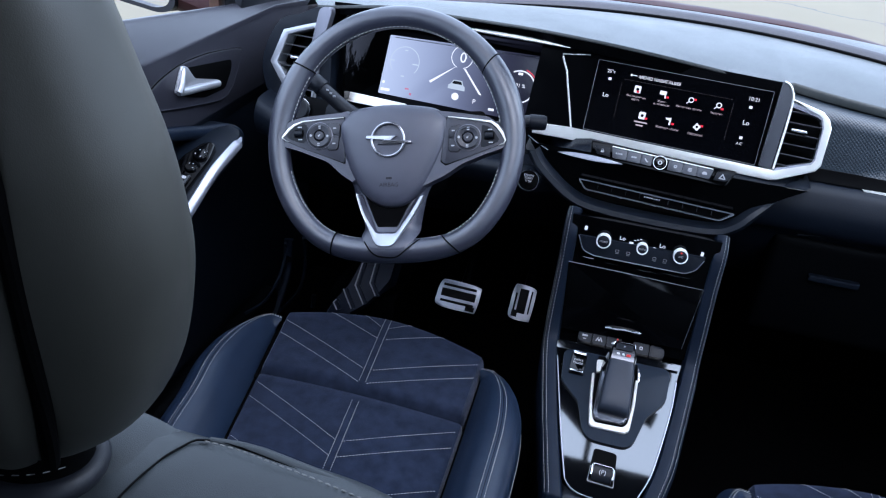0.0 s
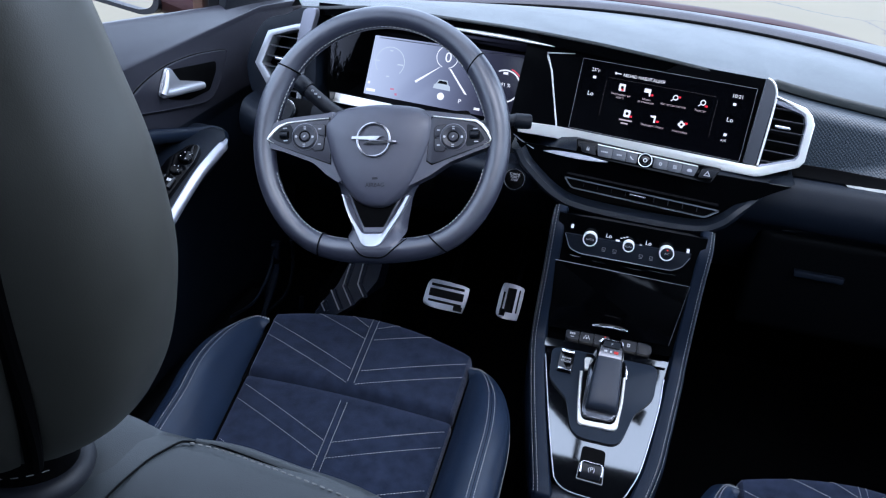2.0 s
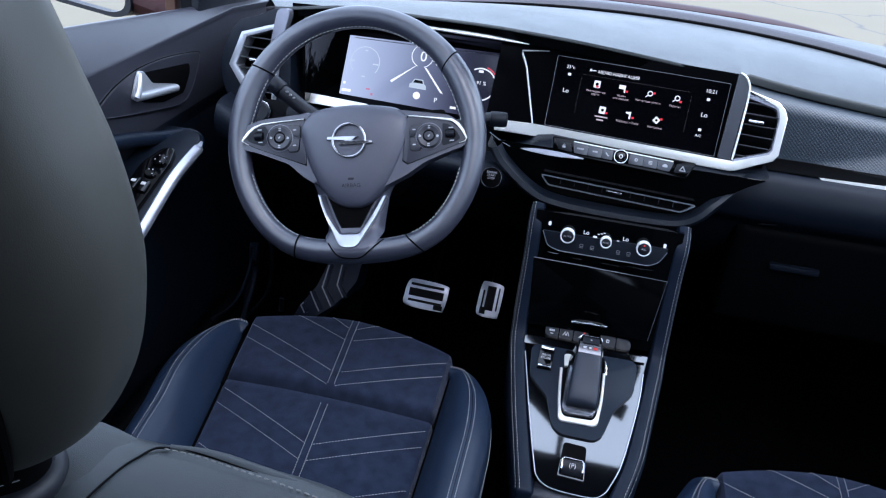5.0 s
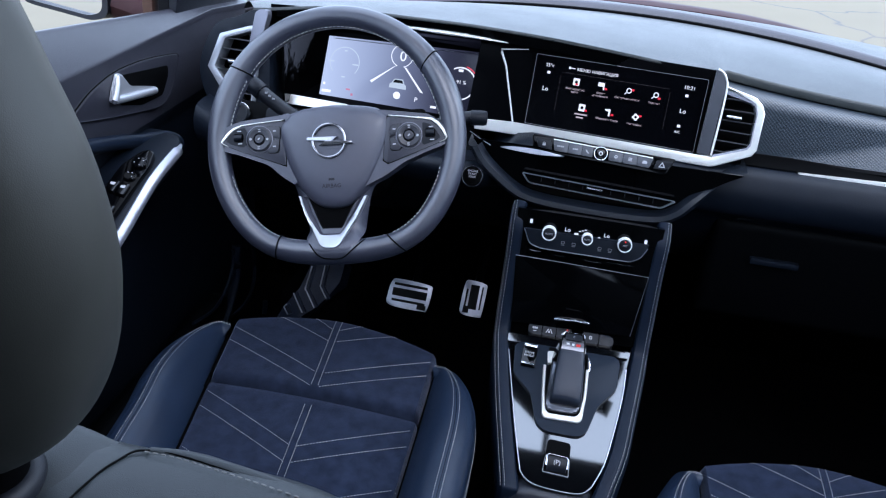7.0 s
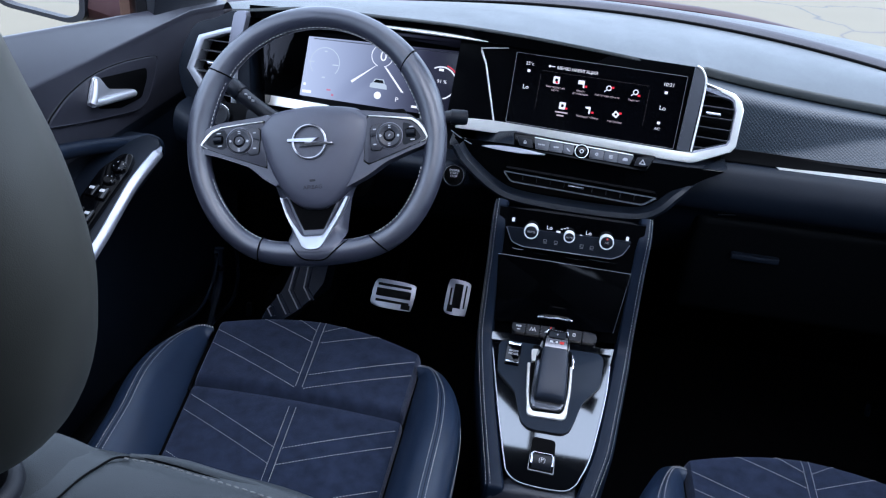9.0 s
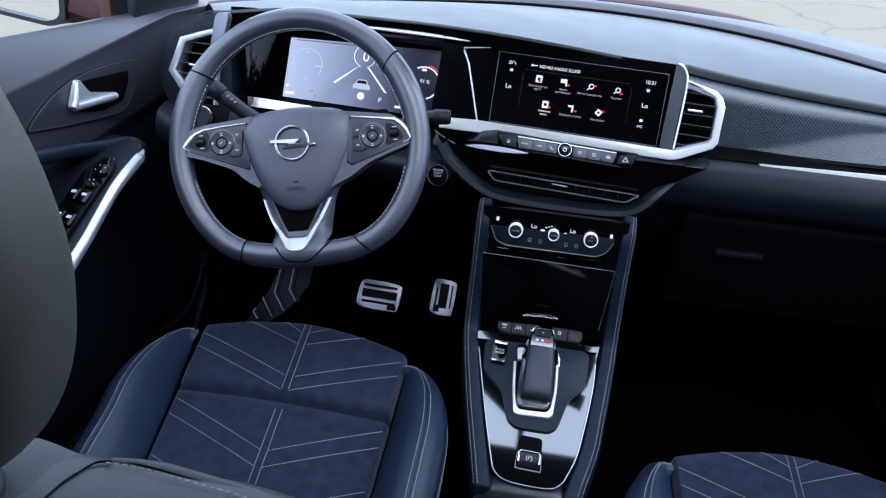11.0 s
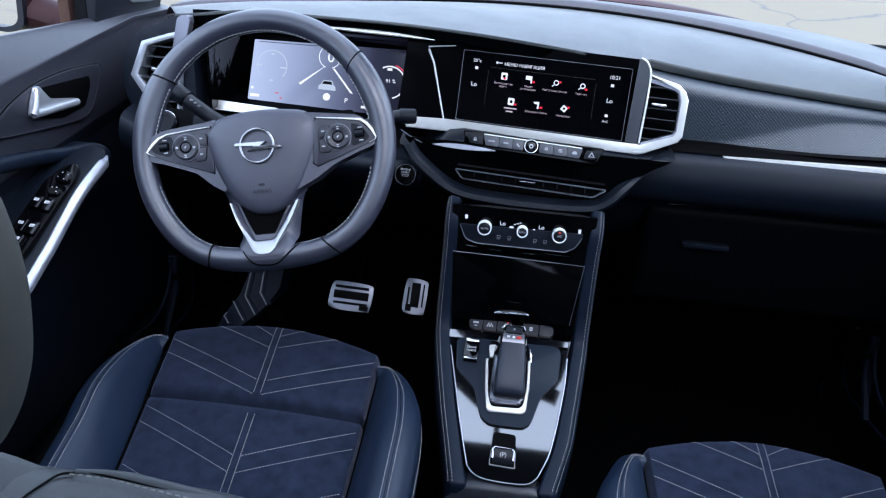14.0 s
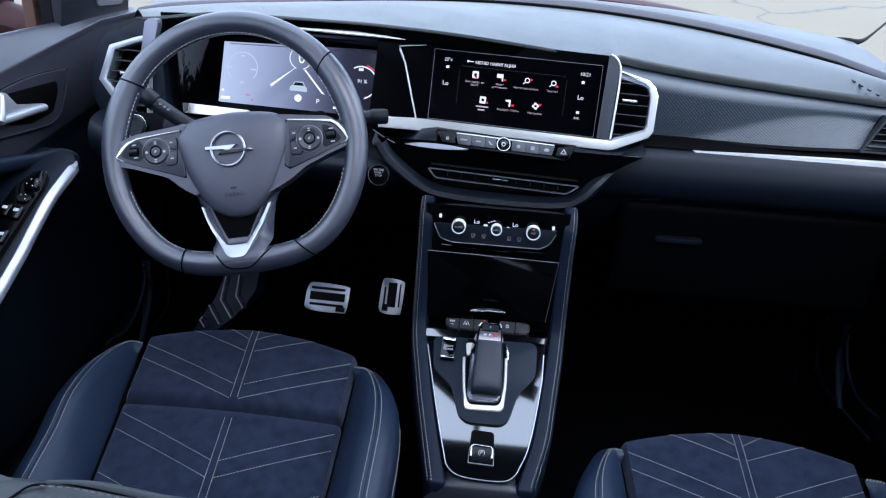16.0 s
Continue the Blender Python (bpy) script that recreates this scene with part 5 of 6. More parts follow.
    for z, w in [(p.x, p.y) for p in spline([(.737, .034, 0), (.745, .052, 0), (.770, .078, 0), (.81, .0975, 0), (.85, .106, 0), (.885, .108, 0), (.93, .101, 0), (.97, .088, 0), (1.01, .074, 0), (1.04, .056, 0), (1.052, .03, 0)], 4)]:
        yc = -.722 - .06 * (z - .885)
        d = .058 * (w / .1055) ** .5
        row = []
        for a in np.linspace(0, 2 * math.pi, 49)[:-1]:
            c, q = math.cos(a), math.sin(a)
            row.append((w * math.copysign(abs(c) ** .75, c), yc + d * math.copysign(abs(q) ** .85, q), z))
        rows.append(row)
    sheet(bm, rows, close_v=True, caps=True)
    head = part("headrest", bm, GREYSOFT, s, "large dark grey leather headrest")
    bm = bmesh.new()
    rows = []
    for z in np.linspace(.750, 1.04, 40):
        yc = -.722 - .06 * (z - .885)
        t = (z - .750) / .29
        e = abs(2 * t - 1) ** 6
        w = .051 - .018 * e
        rows.append([(w * math.copysign(abs(u) ** .8, u), yc - .066 + .011 * abs(u) ** 5 + .012 * e, z) for u in np.linspace(-1, 1, 21)])
    sheet(bm, rows)
    thick(bm, .012)
    part("rear_pad", bm, GREYSOFT, head, "padded rear panel")
    # black tubes beside the rear pad imitate the shade in its grooves
    for sg in (-1, 1):
        bm = bmesh.new()
        tube(bm, [(sg * (.0560 - .014 * abs((z - .895) / .145) ** 5), -.722 - .06 * (z - .885) - .0530 + .010 * abs((z - .895) / .145) ** 5, z) for z in np.linspace(.755, 1.035, 30)], .0048, 10)
        part("groove_shade", bm, VOID, head)
    bm = bmesh.new()
    stitches(bm, [(.052 * math.sin(t), -.729 - .040 * math.cos(t), .744) for t in np.linspace(-1.2, 1.2, 24)], .004, .004, .0004)
    part("stitching", bm, DIM_THREAD, head)["kind"] = "stuff"
    return s


seat(-.37, 0, 0, "black leather and suede driver seat with grey chevron stitching", .065)
seat(.368, -.105, -.03, "black leather and suede passenger seat with grey chevron stitching")


# ---- centre console ----
console = thing("center_console", "gloss black centre console with stitched leather sides", "console")
CT = radians(21.6)
CM = frame_m((0, -.08, .349), (1, 0, 0), (0, math.cos(CT), math.sin(CT)))
# gloss deck inside a thin silver line
DECK = [(-.0945, .118), (-.092, .086), (-.0675, -.022), (-.0490, -.094), (-.0440, -.107), (-.0340, -.1165), (-.0180, -.1215), (.0150, -.1232), (.0360, -.1210), (.0470, -.1130), (.0540, -.100), (.0665, -.062), (.0800, .030), (.0830, .086), (.0875, .118)]
bm = bmesh.new()
plate(bm, DECK, -.03, 0, CM)
deck = part("deck", bm, DECKGLOSS, console, "gloss black deck")
bm = bmesh.new()
tube(bm, [CM @ Vector((p.x, p.y, .0008)) for p in spline([(x, y, 0) for x, y in DECK[1:14]], 6)], .0010, 8)
part("edge_line", bm, STEEL, console, "thin silver edge line")

# leather side rails, from the dash down to the tail
def rail_at(t, side):
    """middle of a rail's top"""
    L = [(-.1105, .110, .575), (-.1095, .080, .555), (-.1085, .065, .50), (-.108, .036, .405), (-.103, .0, .3805), (-.0865, -.08, .349), (-.074, -.132, .3285), (-.0625, -.178, .3090), (-.058, -.196, .3015), (-.057, -.2025, .294), (-.057, -.204, .262)]
    Rr = [(.1060, .110, .575), (.1050, .080, .555), (.103, .065, .50), (.102, .036, .405), (.099, .0, .3805), (.0895, -.08, .349), (.0825, -.132, .3285), (.0700, -.178, .3090), (.065, -.196, .3015), (.064, -.2025, .294), (.064, -.204, .262)]
    return (L if side < 0 else Rr)


for sg in (-1, 1):
    path = spline(rail_at(0, sg), 8)
    bm = bmesh.new()
    rows = []
    st1, st2 = [], []
    n = len(path)
    for i, p in enumerate(path):
        d = (path[min(i + 1, n - 1)] - path[max(i - 1, 0)]).normalized()
        up = Vector((1, 0, 0)).cross(d)
        up = up if up.y < 0 or up.z > 0 else -up
        out = Vector((sg, 0, 0))
        w = .0105 + .004 * i / n
        prof = [(-w * 1.0, -.03), (-w, -.003), (-w * .75, .0015), (0, .0035), (w * .6, .002), (w * .95, -.004), (w * 1.15, -.016)]
        row = [p + out * a + up * b for a, b in prof]
        low = row[-1]
        row += [Vector((low.x - sg * .001, low.y + .01, low.z - .05)), Vector((low.x - sg * .012, low.y + .02, max(.0, low.z - .30)))]
        rows.append(row)
        if i < n - 12:
            st1.append(p + out * w * .42 + up * .0036)
            st2.append(p + out * w * .82 + up * .0010)
    sheet(bm, [q[:8] for q in rows])
    r = part("side_rail", bm, RAIL, console, "dark leather console side")
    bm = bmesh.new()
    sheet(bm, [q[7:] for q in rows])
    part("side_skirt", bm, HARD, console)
    bm = bmesh.new()
    stitches(bm, st1, .003, .0018, .00032)
    stitches(bm, st2, .003, .0018, .00032)
    part("stitching", bm, THREAD, r, "pale grey twin stitches")["kind"] = "stuff"
# tail piece and tunnel
bm = bmesh.new()
rows = []
for y, z, w in ((-.150, .296, .050), (-.190, .3005, .052), (-.199, .3000, .053), (-.2045, .2945, .062), (-.208, .284, .078), (-.214, .270, .092), (-.225, .260, .104), (-.26, .252, .114), (-.34, .246, .118), (-.6, .246, .118)):
    rows.append([(.003 - w, y, z - .2), (.003 - w, y, z - .010), (.003 - w * .9, y, z - .002), (.003 - w * .5, y, z), (.003 + w * .5, y, z), (.003 + w * .9, y, z - .002), (.003 + w, y, z - .010), (.003 + w, y, z - .2)])
sheet(bm, rows)
part("tail", bm, TAIL, console, "dark console tail", 60)
bm = bmesh.new()
block(bm, (0, .03, .14), (.17, .40, .27), bevel=.02)
part("tunnel", bm, HARD, console)

# upper gloss panel with a storage lid
UM = frame_m((0, .055, .47), (1, 0, 0), (0, .045, .178))
bm = bmesh.new()
plate(bm, [(-.094, -.085), (.090, -.075), (.1025, .06), (.104, .11), (-.111, .11), (-.1085, .06)], -.02, -.003, UM)
part("upper_panel", bm, LIDGLOSS, console)
bm = bmesh.new()
plate(bm, rounded([(-.096, -.066), (.082, -.058), (.093, .0365), (-.104, .0385)], .003), -.006, .0015, UM, bevel=.0006)
lid = part("storage_lid", bm, LIDGLOSS, console, "gloss black storage lid")
bm = bmesh.new()
tube(bm, [UM @ Vector(p) for p in ((-.104, .0388, .0012), (-.03, .0385, .0012), (.03, .0375, .0012), (.0935, .0368, .0012), (.0825, -.0575, .0012))], .0006, 6)
part("lid_line", bm, STEEL, lid)
bm = bmesh.new()
tube(bm, [UM @ Vector((x, -.047 - .0012 * (x / .02) ** 2, .003)) for x in np.linspace(-.032, .02, 12)], [.0012] + [.0022] * 10 + [.0012], 8)
part("lid_handle", bm, CHROME, lid, "slim chrome grip")

# climate panel
cl = thing("climate_control", "black climate control panel with three chrome-ringed knobs", "climate control")
bm = bmesh.new()
plate(bm, rounded([(-.097, .082), (-.087, .061), (-.07, .056), (.062, .0565), (.076, .064), (.086, .085)], [.002, .006, .004, .004, .006, .002]), -.006, .004, UM, bevel=.001)
cp = part("key_strip", bm, SOFT, cl)
bm = bmesh.new()
tube(bm, [UM @ Vector((x, y, .0042)) for x, y in rounded([(-.097, .082), (-.087, .0605), (-.07, .0555), (.062, .056), (.076, .0635), (.0845, .080)], [0, .006, .004, .004, .006, 0])], .0007, 6)
part("key_strip_line", bm, STEEL, cp)
for x0, x1, y in ((-.085, -.068, .0500), (-.052, -.032, .0475), (-.005, .022, .0470), (.03, .07, .0495)):
    bm = bmesh.new()
    tube(bm, [UM @ Vector((x0, y, 0)), UM @ Vector(((x0 + x1) / 2, y - .0006, 0)), UM @ Vector((x1, y - .0003, 0))], [.0002, .0006, .0002], 6)
    part("trim_line", bm, STEEL if x0 < -.06 else GUNMETAL, cl)
for x, r in ((-.060, .0106), (-.004, .0083), (.0505, .0106)):
    kn = bmesh.new()
    lathe(kn, [(r - .0018, -.002), (r - .0018, .0088), (r - .0032, .0098), (.0001, .0100)], UM @ Matrix.Translation((x, .081, .004)))
    kn = part("knob", kn, KEYDARK, cl, "round knob with a bright chrome ring")
    km = UM @ Matrix.Translation((x, .081 - .012 * 0, .004))
    bm = bmesh.new()
    lathe(bm, [(r, -.004), (r, .009), (r - .0004, .0105), (r - .0016, .0105), (r - .0020, .008)], km)
    part("ring", bm, KNOBRING, kn, "bright chrome ring")
    if r > .009:
        text_mesh("lettering", "AUTO" if x < 0 else "A/C", .0042, GREY_INK, kn, km @ Matrix.Translation((0, 0, .0104)))
    else:
        text_mesh("lettering", "AUTO", .0036, GREY_INK, kn, km @ Matrix.Translation((0, 0, .0104)))
for x, y in ((-.034, .0885), (.0235, .0885)):
    text_mesh("readout", "Lo", .0086, WHITE_INK, cl, UM @ Matrix.Translation((x, y, .0005)), "white temperature readout")
for x, y, w, h in ((-.0885, .0935, .004, .006), (.080, .0885, .004, .006), (-.0205, .084, .006, .0035), (.013, .083, .0035, .0035), (-.016, .089, .003, .001), (-.012, .0905, .003, .001), (-.008, .092, .003, .001)):
    bm = bmesh.new()
    plate(bm, rect(w, h, min(w, h) * .3, (x, y)), 0, .0012, UM)
    part("mark", bm, WHITE_INK, cl)
for x in (-.038, -.022, .016, .031):
    bm = bmesh.new()
    ring(bm, rect(.0054, .0040, .001, (x, .069)), rect(.0040, .0026, .0006, (x, .069)), .0035, .0046, UM)
    plate(bm, rect(.0050, .0008, .0002, (x, .0655)), .0035, .0046, UM)
    part("mark", bm, GREY_DIM, cp)
bm = bmesh.new()
plate(bm, circle(.0013, 10, (.0505, .0865)), .014, .0146, UM)
part("status_light", bm, RED_INK, cl)

# gear selector plate
sel = thing("gear_selector", "dark grey gear selector in a chrome-edged plate", "gear selector")
PL = [(-.0835, .096), (-.079, .046), (-.049, .016), (-.0365, -.026), (-.030, -.036), (-.018, -.040), (.022, -.040), (.032, -.036), (.0375, -.024), (.0475, .014), (.0715, .047), (.0735, .094), (.068, .103), (-.075, .1015)]
bm = bmesh.new()
plate(bm, rounded(PL, .006, 3), -.002, .004, CM, bevel=.0018)
part("plate", bm, PLATEGREY, sel, "dark grey satin plate")
UO = rounded([(-.0372, .066), (-.0366, .0535), (-.0333, .0152), (-.0285, -.0180), (-.0240, -.0212), (.0226, -.0198), (.0275, -.0140), (.0300, .0253), (.0292, .0700)], [0, .01, .01, .005, .004, .004, .005, .01, 0])
UI = rounded([(-.0330, .066), (-.0322, .0535), (-.0290, .0152), (-.0248, -.0070), (-.0205, -.0125), (.0180, -.0110), (.0228, -.0040), (.0258, .0253), (.0250, .0700)], [0, .01, .01, .005, .004, .004, .005, .01, 0])
bm = bmesh.new()
strip(bm, UO, UI, .001, .0075, CM, bevel=.0012)
part("frame", bm, SILVER, sel, "bright U-shaped frame")
bm = bmesh.new()
plate(bm, rounded([(-.0325, .100), (-.0310, .0535), (-.0285, .0152), (-.0240, -.0080), (-.0200, -.0120), (.0175, -.0105), (.0222, -.0040), (.0252, .0253), (.0255, .0980)], .003), .0042, .005, CM)
part("well", bm, VOID, sel)
# lever: dark chrome foot, then a rounded grip that rises and narrows towards its head
bm = bmesh.new()
plate(bm, rounded([(-.0262, .080), (-.0262, .010), (-.0245, -.0060), (-.0195, -.0100), (.0160, -.0086), (.0206, -.0040), (.0226, .020), (.0226, .080)], [.003, .004, .006, .005, .005, .006, .004, .003]), .004, .0125, CM, bevel=.0035, seg=3)
foot = part("lever_foot", bm, GUNMETAL, sel, "dark chrome lever foot", 50)
bm = bmesh.new()
rows = []
for y, w, c, h in ((.0015, .0196, .0010, .0150), (.0018, .0206, .0010, .0205), (.0035, .0210, .0010, .0240), (.0080, .0212, .0009, .0272), (.018, .0208, .0008, .0310), (.034, .0203, .0006, .0352), (.050, .0195, .0004, .0390), (.066, .0184, .0002, .0424), (.0735, .0178, .0, .0436)):
    rows.append([(c - w * 1.06, y, .009), (c - w * 1.05, y, h - .008), (c - w, y, h - .0035), (c - w * .94, y, h - .0012), (c - w * .82, y, h - .0002), (c - w * .45, y, h + .0004), (c, y, h + .0006), (c + w * .45, y, h + .0004), (c + w * .82, y, h - .0002), (c + w * .94, y, h - .0012), (c + w, y, h - .0035), (c + w * 1.05, y, h - .008), (c + w * 1.06, y, .009)])
sheet(bm, rows, CM, caps=True)
lever = part("lever", bm, LEVER, sel, "soft dark grey lever grip", 50)
bm = bmesh.new()
rows = []
for y, w, h in ((.0738, .0182, .0428), (.080, .0178, .0452), (.092, .0168, .0470), (.099, .0156, .0472), (.1025, .0146, .0455), (.1045, .013, .040)):
    rows.append([(-w * 1.5, y, .006), (-w * 1.12, y, h - .010), (-w, y, h - .003), (-w * .9, y, h - .0006), (0, y, h), (w * .9, y, h - .0006), (w, y, h - .003), (w * 1.12, y, h - .010), (w * 1.3, y, .006)])
sheet(bm, rows, CM, caps=True)
head = part("lever_head", bm, GLOSS, lever, "gloss black lever head")
bm = bmesh.new()
sheet(bm, [[(x, .0742, .0440), (x * .98, .080, .0459), (x * .95, .0870, .0469)] for x in (-.0162, -.008, 0, .008, .0162)], CM)
thick(bm, .0008)
part("gear_window", bm, GUNMETAL, head, "silver gear indicator")
for x, w, ma in ((.0075, .0060, RED_INK), (-.0075, .0045, GREY_INK), (.0, .0035, GREY_INK)):
    bm = bmesh.new()
    block(bm, (x, .0815, .0472), (w, .0036, .0008), CM, bevel=0)
    part("gear_mark", bm, ma, head)
bm = bmesh.new()
plate(bm, rounded([(-.0125, .0890), (.0125, .0890), (.0118, .0995), (-.0118, .0995)], .003), .046, .0479, CM, bevel=.0005)
pk = part("park_key", bm, KEYDARK, head)
text_mesh("lettering", "P", .0052, GREY_INK, pk, CM @ Matrix.Translation((0, .0942, .0481)))
bm = bmesh.new()
tube(bm, [CM @ Vector(p) for p in ((-.0158, .0960, .0462), (-.0148, .1010, .0468), (-.0125, .1030, .0464), (.0125, .1030, .0464), (.0148, .1010, .0468), (.0158, .0960, .0462))], .0008, 8)
part("head_line", bm, CHROME, head, "bright front edge")
bm = bmesh.new()
plate(bm, rounded([(-.0340, .0890), (-.0240, .0910), (-.0232, .0725), (-.0312, .0675)], .002), .004, .0095, CM, bevel=.0012)
part("frame_tip", bm, SILVER, sel, "bright frame tip")
bm = bmesh.new()
tube(bm, [CM @ Vector(p) for p in ((.0290, .068, .006), (.0285, .078, .007), (.0262, .090, .0075))], [.0018, .0024, .0010], 8)
part("frame_tip", bm, CHROME, sel, "bright frame tip")

# drive mode rocker
dm = thing("drive_mode_switch", "black drive mode rocker with chrome ends", "switch")
RM = CM @ Matrix.Translation((-.0600, .0775, .004)) @ pose(0, 0, 0, 0, 0, -1)
bm = bmesh.new()
plate(bm, rect(.0215, .0385, .002), -.001, .0035, RM, bevel=.001)
part("rocker", bm, GLOSS, dm)
for sy in (-1, 1):
    bm = bmesh.new()
    block(bm, (0, sy * .0165, .004), (.019, .0042, .0022), RM @ pose(0, 0, 0, sy * 8, 0, 0), bevel=.0008)
    part("end", bm, CHROME, dm)
text_mesh("lettering", "DRIVE\nMODE", .0052, GREY_INK, dm, RM @ Matrix.Translation((0, .0018, .0037)))

# row of five keys before the lever
kr = thing("button_row", "row of five dark keys before the gear lever", "buttons")
KR = CM @ Matrix.Translation((0, .126, .004)) @ pose(0, 0, 0, 12, 0, 0)
for i, (x0, x1) in enumerate(((-.0685, -.048), (-.047, -.0265), (-.0255, -.004), (.014, .0375), (.0385, .060))):
    bm = bmesh.new()
    r = [.008 if i == 0 else .001, .001 if i < 4 else .006, .001 if i < 4 else .008, .006 if i == 0 else .001]
    plate(bm, rounded([(x0, -.008), (x1, -.008), (x1, .0095), (x0, .0095)], r), -.008, .006, KR, bevel=.0016)
    k = part("key", bm, KEYDARK, kr)
    bm = bmesh.new()
    m = (x0 + x1) / 2
    if i == 0:
        for q in range(3):
            plate(bm, rect(.0022, .0030, .0004, (m - .003 + .0028 * q, .0022), 1), .006, .0064, KR)
        plate(bm, rect(.0050, .0010, .0002, (m, -.0030), 1), .006, .0064, KR)
    elif i == 1:
        plate(bm, [(m - .0052, -.0030), (m - .0040, -.0030), (m - .0010, .0034), (m - .0022, .0034)], .006, .0064, KR)
        plate(bm, [(m + .0040, -.0030), (m + .0052, -.0030), (m + .0022, .0034), (m + .0010, .0034)], .006, .0064, KR)
        plate(bm, rect(.0024, .0034, .0006, (m, -.0010), 1), .006, .0064, KR)
    elif i == 2:
        plate(bm, [(m - .004, -.002), (m + .0005, .0026), (m + .004, .0026), (m + .002, .0005), (m + .002, -.002)], .006, .0064, KR)
    else:
        ring(bm, rect(.0044, .0050, .0006, (m, .001), 1), rect(.0024, .0026, .0004, (m, .001), 1), .006, .0064, KR)
    if i != 4:
        part("mark", bm, GREY_INK, k)
    else:
        bm.free()
bm = bmesh.new()
plate(bm, circle(.0012, 8, (-.010, .0065)), .006, .0067, KR)
part("status_light", bm, RED_INK, kr)
bm = bmesh.new()
plate(bm, [(-.096, -.016), (.083, -.012), (.084, -.003), (-.0965, -.003)], -.004, .0045, CM @ Matrix.Translation((0, .1165, 0)) @ pose(0, 0, 0, 4.5, 0, 0))
part("step", bm, DECKGLOSS, kr, "gloss black ledge under the keys")

# parking brake
pb = thing("parking_brake", "chrome-edged electric parking brake switch in a recess", "switch")
bm = bmesh.new()
plate(bm, rounded([(-.0165, -.0995), (.0185, -.1010), (.0170, -.0505), (-.0150, -.0490)], [.002, .002, .006, .006]), -.001, .001, CM)
part("recess", bm, VOID, pb)
bm = bmesh.new()
ring(bm, rounded([(-.0170, -.1000), (.0190, -.1015), (.0182, -.0770), (-.0160, -.0760)], .002), rounded([(-.0158, -.0988), (.0178, -.1003), (.0172, -.0775), (-.0150, -.0765)], .002), .0005, .0018, CM)
part("line", bm, GREY_DIM, pb)
bm = bmesh.new()
rows = []
for y, z in ((-.097, .002), (-.093, .006), (-.085, .009), (-.079, .0095), (-.0765, .006)):
    rows.append([(-.0125, y, z - .004), (-.0115, y, z), (.0140, y, z - .0003), (.0150, y, z - .004)])
sheet(bm, rows, CM)
thick(bm, .003)
sw = part("lever", bm, KEYDARK, pb)
bm = bmesh.new()
tube(bm, [CM @ Vector(p) for p in ((-.0130, -.0915, .0065), (-.0128, -.0785, .0098), (-.0105, -.0765, .0098), (.0130, -.0772, .0096), (.0152, -.0795, .0096), (.0155, -.0925, .0062))], .0014, 8)
part("edge", bm, CHROME, pb, "chrome edge")
text_mesh("lettering", "(P)", .0085, GREY_INK, pb, CM @ Matrix.Translation((.0012, -.0868, .0098)) @ pose(0, 0, 0, 16, 0, 0))

# ---- touch screen ----
screen = thing("touchscreen", "wide black touchscreen showing a navigation menu", "screen")
bm = bmesh.new()
plate(bm, rect(.2625, .1085, .002), -.012, 0, SM)
glass = part("glass", bm, DARKGLASS, screen, "dark glass")
bm = bmesh.new()
ring(bm, rect(.2635, .1095, .002), rect(.2622, .1082, .002), -.002, .0006, SM)
part("edge_line", bm, GREY_DIM, screen)


def on_screen(x, y):
    return SM @ Matrix.Translation((x, y, .0006))


def bar(parent, x, y, w, h, m=None, ma=None, name="caption"):
    b = bmesh.new()
    plate(b, rect(w, h, 0, (x, y), 1), .0003, .0006, m or SM)
    return part(name, b, ma or UI_DIM, parent)


text_mesh("heading", "МЕНЮ НАВИГАЦИЯ", .0066, UI_WHITE, screen, on_screen(-.0330, .0395), "white menu heading")
bar(screen, -.073, .0405, .010, .0012, ma=UI_WHITE, name="back_arrow")
bar(screen, -.0765, .0405, .0022, .0036, ma=UI_WHITE, name="back_arrow")
text_mesh("readout", "25°c", .007, UI_WHITE, screen, on_screen(-.108, .040))
text_mesh("readout", "Lo", .0095, UI_WHITE, screen, on_screen(-.109, .0035))
text_mesh("readout", "10:21", .0078, UI_WHITE, screen, on_screen(.107, .0385))
text_mesh("readout", "Lo", .0095, UI_WHITE, screen, on_screen(.104, .003))
text_mesh("readout", "A/C", .0052, UI_WHITE, screen, on_screen(.102, -.0285))
for x, y in ((-.108, .029), (.105, .0265), (.1025, -.0195)):
    bar(screen, x, y, .0045, .0040, ma=UI_WHITE, name="icon")
for x0, x1, y in ((-.0865, .0775, .0325),):
    bar(screen, (x0 + x1) / 2, y, x1 - x0, .0004, ma=UI_FAINT, name="rule")
for x in (-.0885, .0800):
    bar(screen, x, .0, .0004, .055, ma=UI_FAINT, name="rule")
CAPS = [(-.0625, .021, "Въвеждане на\nадрес"), (-.0225, .021, "Моите\nдестинации"), (.0185, .0195, "Интересни обекти"), (.0595, .0195, "Търсене"),
        (-.0465, -.0165, None), (-.0055, -.0165, "Маршрут / Етапи"), (.0370, -.017, "Настройки")]
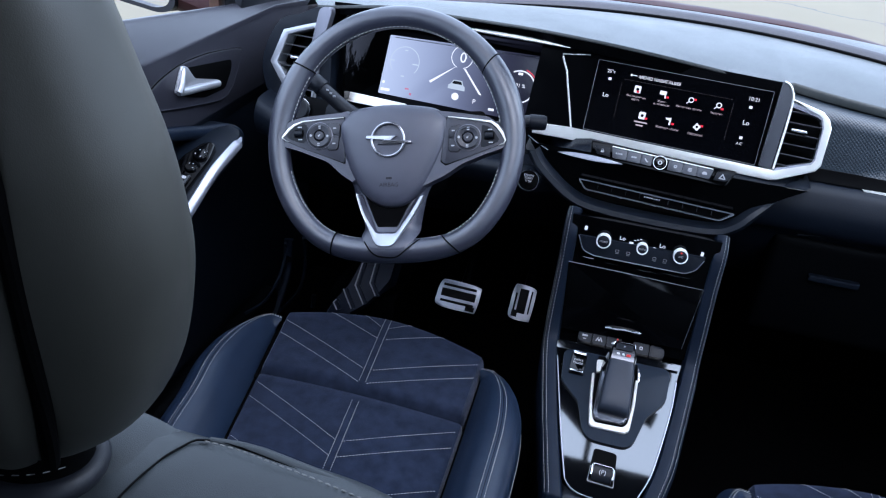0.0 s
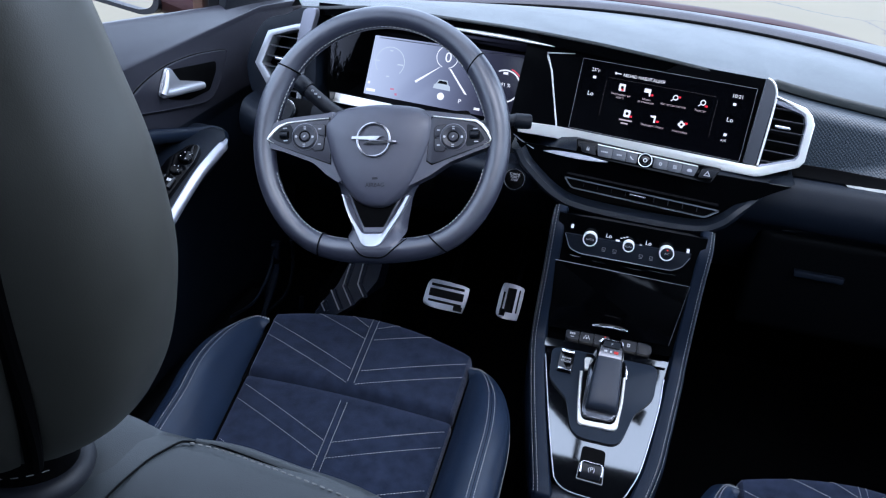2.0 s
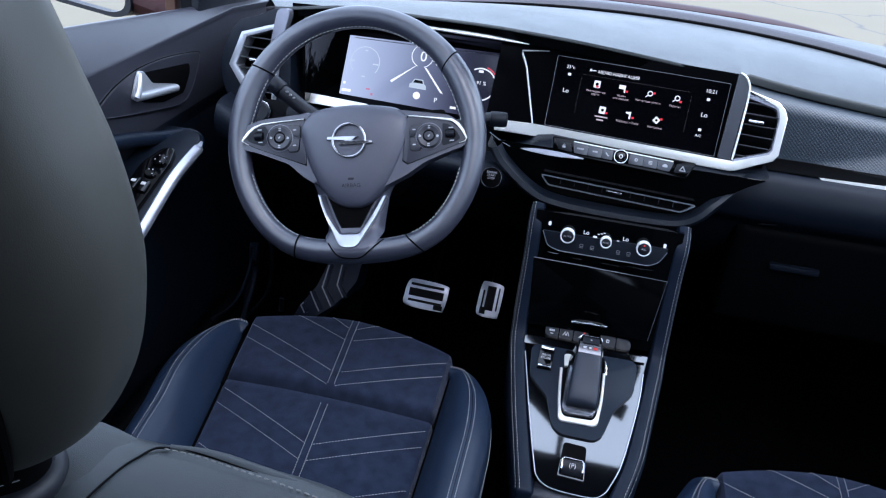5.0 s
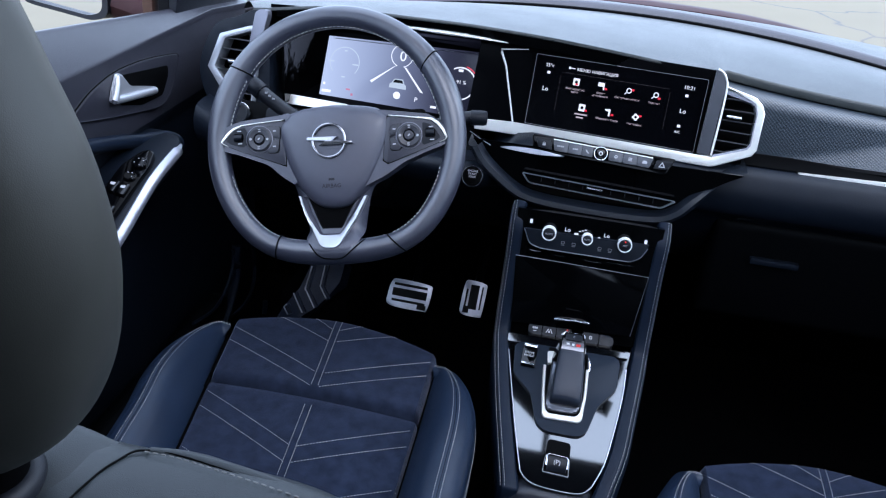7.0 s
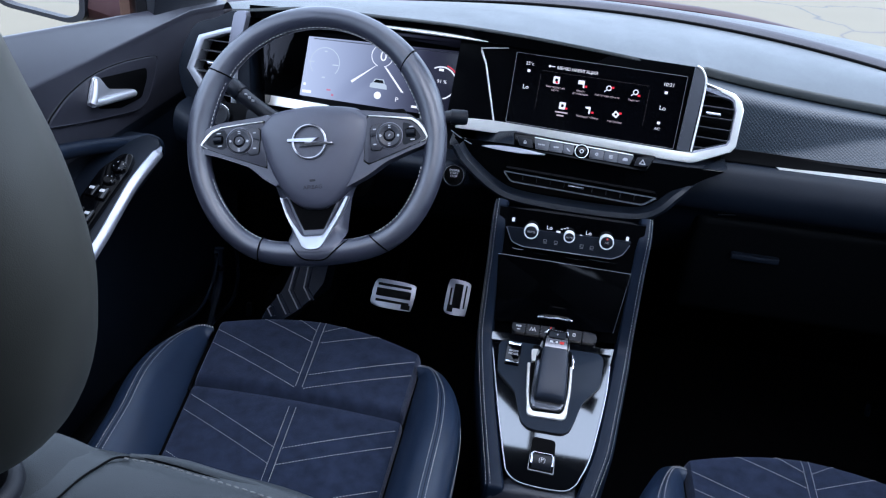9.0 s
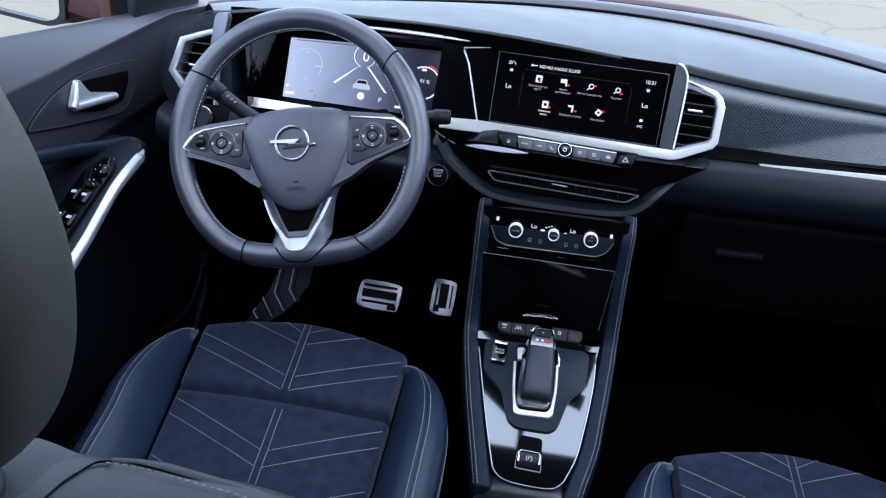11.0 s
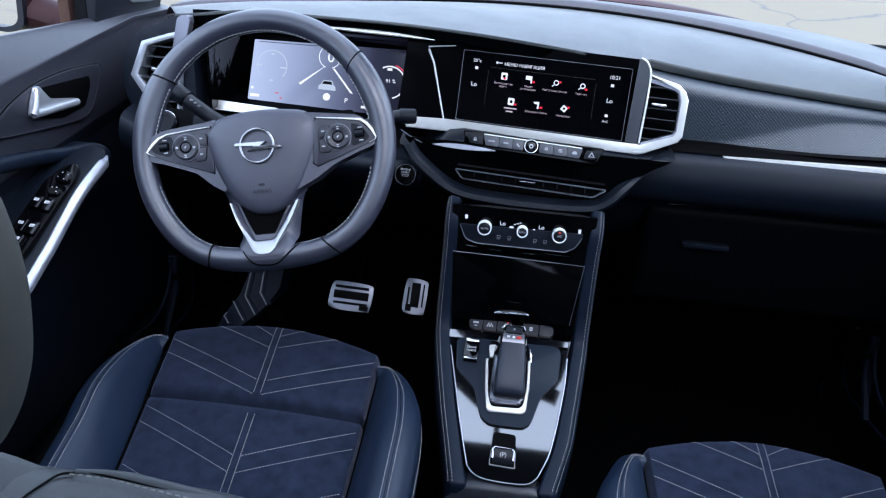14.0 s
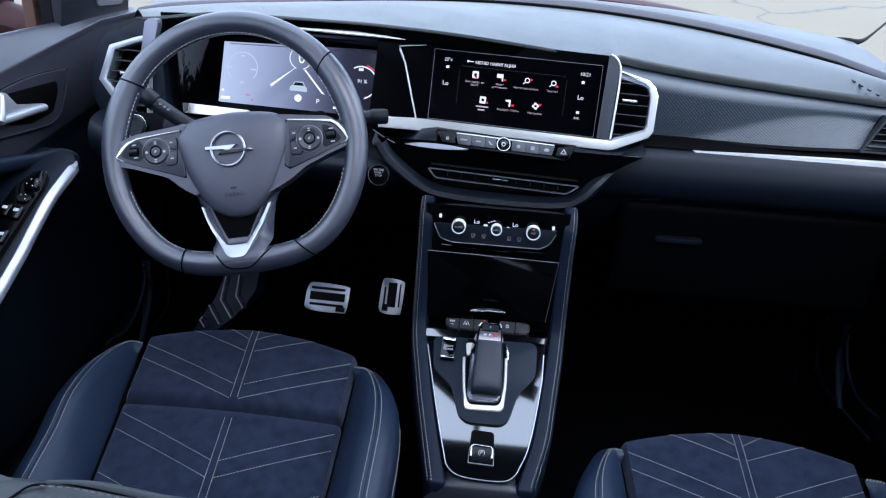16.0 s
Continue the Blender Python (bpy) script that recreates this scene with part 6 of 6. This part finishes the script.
for i, (x, y, cap) in enumerate(CAPS):
    ic = bmesh.new()
    if i in (0, 4):
        ring(ic, rect(.010, .011, .001, (x, y), 1), rect(.0045, .0045, .001, (x, y), 1), .0003, .0006, SM)
    elif i in (1,):
        plate(ic, rounded([(x - .006, y + .005), (x + .004, y + .005), (x + .004, y - .006), (x + .0025, y - .006), (x + .0015, y - .001), (x - .006, y - .001)], 0), .0003, .0006, SM)
    elif i == 5:
        plate(ic, [(x - .006, y + .004), (x + .003, y + .005), (x + .003, y - .006), (x + .0005, y - .006), (x + .0005, y + .001), (x - .004, y + .0015)], .0003, .0006, SM)
    elif i in (2, 3):
        ring(ic, circle(.0042, 16, (x + .001, y + .001)), circle(.0027, 16, (x + .001, y + .001)), .0003, .0006, SM)
        plate(ic, [(x - .0055, y - .0045), (x - .0045, y - .0055), (x - .001, y - .002), (x - .002, y - .001)], .0003, .0006, SM)
    else:
        o = []
        for k in range(16):
            r = .0055 if k % 4 < 2 else .0042
            o.append((x + r * math.cos(k * math.pi / 8), y + r * math.sin(k * math.pi / 8)))
        ring(ic, o, circle(.002, 16, (x, y)), .0003, .0006, SM)
    part("icon", ic, UI_WHITE, screen)
    bar(screen, x + (.0065 if i else .001), y - .0035 + (.006 if i in (2, 6) else 0), .0042, .0030, SM @ Matrix.Translation((0, 0, .0003)), UI_RED, "icon_accent")
    if cap:
        text_mesh("caption", cap, .0043, UI_DIM, screen, on_screen(x, y - (.0135 if "\n" in cap else .0115)))
    else:
        bar(screen, x, y - .0105, .020, .0022)
        bar(screen, x - .001, y - .0155, .011, .0022)

# ---- instrument cluster display ----
KM = frame_m((-.355, .31, .686), (.266, .002, 0), (0, .037, .09))
clu = thing("instrument_display", "wide digital instrument display behind the wheel", "display")
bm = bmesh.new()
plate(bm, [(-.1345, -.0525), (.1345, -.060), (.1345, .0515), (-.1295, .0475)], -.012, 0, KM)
part("glass", bm, CLUSTER_GLASS, clu, "reflective dark glass, glowing pale towards its left end")
bm = bmesh.new()
tube(bm, [KM @ Vector(p) for p in ((-.12, .0445, .0008), (.05, .046, .0008), (.134, .0485, .0008), (.1335, -.050, .0008))], .0006, 6)
part("edge_line", bm, GREY_DIM, clu)


def arc(bm, cx, cy, r, w, a0, a1, m, z=.0004, n=28):
    pts = [(a0 + (a1 - a0) * i / n) for i in range(n + 1)]
    rows = [[(cx + q * math.cos(radians(a)), cy + q * math.sin(radians(a)), z) for q in (r - w / 2, r + w / 2)] for a in pts]
    return sheet(bm, rows, m)


part("dial", arc(bmesh.new(), -.0965, .006, .0255, .0013, -40, 220, KM), UI_PALE, clu)
part("speed_ring", arc(bmesh.new(), .0015, .029, .0185, .0012, -75, 250, KM), UI_WHITE, clu)
part("charge_dial", arc(bmesh.new(), .1055, -.004, .0265, .0022, -75, 120, KM), UI_WHITE, clu)
part("charge_arc", arc(bmesh.new(), .1055, -.004, .0300, .0018, 15, 75, KM), UI_RED, clu)
text_mesh("readout", "0", .0240, UI_WHITE, clu, KM @ Matrix.Translation((.0035, .028, .0006)), "white speed readout")
text_mesh("readout", "P", .0110, UI_WHITE, clu, KM @ Matrix.Translation((.0345, -.041, .0006)))
text_mesh("readout", "91 %", .0085, UI_WHITE, clu, KM @ Matrix.Translation((.1075, -.002, .0006)))
for pts in ([(-.0095, .0105), (-.006, .0125), (-.0455, -.0215), (-.0485, -.0185)], [(.0075, .0105), (.011, .0105), (.0455, -.0285), (.0405, -.0275)]):
    bm = bmesh.new()
    plate(bm, pts, .0003, .0006, KM)
    part("lane_line", bm, UI_WHITE, clu)
bm = bmesh.new()
plate(bm, rounded([(-.0145, -.0255), (.0155, -.0265), (.0145, -.0195), (.0115, -.0175), (.0085, -.010), (-.0065, -.010), (-.0105, -.0170), (-.0140, -.0190)], .001), .0003, .0006, KM)
part("car_icon", bm, UI_PALE, clu)
bm = bmesh.new()
plate(bm, [(-.0085, -.0165), (.0095, -.0168), (.0072, -.0118), (-.0052, -.0116)], .0006, .0009, KM)
part("car_window", bm, DARKGLASS, clu)
bm = bmesh.new()
plate(bm, circle(.0062, 20, (.0008, -.0375)), .0003, .0006, KM)
part("steering_icon", bm, UI_WHITE, clu)
for x, y, w, h, ma in ((-.123, -.0455, .016, .0045, UI_WHITE), (-.085, -.0385, .007, .003, UI_PINK), (-.0775, -.0465, .004, .004, UI_PINK), (-.120, .006, .010, .002, UI_PALE), (-.0775, .004, .010, .002, UI_PALE), (-.0965, -.0185, .006, .002, UI_PALE), (-.0965, .0255, .005, .002, UI_PALE), (-.128, -.033, .004, .004, UI_WHITE), (.066, -.049, .010, .004, UI_WHITE), (.116, -.052, .008, .004, UI_WHITE), (.1045, .0175, .008, .004, UI_WHITE)):
    bar(clu, x, y, w, h, KM, ma, "icon")
bm = bmesh.new()
ring(bm, rounded([(.146, -.055), (.168, -.055), (.168, .008), (.150, .008)], .004), rounded([(.1475, -.0535), (.1665, -.0535), (.1665, .0065), (.1512, .0065)], .003), -.004, .002, KM)
part("side_bezel", bm, GREY_DIM, clu)


# ---- doors ----
def door_panel(sg, label):
    d = thing("door_1" if sg < 0 else "door_2", label, "car door", "front doors", kind="structure")
    bm = bmesh.new()
    rows = []
    for y in np.linspace(-.68, .60, 44):
        s = .780 - .115 * y
        f = max(.006, .056 - .118 * y) if y > -.1 else .0678
        e = .737 + .008 * (1 - min(1, f / .05))
        prof = [(.80, s - .013), (.778, s - .003), (.768, s), (.762, s - .002)]
        prof += [(.762 + (e - .762) * k, s - .002 - (f - .002) * k ** 1.15) for k in (.3, .6, .85, 1)]
        prof += [(e - .0002, s - f - .006), (e, s - f - .016), (.738, .66), (.7385, .625), (.742, .59), (.747, .57), (.748, .55), (.740, .45), (.745, .30), (.75, .10), (.76, .0)]
        rows.append([(sg * x, y, z) for x, z in prof])
    skins = [[tuple(q) for q in spline(r, 5)] for r in rows]
    cut = 5 * (len(rows[0]) - 7)
    sheet(bm, [r[:cut + 1] for r in skins])
    part("panel", bm, DOORSOFT, d, "dark soft door panel")
    bm = bmesh.new()
    sheet(bm, [r[cut:] for r in skins])
    part("lower_panel", bm, SOFT, d, "black hard plastic lower panel")
    return d


ldoor = door_panel(-1, "dark driver door with silver handle and armrest strip")
rdoor = door_panel(1, "dark passenger door with map pocket and speaker")
DM = frame_m((-.739, .1, .66), (0, 1, 0), (.01, 0, 1))
# handle bezel, and a flat black plate for the shade of its recess
bm = bmesh.new()
BZ = rounded([(-.160, .0030), (-.1480, .0130), (-.1065, .0313), (-.0394, .0443), (.0483, .0415), (.1371, .0278), (.1650, .0215), (.1640, .0090), (.1398, -.0276), (.1178, -.0470), (.0888, -.0500), (.0358, -.0406), (-.073, -.0184)], [.006, .01, .03, .04, .04, .03, .008, .01, .02, .016, .02, .05, .05], 5)
plate(bm, BZ, -.02, .006, DM, bevel=.003, seg=3)
bz = part("handle_bezel", bm, DOORSOFT, ldoor, "raised dark handle surround")
bm = bmesh.new()
plate(bm, rounded([(-.030, .036), (.122, .013), (.121, -.004), (.098, -.031), (.03, -.028), (-.030, -.010)], .006), .004, .0075, DM, bevel=.0005)
part("handle_recess_shade", bm, VOID, bz)
bm = bmesh.new()
plate(bm, rounded([(-.0600, .0075), (-.0499, .0264), (-.0395, .0415), (-.0276, .0405), (-.0033, .0135), (.0100, .0095), (.0712, -.0085), (.0750, -.0135), (.0665, -.0212), (.0177, -.0130), (-.0500, .0015), (-.0580, .0030)], [.003, .01, .003, .006, .008, .008, .003, .003, .004, .02, .004, .003], 4), .007, .0105, DM, bevel=.0015, seg=2)
tube(bm, [DM @ Vector(p) for p in spline([(-.0345, .0375, .0095), (-.0415, .0265, .0120), (-.0500, .0130, .0135), (-.0545, .0060, .0125)], 5)], [.0035 + .0030 * i / 15 for i in range(16)], 10)
tube(bm, [DM @ Vector(p) for p in spline([(-.0530, .0055, .0115), (-.0250, .0010, .0130), (.0200, -.0055, .0130), (.0550, -.0115, .0115), (.0695, -.0145, .0095)], 5)], .0060, 12)
part("handle", bm, HANDLE, bz, "satin silver pull handle", 60)
bm = bmesh.new()
tube(bm, [DM @ Vector((x, y, .0045)) for x, y in BZ + BZ[:1]], .0012, 6)
part("bezel_gap", bm, VOID, bz)
# slim bar added round the bezel to draw its highlight line
bm = bmesh.new()
tube(bm, [DM @ Vector((x * .978, y * .965, .0058)) for x, y in BZ + BZ[:1]], .0006, 6)
part("bezel_lip", bm, DOORSOFT, bz, "thin raised edge added for the bezel's highlight")
# armrest with silver strip and window switches
bm = bmesh.new()
rows = []
for y, x, z in ((.178, -.705, .566), (.160, -.685, .572), (.13, -.668, .574), (.09, -.664, .5705), (.024, -.664, .5545), (-.032, -.664, .531), (-.09, -.664, .506), (-.2, -.66, .478), (-.45, -.66, .455), (-.6, -.66, .45)):
    rows.append([(-.80, y, z + .006), (x - .05, y, z + .008), (x - .022, y, z + .008), (x - .004, y, z + .003), (x, y, z - .006), (x - .004, y, z - .022), (x - .03, y, z - .06), (-.76, y, z - .12)])
sheet(bm, rows)
ar = part("armrest", bm, SOFT, ldoor, "dark padded armrest")
bm = bmesh.new()
path = [Vector(p) for p in spline([(-.668, .128, .5745), (-.660, .108, .5745), (-.660, .089, .572), (-.660, .024, .557), (-.660, -.032, .533), (-.660, -.09, .508), (-.657, -.2, .480), (-.657, -.45, .457)], 6)]
rows = []
for i, p in enumerate(path):
    k = .25 + .75 * min(1, i / 9)
    rows.append([p + Vector((-.008 * k, 0, .005 * k)), p + Vector((-.006 * k, 0, .005 * k + .001)), p + Vector((.002, 0, .002)), p + Vector((.0045 * k, 0, -.002)), p + Vector((.005 * k, 0, -.006)), p + Vector((-.004, 0, -.010))])
sheet(bm, rows)
part("armrest_strip", bm, SILVER_DIM, ar, "satin silver armrest strip")
bm = bmesh.new()
tube(bm, spline([(-.740, -.30, .668), (-.737, -.15, .644), (-.733, -.044, .621), (-.732, .035, .601), (-.730, .109, .579), (-.714, .16, .569), (-.702, .176, .558), (-.696, .165, .548)], 6), .012, 12)
part("armrest_roll", bm, RAIL, ar, "padded upper edge")
SWM = frame_m((-.695, .007, .5625), (1, 0, -.08), (0, 1, .39))
bm = bmesh.new()
plate(bm, rounded([(-.022, -.20), (.016, -.20), (.020, .03), (.013, .064), (-.004, .060), (-.020, .02)], .008), -.012, .001, SWM, bevel=.001)
sp = part("switch_panel", bm, GLOSS, ar, "gloss black switch panel")
bm = bmesh.new()
lathe(bm, [(.0115, 0), (.0115, .005), (.010, .0065), (.0001, .0065)], SWM @ Matrix.Translation((.005, .030, 0)))
mk = part("mirror_dial", bm, GLOSS, sp)
for k in range(4):
    bm = bmesh.new()
    block(bm, (.005 + .007 * math.cos(k * math.pi / 2 + .5), .030 + .007 * math.sin(k * math.pi / 2 + .5), .0066), (.0015, .0015, .0006), SWM, bevel=0)
    part("mark", bm, GREY_INK, mk)
bm = bmesh.new()
lathe(bm, [(.0095, 0), (.0095, .004), (.008, .0055), (.0001, .0055)], SWM @ Matrix.Translation((.004, .001, 0)))
mk = part("mirror_key", bm, GLOSS, sp)
for dx, dy in ((-.004, .004), (.002, .005), (.005, -.003)):
    bm = bmesh.new()
    block(bm, (.004 + dx, .001 + dy, .0058), (.0016, .0016, .0006), SWM, bevel=0)
    part("mark", bm, GREY_INK, mk)
for x, y in ((-.010, -.026), (.007, -.028), (-.010, -.072), (.007, -.074), (-.002, -.100)):
    bm = bmesh.new()
    block(bm, (x, y, .004), (.015, .022, .004), SWM, bevel=.0015)
    wk = part("window_key", bm, GLOSS, sp)
    bm = bmesh.new()
    block(bm, (x, y + .003, .0062), (.0075, .0055, .0012), SWM, bevel=.0004)
    part("mark", bm, GREY_INK, wk)
# pocket edges low on the doors
for sg, d in ((-1, ldoor), (1, rdoor)):
    for k, line in enumerate((((.470, .215), (.479, .185), (.475, .122), (.432, .091), (.324, .104), (.184, .137)), ((.392, .25), (.386, .225), (.378, .173), (.314, .104)), ((.372, .25), (.376, .232), (.345, .188), (.278, .165), (.184, .187)), ((.535, .03), (.527, -.004), (.483, -.032), (.373, -.017)))):
        bm = bmesh.new()
        tube(bm, spline([(sg * .70, y, z) for y, z in line], 6), (.004, .010, .003, .006)[k], 10)
        part("pocket_edge", bm, RAIL, d)
    bm = bmesh.new()
    block(bm, (sg * .725, .0, .08), (.05, .7, .16), bevel=.02, seg=3)
    part("map_pocket", bm, HARD, d)
bm = bmesh.new()
lathe(bm, [(.085, 0), (.085, .010), (.075, .014), (.0001, .016)], frame_m((.738, .30, .22), (0, -1, 0), (0, 0, 1)) @ pose(0, 0, 0, 0, 180, 0))
part("speaker_grille", bm, HARD, rdoor)
# lever on the driver door sill
bm = bmesh.new()
tube(bm, [(-.655, -.02, .26), (-.60, -.03, .24)], [.008, .006], 8, squash=.4)
part("seat_lever", bm, HARD, ldoor)
# quarter trim and tweeter at the mirror base
QT = frame_m((-.752, 0, .765), (0, 1, 0), (.15, 0, 1))
bm = bmesh.new()
plate(bm, [(.31, -.03), (.58, -.075), (.58, .0), (.40, .14), (.31, .14)], -.02, 0, QT, bevel=.003)
qt = part("mirror_corner", bm, MATTE, ldoor, "black corner trim by the mirror")
bm = bmesh.new()
plate(bm, rounded([(.435, -.018), (.545, -.036), (.545, .02), (.45, .06)], .012), -.004, .003, QT, bevel=.001)
part("tweeter_grille", bm, TWEETER, qt, "grey perforated tweeter grille")
bm = bmesh.new()
block(bm, (-.778, .325, .86), (.02, .035, .26), bevel=.004)
part("window_frame", bm, RUBBER, ldoor)
bm = bmesh.new()
block(bm, (-.805, .314, .86), (.02, .026, .26), bevel=.004)
part("outer_frame", bm, PAINT, ldoor, "copper painted outer frame")

# outside mirror
om = thing("wing_mirror", "dark copper wing mirror outside the driver window", "mirror")
MM = frame_m((-1.045, .42, .752), (1, -.10, 0), (0, .06, 1))
OUT = rounded([(-.105, -.055), (.075, -.072), (.108, -.06), (.112, .055), (-.09, .08)], [.05, .03, .02, .03, .04], 6)
INN = [(x * .9 - .001, y * .88) for x, y in OUT]
bm = bmesh.new()
sheet(bm, [[(x * k, y * k, z) for x, y in OUT] for k, z in ((.99, .012), (1.0, 0), (1.02, -.03), (.9, -.08), (.5, -.11))], MM, close_v=True, caps=False)
part("housing", bm, MAROON, om, "dark maroon housing")
bm = bmesh.new()
ring(bm, OUT, INN, -.004, .012, MM)
part("rim", bm, MATTE, om)
bm = bmesh.new()
plate(bm, [(x * .93, y * .92) for x, y in OUT], -.02, .002, MM)
part("mirror_glass", bm, MIRROR, om, "silvered mirror glass")
bm = bmesh.new()
tube(bm, spline([(-.955, .44, .715), (-.90, .45, .70), (-.84, .455, .69)], 5), [.04] * 6 + [.045] * 5, 12, squash=.8)
part("arm", bm, MAROON, om, "dark maroon arm")


# ---- footwell ----
FP = frame_m((-.25, .27, .27), (1, 0, 0), (0, .04, .05))


def pedal(label, cx, cy, w, h, slots, upright):
    p = thing("pedal", label, "pedal", "pedals")
    m = FP @ Matrix.Translation((cx, cy, 0)) @ pose(0, 0, 0, 0, 0, -1)
    b = bmesh.new()
    plate(b, [(p.x, p.y) for p in spline([(-w * .47, h * .40, 0), (-w * .30, h * .5, 0), (w * .42, h * .46, 0), (w * .51, h * .28, 0), (w * .47, -h * .40, 0), (w * .34, -h * .5, 0), (-w * .44, -h * .47, 0), (-w * .52, -h * .1, 0)], 5, True)], -.006, .0, m, bevel=.0015)
    part("plate", b, STEEL, p, "brushed steel plate")
    for x, y, sw, sh in slots:
        b = bmesh.new()
        block(b, (x, y, .0008), (sw, sh, .004), m, bevel=.001)
        part("strip", b, RUBBER, p, "black rubber strip")
    b = bmesh.new()
    tube(b, [m @ Vector((0, 0, -.006)), m @ Vector((0, .02, -.04)), m @ Vector((0, .16, -.10))], .008, 8)
    part("arm", b, HARD, p)
    return p


pedal("steel-faced brake pedal with rubber strips", -.0535, .0075, .079, .053, ((0, .0165, .064, .0048), (0, .0015, .066, .0150), (0, -.0140, .064, .0045), (.0265, -.0205, .017, .0090)), False)
pedal("tall steel-faced accelerator pedal with rubber strips", .0665, .021, .042, .066, ((-.0135, -.004, .0035, .040), (.0, .002, .0165, .046), (.0145, .002, .0030, .044), (-.0105, -.0225, .011, .0130)), True)
# foot rest
fr = thing("foot_rest", "black ribbed rubber foot rest with chevrons", "foot rest")
bm = bmesh.new()
plate(bm, rounded([(-.2500, .045), (-.1880, .052), (-.1900, .009), (-.2060, -.0210), (-.2280, -.0490), (-.2470, -.0650), (-.2600, -.078), (-.2980, -.078), (-.2852, -.0503), (-.2648, -.014)], .005), -.06, 0, FP, bevel=.003)
part("pad", bm, REST, fr, "dark worn rubber pad")
for pts in (((-.2500, .030), (-.2535, -.0154), (-.2290, -.0480)), ((-.2250, .036), (-.2260, -.0055), (-.2085, -.0285)), ((-.2745, -.0270), (-.2680, -.0370), (-.2500, -.0610)), ((-.2830, -.050), (-.2873, -.0562), (-.2770, -.0690))):
    # thin pale bar for the glint, thicker dark bar for the rib itself
    for o, ma in ((0, RIB_GLINT), (.006, REST)):
        bm = bmesh.new()
        tube(bm, [FP @ Vector((x + o, y + o * .3, .001)) for x, y in pts], .0014 if o == 0 else .0032, 8, squash=.8)
        part("rib", bm, ma, fr)
bm = bmesh.new()
block(bm, (-.49, .36, .12), (.14, .2, .24), bevel=.02)
part("wedge", bm, CARPET, fr)
